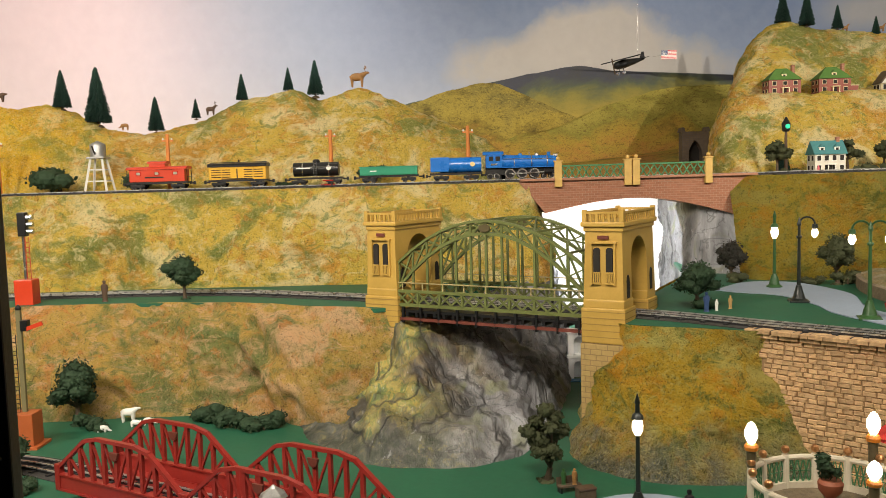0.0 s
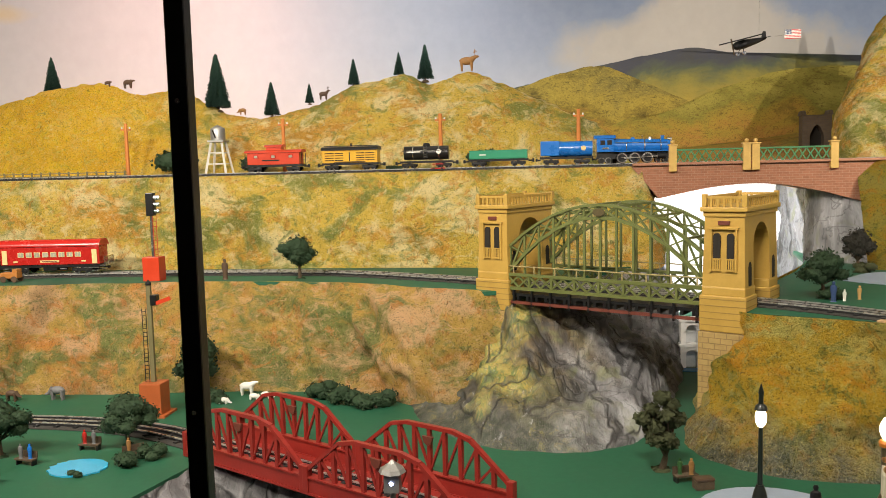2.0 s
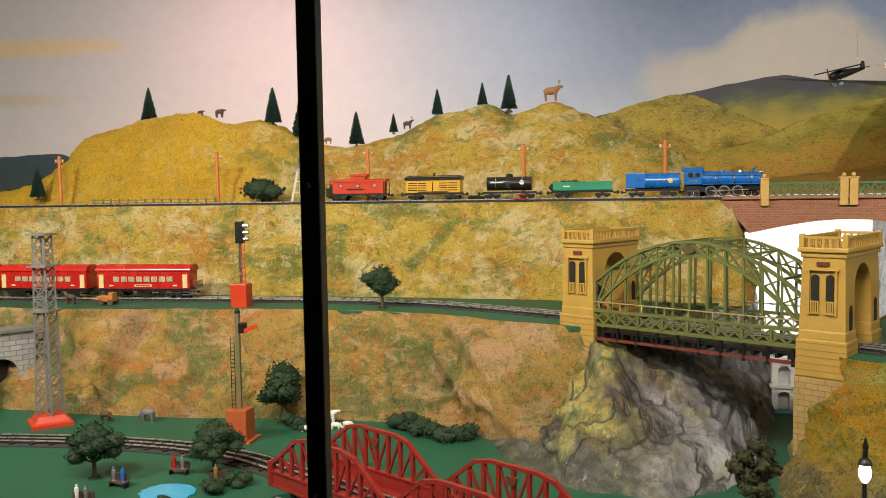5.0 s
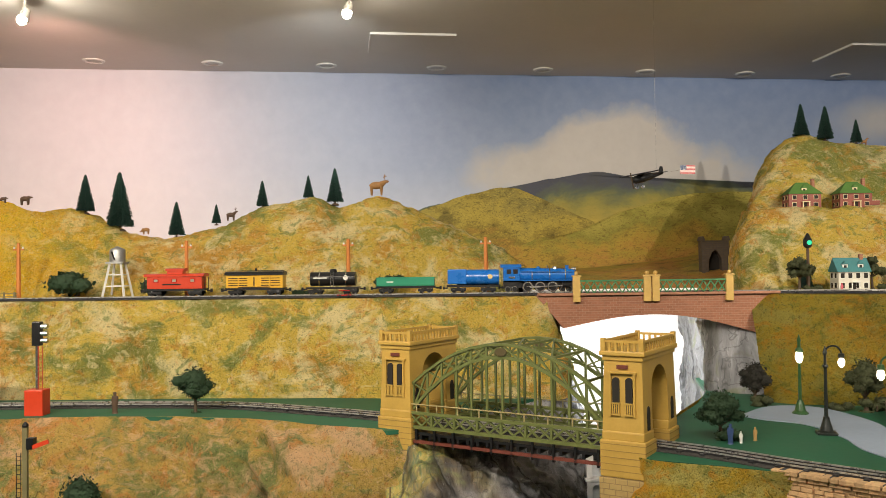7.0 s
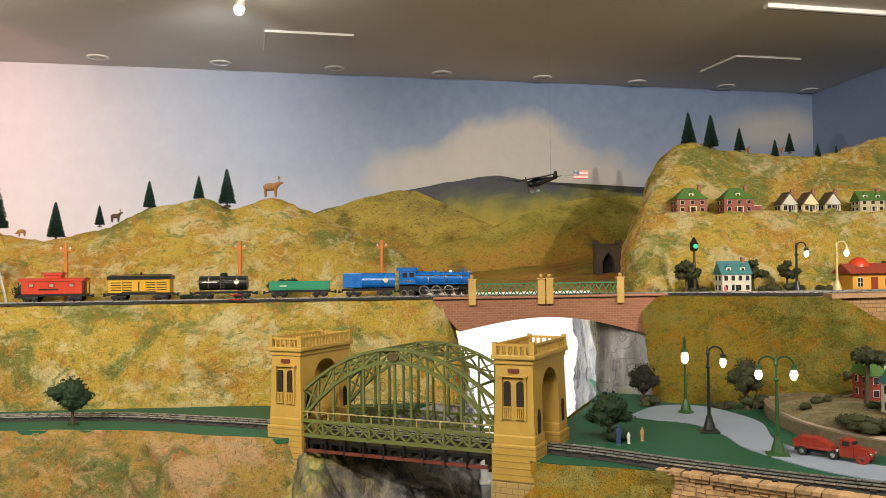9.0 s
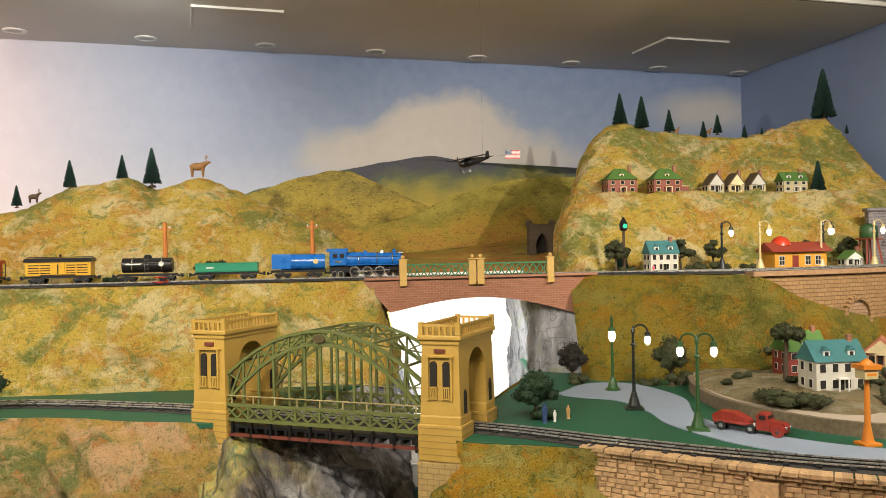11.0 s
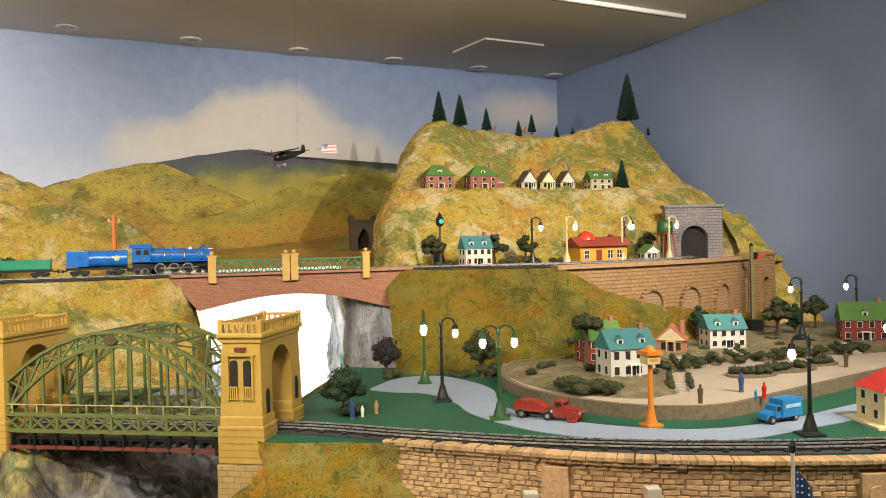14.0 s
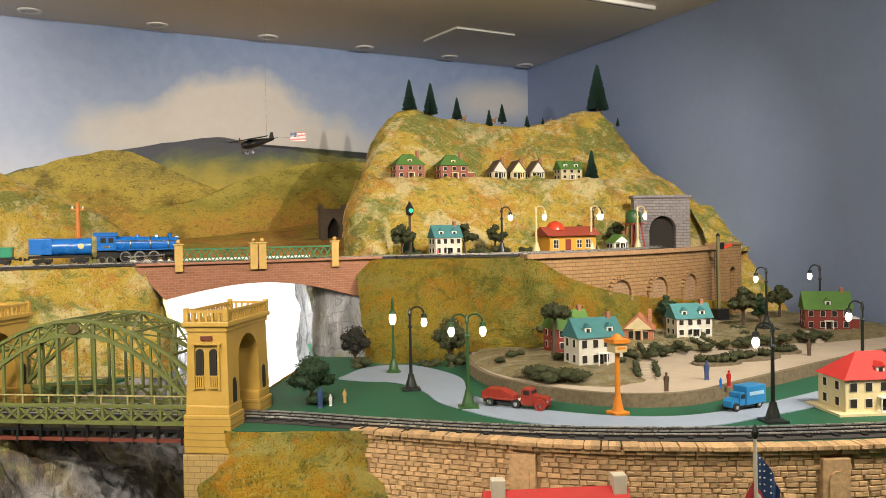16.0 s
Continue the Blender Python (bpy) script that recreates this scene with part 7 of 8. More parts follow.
ug = thing("lamp_signal", "dark post signal with a glowing green lamp", "signal", pose(1.355, 3.27, ZU))
part("post", rod(bmesh.new(), (0, 0, 0), (0, 0, 0.165), 0.007, 0.005, 10), M_BROWN, ug)
part("lamp_case", lathe(bmesh.new(), [(0.010, 0.165), (0.016, 0.172), (0.017, 0.196), (0.010, 0.208), (0.003, 0.222)], 12), M_BLACK, ug)
part("green_lens", rod(bmesh.new(), (0, -0.019, 0.185), (0, -0.012, 0.185), 0.009, seg=12), glow("green_lens_glow", (0.02, 0.55, 0.30), 0.7), ug, "glowing green lens")

# ---- arch bridge railing ----
M_POSTY = paint("ochre_post", (0.56, 0.36, 0.10), 0.5, var=0.15, scale=30)
M_LATTICE = paint("green_lattice", (0.06, 0.20, 0.085), 0.4, var=0.2, scale=30)


def railing(y, x0, x1):
    root = thing("bridge_railing", "green lattice railing panel between ochre posts", "railing", pose(0, y, ZU), "arch bridge railings")
    for x in (x0, x1):
        ps = part("post", B(x - 0.013, -0.010, -0.022, x + 0.013, 0.010, 0.068, bevel=0.002), M_POSTY, root, "ochre square post")
        part("post_cap", B(x - 0.016, -0.013, 0.068, x + 0.016, 0.013, 0.073, bevel=0.001), M_POSTY, ps)
        part("ball_finial", ball(bmesh.new(), (x, 0, 0.080), 0.0075, 10), M_POSTY, ps)
    part("top_rail", B(x0 + 0.013, -0.004, 0.050, x1 - 0.013, 0.004, 0.056), M_LATTICE, root)
    part("bottom_rail", B(x0 + 0.013, -0.004, 0.002, x1 - 0.013, 0.004, 0.009), M_LATTICE, root)
    n = 9
    for i in range(n):
        a, b = x0 + 0.013 + (x1 - x0 - 0.026) * i / n, x0 + 0.013 + (x1 - x0 - 0.026) * (i + 1) / n
        bm = bmesh.new()
        beam(bm, (a, 0, 0.009), (b, 0, 0.050), 0.004, 0.004)
        beam(bm, (a, 0, 0.050), (b, 0, 0.009), 0.004, 0.004)
        ball(bm, ((a + b) / 2, 0, 0.0295), 0.005, 6)
        part("lattice", bm, M_LATTICE, root)


railing(2.995, 0.422, 0.672)
railing(2.995, 0.702, 0.962)
tank = thing("white_deck_panel", "white painted panel lying behind the railing", "panel", pose(0.62, 3.40, ZU))
part("board", B(-0.34, -0.03, -0.004, 0.34, 0.03, 0.012), M_WHITE, tank)

# ---- stone portal at the foot of the mountain ----
M_GREYSTONE = brick_material("grey_stone", (0.12, 0.09, 0.06), (0.09, 0.065, 0.045), (0.07, 0.065, 0.065), 0.026, 0.010)
gp = thing("gothic_portal", "grey stone gothic arch portal against the mountain", "portal", pose(1.306, 4.30, 1.572, 0, 0, -4) @ Matrix.Diagonal((1.34, 1.3, 1.02, 1)))
bm = prism(bmesh.new(), [(-0.05, -0.005), (-0.024, -0.005), (-0.024, 0.090), (-0.012, 0.125), (0, 0.140), (0.012, 0.125), (0.024, 0.090), (0.024, -0.005), (0.05, -0.005), (0.05, 0.185), (-0.05, 0.185)], -0.03, 0.03, UPRIGHT)
bmesh.ops.triangulate(bm, faces=bm.faces[:])
part("arch_wall", bm, M_GREYSTONE, gp)
# thin near-black board behind the arch, its colour standing for shade inside
part("opening", B(-0.026, 0.012, 0, 0.026, 0.016, 0.14), M_SLOT, gp, "dark panel painting the opening's shade")
for x in (-0.046, 0.046):
    part("pinnacle", prism(bmesh.new(), [(x - 0.009, 0.184), (x + 0.009, 0.184), (x + 0.004, 0.206), (x - 0.004, 0.206)], -0.034, 0.034, UPRIGHT), M_GREYSTONE, gp)

# ---- tunnel mouth of the mountain ----
M_TUNNEL = brick_material("tunnel_block", (0.27, 0.25, 0.25), (0.20, 0.18, 0.19), (0.07, 0.06, 0.065), 0.034, 0.014, 0.9)
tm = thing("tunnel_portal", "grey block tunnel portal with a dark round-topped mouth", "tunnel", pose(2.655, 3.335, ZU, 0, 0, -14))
pts = [(0.066 * math.cos(math.pi * i / 14), 0.085 + 0.066 * math.sin(math.pi * i / 14)) for i in range(15)]
bm = prism(bmesh.new(), [(0.066, -0.005)] + pts + [(-0.066, -0.005), (-0.14, -0.005), (-0.14, 0.235), (0.14, 0.235), (0.14, -0.005)], -0.02, 0.02, UPRIGHT)
bmesh.ops.triangulate(bm, faces=bm.faces[:])
part("arch_wall", bm, M_TUNNEL, tm)
part("coping", B(-0.148, -0.028, 0.235, 0.148, 0.028, 0.250, bevel=0.003), M_TUNNEL, tm)
bm = bmesh.new()
for i in range(15):
    a = math.pi * (i + 0.5) / 15
    m = Matrix.Translation((0.076 * math.cos(a), -0.022, 0.085 + 0.076 * math.sin(a))) @ Matrix.Rotation(-a + math.pi / 2, 4, "Y")
    box(bm, -0.0065, -0.004, -0.010, 0.0065, 0.004, 0.010, m)
part("arch_ring", bm, M_TUNNEL, tm, "ring of arch stones")
# near-black panel closes the arch; the tunnel's darkness is its colour
part("opening", B(-0.070, 0.006, -0.002, 0.070, 0.012, 0.155), M_SLOT, tm, "dark panel painting the mouth's shade")
part("tunnel_lining", B(-0.10, 0.20, -0.002, 0.10, 0.21, 0.20), M_SLOT, tm, "dark panel for the tunnel's inner shade")
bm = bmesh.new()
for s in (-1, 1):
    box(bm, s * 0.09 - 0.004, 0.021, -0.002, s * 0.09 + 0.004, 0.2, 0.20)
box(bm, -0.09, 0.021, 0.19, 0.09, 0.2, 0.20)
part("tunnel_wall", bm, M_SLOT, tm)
tank2 = thing("water_tank", "green water tank on red trestle legs", "water tank", pose(2.395, 3.19, ZU))
part("tank", lathe(bmesh.new(), [(0.034, 0.118), (0.036, 0.122), (0.034, 0.165), (0.030, 0.170), (0.004, 0.178)], 16), M_LGREEN, tank2, smooth=True)
for x in (-1, 1):
    for y in (-1, 1):
        part("leg", beam(bmesh.new(), (x * 0.036, y * 0.036, -0.002), (x * 0.022, y * 0.022, 0.118), 0.007, 0.007), M_STNROOF, tank2)
part("platform", B(-0.036, -0.036, 0.112, 0.036, 0.036, 0.119), M_STNROOF, tank2)

# ---- viaduct with blind arches ----
viaduct = thing("stone_viaduct", "tan stone viaduct wall with blind arches below the upper track", "viaduct")
vline = plan_line([(1.53, 2.605), (1.9, 2.665), (2.3, 2.79), (2.72, 3.0)], 30)
part("wall", strip(bmesh.new(), offset_line(vline, 0.02), vline, ZM, ZU - 0.004), M_TANSTONE, viaduct)
part("coping", strip(bmesh.new(), offset_line(vline, 0.03), offset_line(vline, -0.012), ZU - 0.003, ZU + 0.012), paint("tan_coping", (0.34, 0.20, 0.10), 0.8, var=0.3, scale=50, relief=0.4), viaduct)
M_NICHE = brick_material("niche_stone", (0.36, 0.23, 0.13), (0.28, 0.17, 0.09), (0.12, 0.075, 0.04), 0.030, 0.012, 0.9)
total = sum((b - a).length for a, b in zip(vline, vline[1:]))
for i, s in enumerate((0.175, 0.35, 0.535, 0.73)):
    p, t = along(vline, total * s)
    m = Matrix.Translation((p.x, p.y, 0)) @ Matrix.Rotation(math.atan2(t.y, t.x), 4, "Z")
    zc, R = 1.385 - (0.02 if i == 0 else 0), 0.055
    ring = [(R * math.cos(math.pi * k / 12), zc + R * math.sin(math.pi * k / 12)) for k in range(13)]
    part("niche", prism(bmesh.new(), ring + [(-R, zc - 0.09), (R, zc - 0.09)], -0.004, 0.0015, m @ Matrix.Translation((0, 0.0, 0)) @ UPRIGHT), M_NICHE, viaduct, "recessed arch panel")
    for k in range(13):
        a = math.pi * (k + 0.5) / 13
        m2 = m @ Matrix.Translation(((R + 0.008) * math.cos(a), 0, zc + (R + 0.008) * math.sin(a))) @ Matrix.Rotation(-a + math.pi / 2, 4, "Y")
        part("arch_stone", box(bmesh.new(), -0.0065, -0.012, -0.009, 0.0065, 0.002, 0.009, m2), M_TANSTONE, viaduct)
    for s2 in (-1, 1):
        for k in range(6):
            part("jamb_stone", box(bmesh.new(), s2 * (R + 0.008) - 0.009, -0.010, zc - 0.012 - k * 0.014, s2 * (R + 0.008) + 0.009, 0.002, zc - 0.001 - k * 0.014, m), M_TANSTONE, viaduct)
pier = thing("stone_gateway", "tan stone gateway pier with a dark arched opening", "gateway", pose(2.775, 3.04, ZM, 0, 0, 22))
pts = [(0.030 * math.cos(math.pi * i / 10), 0.235 + 0.030 * math.sin(math.pi * i / 10)) for i in range(11)]
bm = prism(bmesh.new(), [(0.030, -0.005)] + pts + [(-0.030, -0.005), (-0.085, -0.005), (-0.085, 0.36), (0.085, 0.36), (0.085, -0.005)], -0.04, 0.04, UPRIGHT)
bmesh.ops.triangulate(bm, faces=bm.faces[:])
part("arch_wall", bm, M_TANSTONE, pier)
# gateway is closed by a near-black board in place of a shaded passage
part("opening", B(-0.032, 0.02, 0, 0.032, 0.026, 0.27), M_SLOT, pier, "dark panel painting the opening's shade")
part("coping", B(-0.092, -0.046, 0.36, 0.092, 0.046, 0.374, bevel=0.003), M_TANSTONE, pier)

# ---- village: road, raised promenade, terraces ----
inner = plan_line([(0.846, 2.555), (0.98, 2.70), (1.10, 2.70), (1.16, 2.60), (1.179, 2.379), (1.10, 2.12), (1.16, 1.90), (1.339, 1.70), (1.561, 1.655), (1.898, 1.723), (2.3, 1.82), (2.9, 1.9)], 90)
outer = plan_line([(0.84, 2.545), (0.887, 2.48), (0.979, 2.40), (1.0, 2.22), (0.985, 2.06), (1.047, 1.823), (1.179, 1.667), (1.399, 1.559), (1.608, 1.570), (1.888, 1.61), (2.3, 1.66), (2.9, 1.7)], 90)
tagged(part("road", strip(bmesh.new(), inner, outer, ZM + 0.0005, ZM + 0.003), M_PATH), kind="structure")
rim = plan_line([(1.33, 2.66), (1.255, 2.50), (1.212, 2.34), (1.20, 2.18), (1.232, 2.03), (1.307, 1.875), (1.411, 1.787), (1.553, 1.752), (1.80, 1.822), (2.03, 1.89), (2.35, 1.98), (2.9, 2.1)], 90)
bm = strip(bmesh.new(), offset_line(rim, 0.016), rim, ZM, 1.219)
tagged(part("kerb_wall", bm, M_BROWNRIM), kind="structure")
plz = offset_line(rim, 0.014)
outline = [(p.x, p.y) for p in plz] + [(3.05, 2.4), (3.05, 2.9), (2.4, 2.9), (1.5, 2.75)]
sheet("promenade", outline, 1.216, M_PLAZA, 0.028)
M_BANK = hill_material("terrace_grass", ((0.46, 0.38, 0.20), (0.25, 0.24, 0.12), (0.46, 0.31, 0.14), (0.60, 0.53, 0.36), (0.10, 0.085, 0.04)), 8.0)
loft("terrace_bank", [
    [(1.30, 2.62, 1.215), (1.245, 2.42, 1.215), (1.235, 2.20, 1.215), (1.30, 2.02, 1.215), (1.40, 1.92, 1.215), (1.52, 1.93, 1.215), (1.62, 2.05, 1.215), (1.72, 2.22, 1.215), (1.90, 2.32, 1.215), (2.10, 2.30, 1.215), (2.33, 2.30, 1.215), (2.60, 2.25, 1.215), (2.95, 2.25, 1.215)],
    [(1.36, 2.62, 1.228), (1.30, 2.42, 1.230), (1.295, 2.22, 1.232), (1.35, 2.08, 1.232), (1.43, 2.0, 1.232), (1.52, 2.01, 1.232), (1.62, 2.12, 1.235), (1.73, 2.28, 1.238), (1.90, 2.38, 1.240), (2.10, 2.36, 1.242), (2.33, 2.36, 1.242), (2.60, 2.31, 1.242), (2.95, 2.31, 1.242)],
    [(1.45, 2.70, 1.228), (1.45, 2.50, 1.230), (1.48, 2.40, 1.233), (1.52, 2.32, 1.233), (1.56, 2.3, 1.233), (1.62, 2.32, 1.234), (1.70, 2.40, 1.236), (1.80, 2.50, 1.238), (1.95, 2.60, 1.241), (2.15, 2.62, 1.243), (2.38, 2.64, 1.243), (2.65, 2.62, 1.243), (2.98, 2.6, 1.243)],
    [(1.5, 2.75, 1.225), (1.55, 2.70, 1.228), (1.6, 2.68, 1.23), (1.65, 2.66, 1.23), (1.7, 2.66, 1.232), (1.8, 2.70, 1.233), (1.9, 2.75, 1.235), (2.0, 2.80, 1.238), (2.15, 2.86, 1.24), (2.35, 2.92, 1.242), (2.55, 2.98, 1.243), (2.8, 3.0, 1.243), (3.05, 3.0, 1.243)],
], 150, 34, 0.005, M_BANK, 14.0, pin=False)
# paths of steps up the banks
M_STEP = paint("pale_step", (0.42, 0.36, 0.28), 0.8, var=0.2, scale=60, relief=0.3)


def garden_steps(x, y, rz):
    s = thing("garden_steps", "pale stone garden steps up the grassy bank", "steps", pose(x, y, 1.2165, 0, 0, rz), "garden steps")
    for k in range(6):
        part("step", B(-0.018, k * 0.014, 0, 0.018, k * 0.014 + 0.016, 0.006 + k * 0.0052), M_STEP, s)
    for e in (-1, 1):
        rr = random.Random(int(x * 100) + e)
        bm = bmesh.new()
        for k in range(6):
            leaf_ball(bm, (e * 0.026, k * 0.015, 0.014 + k * 0.004), 0.011, 26, rr, 0.004)
        part("hedge", bm, M_LEAF2, s, "clipped dark hedge")


for x, y, rz in ((1.555, 1.955, -30), (1.80, 2.255, -20), (2.07, 2.285, 10), (2.50, 2.25, -10)):
    garden_steps(x, y, rz)
for i in range(22):
    a = -0.35 + 0.17 * i
    x, y = (1.42 - 0.14 * math.cos(a), 2.06 - 0.12 * math.sin(a) + 0.02 * i * 0.3) if i < 10 else (1.60 + 0.085 * (i - 10), 2.17 + 0.10 * min(1, (i - 10) / 3))
    shrub("dark hedge shrub along the terrace bank", pose(x, y, 1.222, 0, 0, 40 * i), rng.uniform(0.045, 0.075), M_LEAF2, 300 + i, 0.55, 4)
for i in range(18):
    x = 1.30 + 0.092 * i
    y = 2.30 + 0.25 * math.sin(i * 1.7) * 0.4 + max(0, (x - 1.6)) * 0.16
    shrub("low dark garden shrub on the terrace", pose(x, min(y, 2.55) + 0.02, 1.228), rng.uniform(0.035, 0.06), M_LEAF2, 200 + i, 0.6, 3)


def island(x, y, rx, ry, seed):
    isl = thing("flower_bed", "oval bed of low dark shrubs in the promenade", "flower bed", pose(x, y, 1.216))
    part("bed_edge", prism(bmesh.new(), [(rx * math.cos(2 * math.pi * i / 28), ry * math.sin(2 * math.pi * i / 28)) for i in range(28)], -0.001, 0.006), M_BROWNRIM, isl)
    rr = random.Random(seed)
    bm = bmesh.new()
    for k in range(9):
        leaf_ball(bm, (rx * rr.uniform(-0.7, 0.7), ry * rr.uniform(-0.55, 0.55), 0.016), rr.uniform(0.012, 0.020), 60, rr, 0.0045)
    part("planting", bm, M_LEAF2, isl)


island(1.90, 2.08, 0.085, 0.055, 1)
island(2.06, 2.10, 0.10, 0.055, 2)
island(2.23, 2.14, 0.06, 0.04, 3)

# ---- vehicles ----
M_TRUCKRED = paint("faded_red_toy", (0.30, 0.032, 0.018), 0.4, var=0.3, scale=60)
M_TYRE = paint("rubber", (0.015, 0.015, 0.015), 0.7, var=0.3)


def tyres(root, xs, half, r):
    for x in xs:
        for s in (-1, 1):
            wh = part("wheel", rod(bmesh.new(), (x, s * half, r), (x, s * (half - 0.008), r), r, seg=14), M_TYRE, root)
            part("hubcap", rod(bmesh.new(), (x, s * (half + 0.001), r), (x, s * half, r), r * 0.5, seg=10), M_NICKEL, wh)


tk = thing("toy_truck", "red die-cast truck cab with flatbed trailer on the road", "truck", pose(1.135, 1.925, ZM + 0.003, 0, 0, -52) @ Matrix.Scale(0.86, 4))
part("hood", prism(bmesh.new(), [(0.052, 0.012), (0.098, 0.012), (0.102, 0.028), (0.094, 0.037), (0.052, 0.040)], -0.016, 0.016, UPRIGHT), M_TRUCKRED, tk)
part("cab", prism(bmesh.new(), [(0.020, 0.012), (0.056, 0.012), (0.056, 0.042), (0.048, 0.058), (0.026, 0.060), (0.020, 0.050)], -0.020, 0.020, UPRIGHT), M_TRUCKRED, tk)
for s in (-1, 1):
    part("side_window", B(0.028, s * 0.0205 - 0.0006, 0.042, 0.046, s * 0.0205 + 0.0006, 0.054), M_SLOT, tk)
    part("fender", rod(bmesh.new(), (0.080, s * 0.014, 0.016), (0.080, s * 0.025, 0.016), 0.017, seg=14), M_TRUCKRED, tk)
    part("headlight", ball(bmesh.new(), (0.100, s * 0.014, 0.026), 0.0045, 8), M_NICKEL, tk)
part("windscreen", B(0.0475, -0.016, 0.043, 0.0545, 0.016, 0.053), M_SLOT, tk)
part("chassis", B(-0.105, -0.012, 0.010, 0.098, 0.012, 0.016), M_BLACK, tk)
part("trailer_bed", B(-0.105, -0.022, 0.020, 0.005, 0.022, 0.028, bevel=0.003), M_TRUCKRED, tk)
bm = prism(bmesh.new(), [(-0.105, 0.027), (-0.108, 0.040), (-0.090, 0.052), (-0.045, 0.052), (-0.010, 0.038), (0.0, 0.027)], -0.020, 0.020, UPRIGHT)
part("rear_body", bm, M_TRUCKRED, tk)
part("tank_roll", rod(bmesh.new(), (-0.03, 0, 0.018), (0.012, 0, 0.018), 0.009, seg=12), M_WHITEP, tk)
tyres(tk, (0.080, 0.004, -0.080), 0.024, 0.013)

vn = thing("toy_van", "bright blue box van on the village road", "van", pose(1.61, 1.655, ZM + 0.003, 0, 0, 188) @ Matrix.Scale(0.86, 4))
M_VAN = paint("bright_blue_toy", (0.02, 0.20, 0.46), 0.35, var=0.15, scale=30)
part("box", B(-0.070, -0.024, 0.014, 0.012, 0.024, 0.066, bevel=0.003), M_VAN, vn)
part("cab", B(0.012, -0.020, 0.014, 0.034, 0.020, 0.050, bevel=0.004), M_VAN, vn)
part("hood", prism(bmesh.new(), [(0.034, 0.012), (0.064, 0.012), (0.064, 0.028), (0.054, 0.036), (0.034, 0.036)], -0.015, 0.015, UPRIGHT), M_VAN, vn)
part("chassis", B(-0.068, -0.014, 0.008, 0.062, 0.014, 0.014), M_BLACK, vn)
for s in (-1, 1):
    part("letter_bar", B(-0.060, s * 0.0245 - 0.0006, 0.040, 0.0, s * 0.0245 + 0.0006, 0.050), paint("pale_blue_lettering", (0.35, 0.55, 0.7), 0.5), vn, "unreadable pale lettering")
    part("side_window", B(0.016, s * 0.0205 - 0.0006, 0.034, 0.030, s * 0.0205 + 0.0006, 0.046), M_SLOT, vn)
tyres(vn, (0.048, -0.045), 0.021, 0.012)

car = thing("red_pump_trolley", "tiny red hand trolley in front of the tank car", "trolley", pose(-0.42, 3.10, ZU))
part("bed", B(-0.026, -0.010, 0.008, 0.026, 0.010, 0.012), M_RED, car)
part("handle", tube(bmesh.new(), [(-0.02, 0, 0.026), (0.02, 0, 0.026)], 0.002), M_RED, car)
part("stand", rod(bmesh.new(), (0, 0, 0.012), (0, 0, 0.026), 0.002), M_BLACK, car)
for x in (-0.016, 0.016):
    for s in (-1, 1):
        part("wheel", rod(bmesh.new(), (x, s * 0.009, 0.006), (x, s * 0.011, 0.006), 0.006, seg=10), M_BLACK, car)

# ---- aeroplane with banner, hung from the ceiling ----
ap = thing("model_aeroplane", "black high-wing model aeroplane hung on wires", "aeroplane", pose(0.742, 3.285, 1.985, 0, -14, 22) @ Matrix.Scale(0.865, 4))
bm = bmesh.new()
for (xa, ra), (xb, rb) in zip(((-0.075, 0.010), (-0.06, 0.018), (-0.02, 0.020), (0.03, 0.014)), ((-0.06, 0.018), (-0.02, 0.020), (0.03, 0.014), (0.09, 0.005))):
    rod(bm, (xa, 0, 0), (xb, 0, 0), ra, rb, 12)
part("fuselage", bm, M_BLACK, ap, smooth=True)
part("wing", B(-0.055, -0.13, 0.020, -0.018, 0.13, 0.025, bevel=0.002), M_BLACK, ap)
part("tailplane", B(0.070, -0.04, 0.002, 0.090, 0.04, 0.005), M_BLACK, ap)
part("fin", prism(bmesh.new(), [(0.066, 0.0), (0.094, 0.0), (0.096, 0.030), (0.084, 0.032)], -0.002, 0.002, UPRIGHT), M_BLACK, ap)
part("propeller", B(-0.080, -0.003, -0.036, -0.077, 0.003, 0.036), M_BARK, ap)
for s in (-1, 1):
    part("wheel", rod(bmesh.new(), (-0.045, s * 0.020, -0.036), (-0.045, s * 0.026, -0.036), 0.008, seg=12), M_NICKEL, ap, "pale metal wheel")
    part("strut", rod(bmesh.new(), (-0.035, s * 0.010, -0.008), (-0.045, s * 0.020, -0.036), 0.0015, seg=6), M_BLACK, ap)
wire = thing("hanging_wire", "thin bright suspension wire", "wire")
part("strand", rod(bmesh.new(), (0.785, 3.302, 1.996), (0.785, 3.302, ZC), 0.00045, seg=5), M_NICKEL, wire)


def stripes_flag(root, x0, x1, z0, z1, y, wave=0.0):
    """A striped flag with a blue canton and pale stars, as pieces of thin cloth."""
    n = 13
    h = (z1 - z0) / n
    cut = x0 + (x1 - x0) * 0.42
    for k in range(n):
        a = z1 - (k + 1) * h
        left = cut if k < 7 else x0
        part("stripe", B(left, y - 0.0006, a, x1, y + 0.0006, a + h), M_FLAGRED if k % 2 == 0 else M_WHITEP, root)
    part("canton", B(x0, y - 0.0007, z1 - 7 * h, cut, y + 0.0007, z1), M_NAVY, root)
    bm = bmesh.new()
    for r in range(4):
        for c in range(5):
            sx, sz = x0 + (cut - x0) * (c + 0.5) / 5, z1 - 7 * h * (r + 0.5) / 4
            q = h * 0.42
            box(bm, sx - q, y - 0.0011, sz - q, sx + q, y + 0.0011, sz + q)
    part("stars", bm, M_WHITEP, root)


M_FLAGRED = paint("flag_red", (0.48, 0.04, 0.05), 0.8, var=0.1)
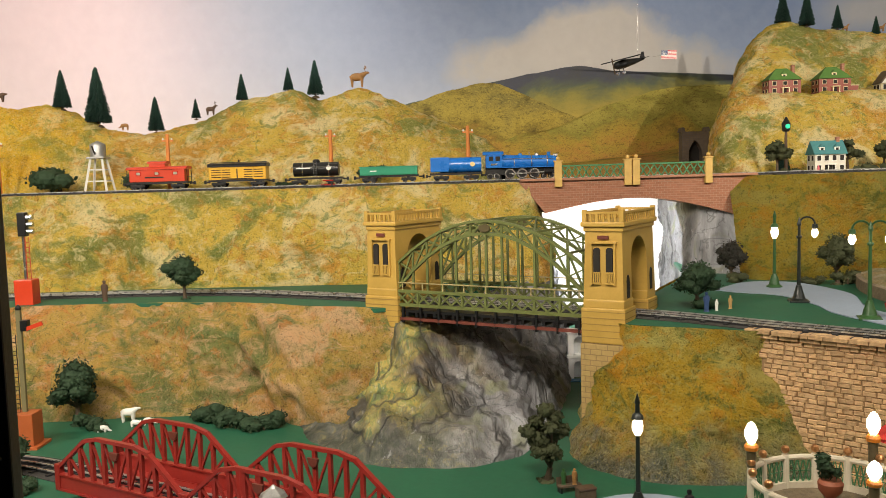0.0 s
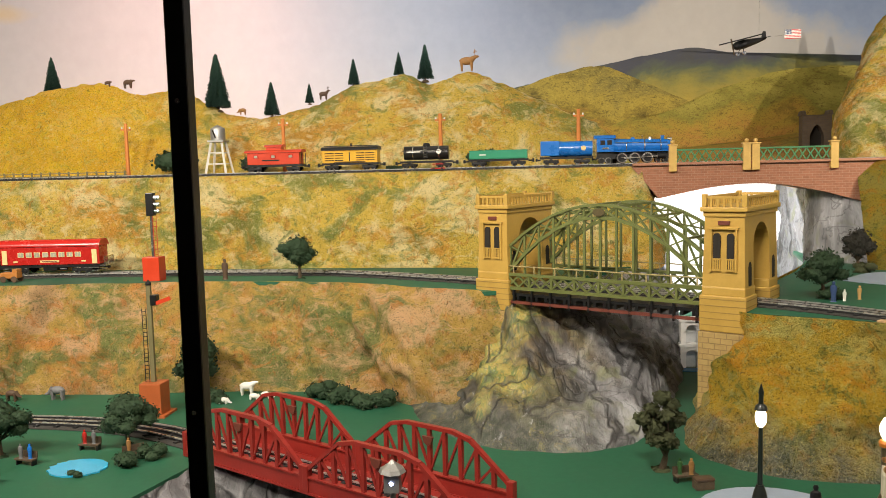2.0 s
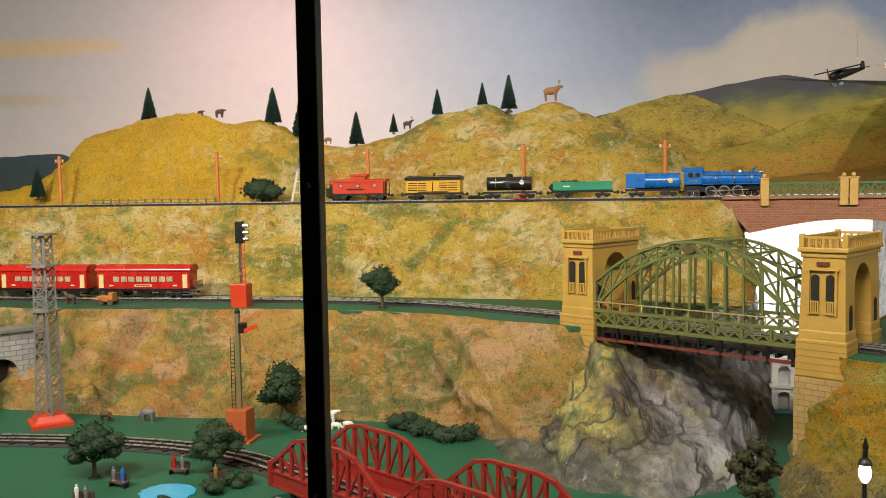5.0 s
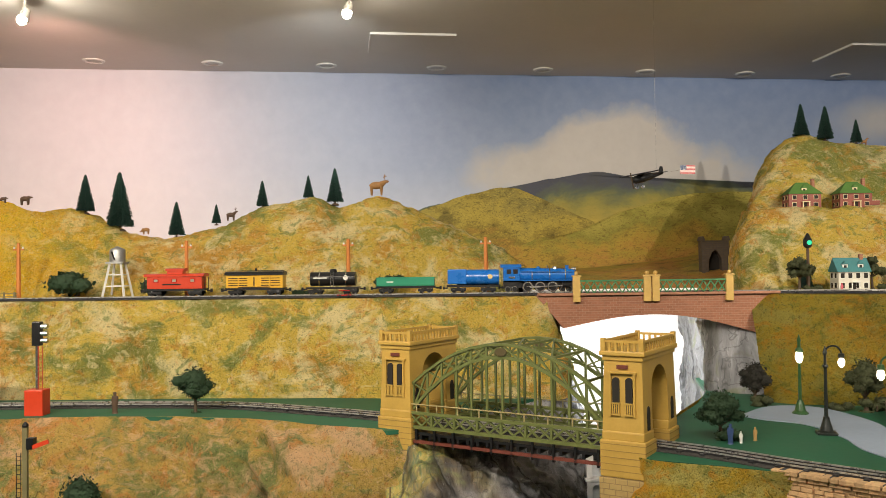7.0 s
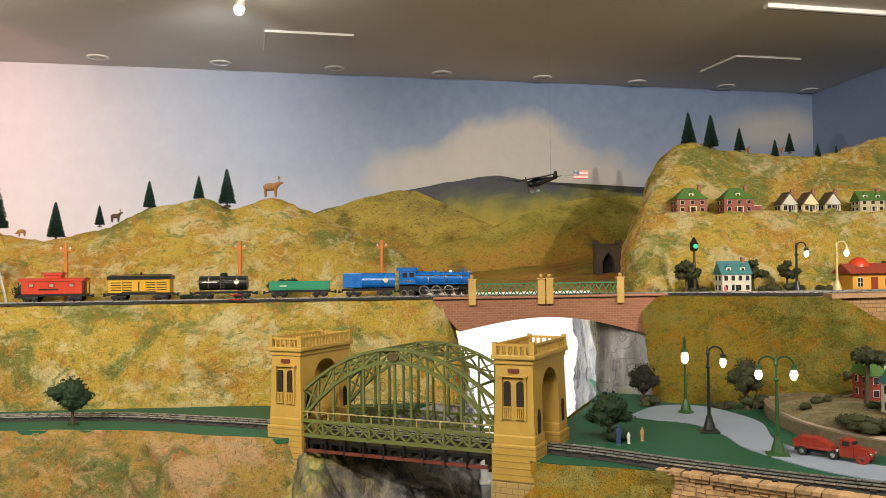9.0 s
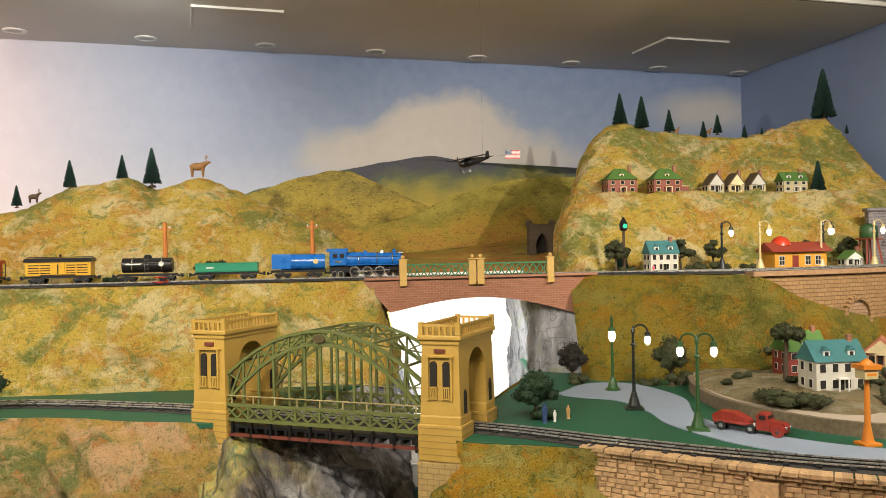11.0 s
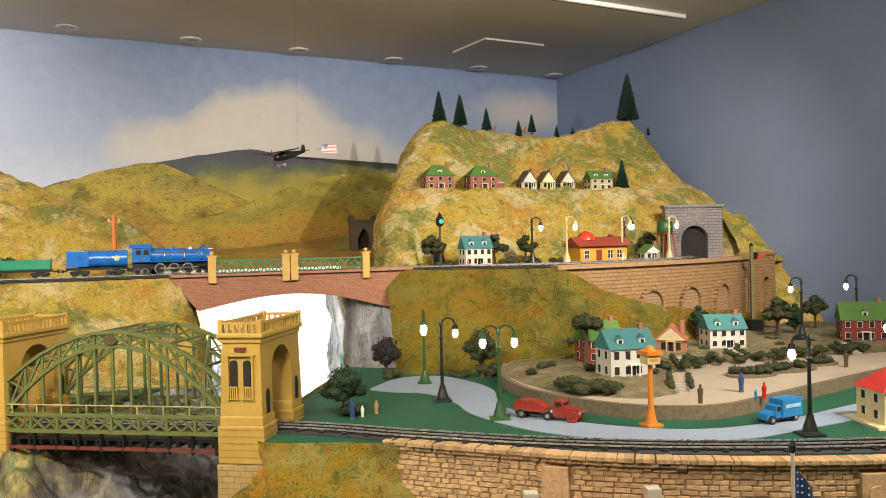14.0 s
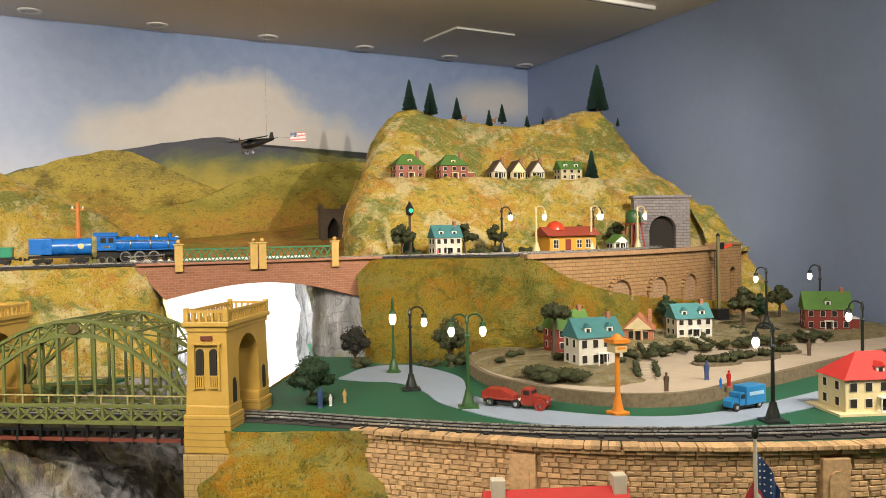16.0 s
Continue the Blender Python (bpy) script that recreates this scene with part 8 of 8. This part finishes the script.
banner = thing("towed_flag", "small striped flag towed behind the aeroplane", "flag", pose(0.907, 3.30, 2.012) @ Matrix.Scale(0.87, 4))
stripes_flag(banner, -0.034, 0.034, -0.018, 0.022, 0)
part("tow_line", rod(bmesh.new(), (-0.075, 0, -0.005), (-0.034, 0, 0.0), 0.0006, seg=5), M_NICKEL, banner)

# ---- lower meadow ----
M_POND = paint("bright_blue_water", (0.03, 0.36, 0.62), 0.12, var=0.12, scale=20, relief=0.12)
tagged(part("pond_water", prism(bmesh.new(), [(-1.13 + 0.068 * math.cos(2 * math.pi * i / 30) * (1 + 0.08 * math.sin(3 * i)), 1.778 + 0.058 * math.sin(2 * math.pi * i / 30)) for i in range(30)], ZL + 0.0005, ZL + 0.004), M_POND), kind="structure")
lp = [(-1.40 + 0.15 * math.cos(2 * math.pi * i / 30), 1.58 + 0.085 * math.sin(2 * math.pi * i / 30)) for i in range(30)]
tagged(part("path_lower", prism(bmesh.new(), lp, ZL + 0.0005, ZL + 0.004), M_PATH), kind="structure")
tagged(part("path_gorge", prism(bmesh.new(), [(0.40 + 0.14 * math.cos(2 * math.pi * i / 30), 1.62 + 0.12 * math.sin(2 * math.pi * i / 30)) for i in range(30)], ZL + 0.0005, ZL + 0.004), M_PATH), kind="structure")


def bench(x, y, z, rz, material, rider):
    b = thing("park_bench", "small toy park bench with seated plain figures", "bench", pose(x, y, z, 0, 0, rz), "toy benches")
    part("seat", B(-0.026, -0.010, 0.012, 0.026, 0.008, 0.016), M_BARK, b)
    part("backrest", B(-0.026, 0.007, 0.016, 0.026, 0.010, 0.032), M_BARK, b)
    for s in (-1, 1):
        part("leg", B(s * 0.022 - 0.002, -0.008, 0, s * 0.022 + 0.002, 0.008, 0.012), M_BLACK, b)
    for i, mt in enumerate(rider):
        figure(x - 0.012 + 0.024 * i, y - 0.002, z + 0.016, 0.036, mt, "small plain seated toy figure on the bench")


bench(-1.285, 1.67, ZL, 10, M_BARK, (M_WHITEP, M_GREYF))
bench(-1.275, 1.80, ZL, -10, M_BARK, (M_GREYF, M_BLUE))
bench(-1.175, 1.91, ZL, 0, M_BARK, (M_RED, M_GREYF))
bench(-1.03, 1.855, ZL, 40, M_BARK, (M_TAN,))
bench(0.262, 1.775, ZL, 20, M_BARK, (M_LGREEN, M_TAN))
figure(0.475, 1.60, ZL, 0.065, M_BLACK, "dark plain toy figure on the path")
tb = thing("luggage_trunk", "small dark brown toy trunk by the tree", "trunk", pose(0.292, 1.735, ZL, 0, 0, 15))
part("body", B(-0.020, -0.012, 0, 0.020, 0.012, 0.018, bevel=0.002), M_BARK, tb)
part("lid", B(-0.021, -0.013, 0.018, 0.021, 0.013, 0.025, bevel=0.003), M_BROWN, tb)

# lattice mast on a red base
ms = thing("lattice_mast", "tall grey lattice steel mast on a red stepped base", "mast", pose(-1.83, 2.28, ZL))
M_LGREY = paint("grey_lattice", (0.27, 0.27, 0.26), 0.45, 0.5, var=0.2)
part("base", lathe(bmesh.new(), [(0.085, -0.001), (0.085, 0.012), (0.070, 0.016), (0.055, 0.034), (0.045, 0.036)], 4), M_ORANGERED, ms, "red stepped base")
mh = 0.60
for x in (-1, 1):
    for y in (-1, 1):
        part("leg", beam(bmesh.new(), (x * 0.028, y * 0.028, 0.03), (x * 0.019, y * 0.019, mh), 0.005, 0.005), M_LGREY, ms)
nb = 17
for k in range(nb):
    z0, z1 = 0.035 + (mh - 0.035) * k / nb, 0.035 + (mh - 0.035) * (k + 1) / nb
    q0, q1 = 0.028 - 0.009 * z0 / mh, 0.028 - 0.009 * z1 / mh
    bm = bmesh.new()
    for s in (-1, 1):
        beam(bm, (-q0, s * q0, z0), (q1, s * q1, z1), 0.003, 0.003)
        beam(bm, (q0, s * q0, z0), (-q1, s * q1, z1), 0.003, 0.003)
        beam(bm, (s * q0, -q0, z0), (s * q1, q1, z1), 0.003, 0.003)
        beam(bm, (-q1, s * q1, z1), (q1, s * q1, z1), 0.003, 0.003)
    part("lattice_bay", bm, M_LGREY, ms)
for z in (0.36, 0.50, 0.60):
    part("platform", B(-0.034, -0.034, z, 0.034, 0.034, z + 0.006), M_LGREY, ms)

lt = thing("tunnel_portal", "pale stone tunnel portal at the end of the meadow", "tunnel", pose(-2.13, 2.42, ZL, 0, 0, 55))
pts = [(0.055 * math.cos(math.pi * i / 12), 0.12 + 0.055 * math.sin(math.pi * i / 12)) for i in range(13)]
bm = prism(bmesh.new(), [(0.055, -0.003)] + pts + [(-0.055, -0.003), (-0.11, -0.003), (-0.11, 0.26), (0.11, 0.26), (0.11, -0.003)], -0.03, 0.03, UPRIGHT)
bmesh.ops.triangulate(bm, faces=bm.faces[:])
part("arch_wall", bm, brick_material("pale_block", (0.42, 0.42, 0.42), (0.32, 0.32, 0.32), (0.12, 0.12, 0.12), 0.04, 0.018), lt)
part("coping", B(-0.12, -0.04, 0.26, 0.12, 0.04, 0.275, bevel=0.003), M_ZINC, lt)
# no bore behind this arch: a near-black board gives the shade
part("opening", B(-0.06, 0.022, 0, 0.06, 0.028, 0.18), M_SLOT, lt, "dark panel painting the opening's shade")

# lantern post by the red bridges
rl = thing("lantern_post", "grey lantern post with a cold white light", "lantern", pose(-0.315, 1.44, PIT))
part("post", rod(bmesh.new(), (0, 0, -0.001), (0, 0, 0.40), 0.006, seg=10), M_LGREY, rl)
part("lantern_box", prism(bmesh.new(), [(-0.014, -0.014), (0.014, -0.014), (0.014, 0.014), (-0.014, 0.014)], 0.40, 0.436), M_LGREY, rl)
part("lantern_roof", lathe(bmesh.new(), [(0.026, 0.436), (0.022, 0.443), (0.008, 0.452), (0.002, 0.458)], 8), M_ZINC, rl)
part("light", ball(bmesh.new(), (0, -0.0145, 0.418), 0.004, 8), glow("cold_light", (0.55, 0.62, 1.0), 10), rl, "cold white point of light")

# ---- white arcade at the back of the gorge ----
arc = thing("white_arcade", "white model arcade at the back of the gorge", "model building", pose(0.535, 2.80, ZL))
for z in (0.0, 0.085):
    for k in range(5):
        c = -0.11 + 0.055 * k
        part("pier", B(c - 0.009, -0.02, z, c + 0.009, 0.02, z + 0.074), M_WHITE, arc)
        if k < 4:
            m0 = c + 0.0275
            curve = [(m0 + 0.0185 * math.cos(math.pi * i / 8), z + 0.045 + 0.0185 * math.sin(math.pi * i / 8)) for i in range(9)]
            bm = prism(bmesh.new(), curve + [(m0 - 0.0185, z + 0.0735), (m0 + 0.0185, z + 0.0735)], -0.018, 0.018, UPRIGHT)
            bmesh.ops.triangulate(bm, faces=bm.faces[:])
            part("arch_head", bm, M_WHITE, arc)
    part("cornice", B(-0.125, -0.026, z + 0.074, 0.125, 0.026, z + 0.085, bevel=0.002), M_WHITE, arc)
part("water_strip", B(-0.12, -0.06, 0.0005, 0.12, -0.022, 0.004), paint("blue_stream", (0.05, 0.20, 0.42), 0.2), arc, "strip of blue water")
part("back_wall", B(-0.119, 0.012, 0, 0.119, 0.0175, 0.158), paint("shaded_white", (0.62, 0.64, 0.66), 0.6), arc)

# ---- balustraded terrace on the lower level ----
bt = thing("balustrade_terrace", "white-railed round terrace with green grilles", "terrace", pose(0.665, 1.40, ZL + 0.06))
M_BALW = paint("ivory_rail", (0.62, 0.56, 0.44), 0.5, var=0.12)
RT = 0.135
part("floor_disc", prism(bmesh.new(), [(RT * 1.04 * math.cos(2 * math.pi * i / 40), RT * 1.04 * math.sin(2 * math.pi * i / 40)) for i in range(40)], -0.0595, 0.03), M_BROWNRIM, bt)
for k in range(10):
    a0, a1 = math.radians(-18 + 24 * k), math.radians(-18 + 24 * (k + 1))
    p0, p1 = (RT * math.cos(a0), RT * math.sin(a0)), (RT * math.cos(a1), RT * math.sin(a1))
    part("rail", tube(bmesh.new(), [(*p0, 0.088), ((p0[0] + p1[0]) / 2 * 1.02, (p0[1] + p1[1]) / 2 * 1.02, 0.088), (*p1, 0.088)], 0.0055, 8), M_BALW, bt)
    part("kerb", beam(bmesh.new(), (*p0, 0.036), (*p1, 0.036), 0.012, 0.012), M_BALW, bt)
    bm = bmesh.new()
    for j in range(5):
        f, g = (j + 0.1) / 5, (j + 0.9) / 5
        q0 = (p0[0] + (p1[0] - p0[0]) * f, p0[1] + (p1[1] - p0[1]) * f)
        q1 = (p0[0] + (p1[0] - p0[0]) * g, p0[1] + (p1[1] - p0[1]) * g)
        beam(bm, (*q0, 0.042), (*q1, 0.082), 0.002, 0.002)
        beam(bm, (*q1, 0.042), (*q0, 0.082), 0.002, 0.002)
        beam(bm, (*q0, 0.062), (*q1, 0.062), 0.002, 0.002)
    part("grille", bm, M_LATTICE, bt, "green cast grille")
    ps = part("post", rod(bmesh.new(), (*p0, 0.0), (*p0, 0.094), 0.008, 0.007, 10), M_BALW, bt)
    part("brass_knob", ball(bmesh.new(), (*p0, 0.104), 0.008, 10), M_COPPER, ps, "brass ball knob")


def globe_lamp(x, y, z, h):
    g = thing("globe_lamp", "stone post lamp with a glowing egg-shaped globe", "lamp", pose(x, y, z), "globe lamps")
    part("post", lathe(bmesh.new(), [(0.013, 0), (0.010, 0.008), (0.007, 0.016), (0.0085, h * 0.6), (0.012, h * 0.62)], 12), paint("bronze_post", (0.14, 0.11, 0.06), 0.4, 0.4), g, smooth=True)
    part("collar", lathe(bmesh.new(), [(0.012, h * 0.62), (0.013, h * 0.66), (0.010, h * 0.69)], 12), M_LORANGE, g)
    part("globe", lathe(bmesh.new(), [(0.006, h * 0.70), (0.0115, h * 0.78), (0.0112, h * 0.86), (0.006, h * 0.93), (0.001, h * 0.955)], 14), M_BULB, g, "glowing globe", smooth=True)


globe_lamp(0.549, 1.47, ZL + 0.09, 0.155)
globe_lamp(0.776, 1.48, ZL + 0.09, 0.165)
globe_lamp(0.700, 1.33, ZL + 0.09, 0.125)
globe_lamp(0.765, 1.34, ZL + 0.09, 0.14)
ur = thing("plant_urn", "terracotta urn with a dark green plant", "planter", pose(0.682, 1.445, ZL + 0.09))
part("urn", lathe(bmesh.new(), [(0.010, 0), (0.008, 0.012), (0.020, 0.026), (0.022, 0.040), (0.018, 0.046)], 16), paint("terracotta", (0.30, 0.085, 0.04), 0.6), ur, smooth=True)
bm = bmesh.new()
rr = random.Random(3)
for k in range(6):
    leaf_ball(bm, (rr.uniform(-0.014, 0.014), rr.uniform(-0.014, 0.014), 0.055 + 0.006 * k), 0.012, 40, rr, 0.005)
part("plant", bm, M_LEAF, ur)
um = thing("sun_canopy", "small bright red canopy roof on a post", "canopy", pose(0.865, 1.50, ZL))
part("post", rod(bmesh.new(), (0, 0, 0), (0, 0, 0.19), 0.005, seg=8), M_BLACK, um)
part("canopy", lathe(bmesh.new(), [(0.070, 0.185), (0.068, 0.190), (0.030, 0.225), (0.004, 0.245)], 8), M_REDTILE, um)

# flag and red-roofed building in front of the retaining wall
fp = thing("flagpole", "white pole with a draped striped flag", "flag", pose(1.222, 1.20, ZL + 0.13, 0, 0, -12) @ Matrix.Diagonal((0.84, 0.84, 0.84, 1)))
part("pole", rod(bmesh.new(), (0, 0, -0.1545), (0, 0, 0.325), 0.005, 0.004, 10), M_BALW, fp)
part("finial", lathe(bmesh.new(), [(0.004, 0.322), (0.008, 0.330), (0.007, 0.338), (0.001, 0.352)], 10), M_LBLACK, fp, "dark spear finial")
bm = bmesh.new()
N2 = 10
for name, mt, za, zb in (("canton", M_NAVY, 0.05, 0.17), ("stripe", M_FLAGRED, 0.17, 0.185), ("stripe", M_WHITEP, 0.185, 0.20), ("stripe", M_FLAGRED, 0.20, 0.215), ("stripe", M_WHITEP, 0.215, 0.23)):
    bm = bmesh.new()
    va, vb = [], []
    for i in range(N2 + 1):
        s = i / N2
        x = 0.004 + 0.056 * s
        y = 0.012 * math.sin(s * 9) * s
        drop = 0.085 * s ** 1.2
        va.append(bm.verts.new((x, y, 0.325 - za * 0.62 - drop)))
        vb.append(bm.verts.new((x * (1 if name == "stripe" else 0.92), y, 0.325 - zb * 0.62 - drop)))
    for i in range(N2):
        bm.faces.new((va[i], va[i + 1], vb[i + 1], vb[i]))
    part(name, bm, mt, fp)
bm = bmesh.new()
rr = random.Random(9)
for r in range(5):
    for c in range(4):
        s = (c + 0.6) / 5
        y = 0.012 * math.sin(s * 9) * s
        z = 0.325 - (0.06 + 0.022 * r) * 0.62 - 0.085 * s ** 1.2
        box(bm, 0.004 + 0.052 * s - 0.0014, y - 0.0012, z - 0.0014, 0.004 + 0.052 * s + 0.0014, y + 0.0012, z + 0.0014)
part("stars", bm, M_WHITEP, fp)
for s in (-1,):
    bm = bmesh.new()
    v = [bm.verts.new(p) for p in ((-0.004, 0, 0.235), (-0.045, 0.004, 0.165), (-0.030, 0.006, 0.10), (-0.004, 0, 0.13))]
    bm.faces.new(v)
    part("fold", bm, M_FLAGRED, fp)
rs = house("long red-roofed building in front of the stone wall", pose(0.885, 1.31, ZL, 0, 0, -18), 0.12, 0.05, 0.275, 0.055, M_HCREAM, M_REDTILE, "gable", 0, 5, 2, porch=False, chimney=False)
for x in (-0.10, 0.11):
    part("chimney", B(x - 0.012, -0.012, 0.275, x + 0.012, 0.012, 0.350, bevel=0.002), M_BALW, rs, "pale chimney")

# ---- retaining wall of rough stones below the middle deck ----
M_MORTAR = paint("wall_mortar", (0.34, 0.21, 0.10), 0.9, var=0.3, scale=80, relief=0.4)
M_STONE = paint("rough_tan_stone", (0.64, 0.41, 0.21), 0.85, var=0.3, scale=70, relief=0.8, vary=0.28)
M_CAPST = paint("tan_capstone", (0.62, 0.40, 0.20), 0.85, var=0.35, scale=90, relief=0.9, vary=0.28)
wline = plan_line([(0.70, 1.905), (0.745, 1.86), (0.90, 1.715), (1.06, 1.57), (1.25, 1.45), (1.48, 1.34), (1.75, 1.25), (2.05, 1.195), (2.5, 1.155)], 120)
wall = tagged(part("wall_retaining", strip(bmesh.new(), offset_line(wline, 0.03), wline, ZL, ZM - 0.002), M_MORTAR), kind="structure")
wlen = sum((b - a).length for a, b in zip(wline, wline[1:]))
table = [along(wline, wlen * i / 400) for i in range(401)]


def wall_frame(s):
    p, t = table[min(400, max(0, round(s / wlen * 400)))]
    return Matrix.Translation((p.x, p.y, 0)) @ Matrix.Rotation(math.atan2(t.y, t.x), 4, "Z")


def stone_mesh(seed, w, h):
    r = random.Random(seed)
    bm = bmesh.new()
    f = 0.0017
    back = [bm.verts.new((sx * w / 2, 0.002, sz * h / 2)) for sx, sz in ((-1, -1), (1, -1), (1, 1), (-1, 1))]
    mid = [bm.verts.new((sx * (w / 2 - r.uniform(0, 0.001)), -0.0015 - r.uniform(0, 0.001), sz * (h / 2 - r.uniform(0, 0.0012)))) for sx, sz in ((-1, -1), (1, -1), (1, 1), (-1, 1))]
    front = [bm.verts.new((sx * (w / 2 - f * r.uniform(0.7, 1.5)), -0.0026 - r.uniform(0, 0.0012), sz * (h / 2 - f * r.uniform(0.7, 1.4)))) for sx, sz in ((-1, -1), (1, -1), (1, 1), (-1, 1))]
    for a, b in ((back, mid), (mid, front)):
        for i in range(4):
            bm.faces.new((a[i], a[(i + 1) % 4], b[(i + 1) % 4], b[i]))
    bm.faces.new(front)
    bmesh.ops.recalc_face_normals(bm, faces=bm.faces[:])
    return bm


SIZES = [(0.013, 0.0104), (0.018, 0.0106), (0.022, 0.0104), (0.027, 0.0106), (0.016, 0.0094), (0.020, 0.0108)]
stone_data = []
for i, (w, h) in enumerate(SIZES):
    for k in range(2):
        bm = stone_mesh(i * 7 + k, w, h)
        me = bpy.data.meshes.new("stone")
        bm.to_mesh(me)
        bm.free()
        me.materials.append(M_STONE)
        stone_data.append((w, me))
PILASTERS = [s for s in (0.405, 1.03, 1.62)]
sr = random.Random(21)
rest_v, rest_f, singles = [], [], 0
row_z = ZM - 0.0225
row = 0
while row_z > ZL + 0.004:
    s = 0.03 + sr.uniform(0, 0.02)
    while s < wlen - 0.1:
        w, me = stone_data[sr.randrange(len(stone_data))]
        c = s + w / 2
        s += w + 0.0007
        if any(abs(c - q) < 0.032 for q in PILASTERS):
            continue
        m = wall_frame(c) @ pose(0, 0, row_z + sr.uniform(-0.0012, 0.0012), 0, sr.uniform(-2.5, 2.5), 0)
        if singles < 300 and 0.02 < c < 0.9 and row < 14:
            ob = new("stone", me)
            ob.parent = wall
            ob.matrix_basis = m
            singles += 1
        else:
            base = len(rest_v)
            rest_v += [tuple(m @ v.co) for v in me.vertices]
            rest_f += [tuple(base + i for i in p.vertices) for p in me.polygons]
    row_z -= 0.0113
    row += 1
me = bpy.data.meshes.new("stone_courses")
me.from_pydata(rest_v, [], rest_f)
m_rest, t, b = nodes_of("rough_tan_stone_courses", 0.8)
v = coords(t)
geo = t.nodes.new("ShaderNodeNewGeometry")
n1, n2 = noise_node(t, v, 70), noise_node(t, v, 500, 3)
c = ramp(t, n1, [(0.3, (0.46, 0.29, 0.145)), (0.55, (0.64, 0.41, 0.21)), (0.75, (0.72, 0.48, 0.27))])
c = mix(t, 1.0, c, ramp(t, geo.outputs["Random Per Island"], [(0, (0.72,) * 3), (1, (1.11,) * 3)]), "MULTIPLY")
link(t, c, b.inputs["Base Color"])
bump(t, b, n2, 0.7, 0.002)
me.materials.append(m_rest)
rest = tagged(new("stone_courses", me), kind="stuff")
rest.parent = wall
# capstones: two thin rough courses, the upper one reaching back to the track bed
for lo, hi, front, back in ((ZM - 0.016, ZM - 0.0065, -0.009, 0.02), (ZM - 0.006, ZM + 0.0035, -0.015, 0.026)):
    s = 0.0
    while s < wlen - 0.05:
        w = sr.uniform(0.011, 0.022)
        bm = B(-w / 2 + 0.0001, front - sr.uniform(0, 0.0025), lo, w / 2 - 0.0001, back, hi + sr.uniform(-0.0006, 0.0006), bevel=0.0012)
        part("capstone", bm, M_CAPST, wall, at=wall_frame(s + w / 2) @ pose(0, 0, 0, 0, 0, sr.uniform(-1.5, 1.5)))
        s += w
for q in PILASTERS:
    m = wall_frame(q)
    part("pilaster", B(-0.029, -0.013, ZL, 0.029, 0.01, ZM - 0.024, bevel=0.002), M_CAPST, wall, "smooth tan pilaster", at=m)
    pl = prism(bmesh.new(), [(-0.016, ZL + 0.02), (-0.016, ZM - 0.065)] + [(-0.016 * math.cos(math.pi * i / 8), ZM - 0.065 + 0.016 * math.sin(math.pi * i / 8)) for i in range(9)] + [(0.016, ZL + 0.02)], 0.013, 0.017, UPRIGHT)
    part("pilaster_panel", pl, M_CAPST, wall, at=m)
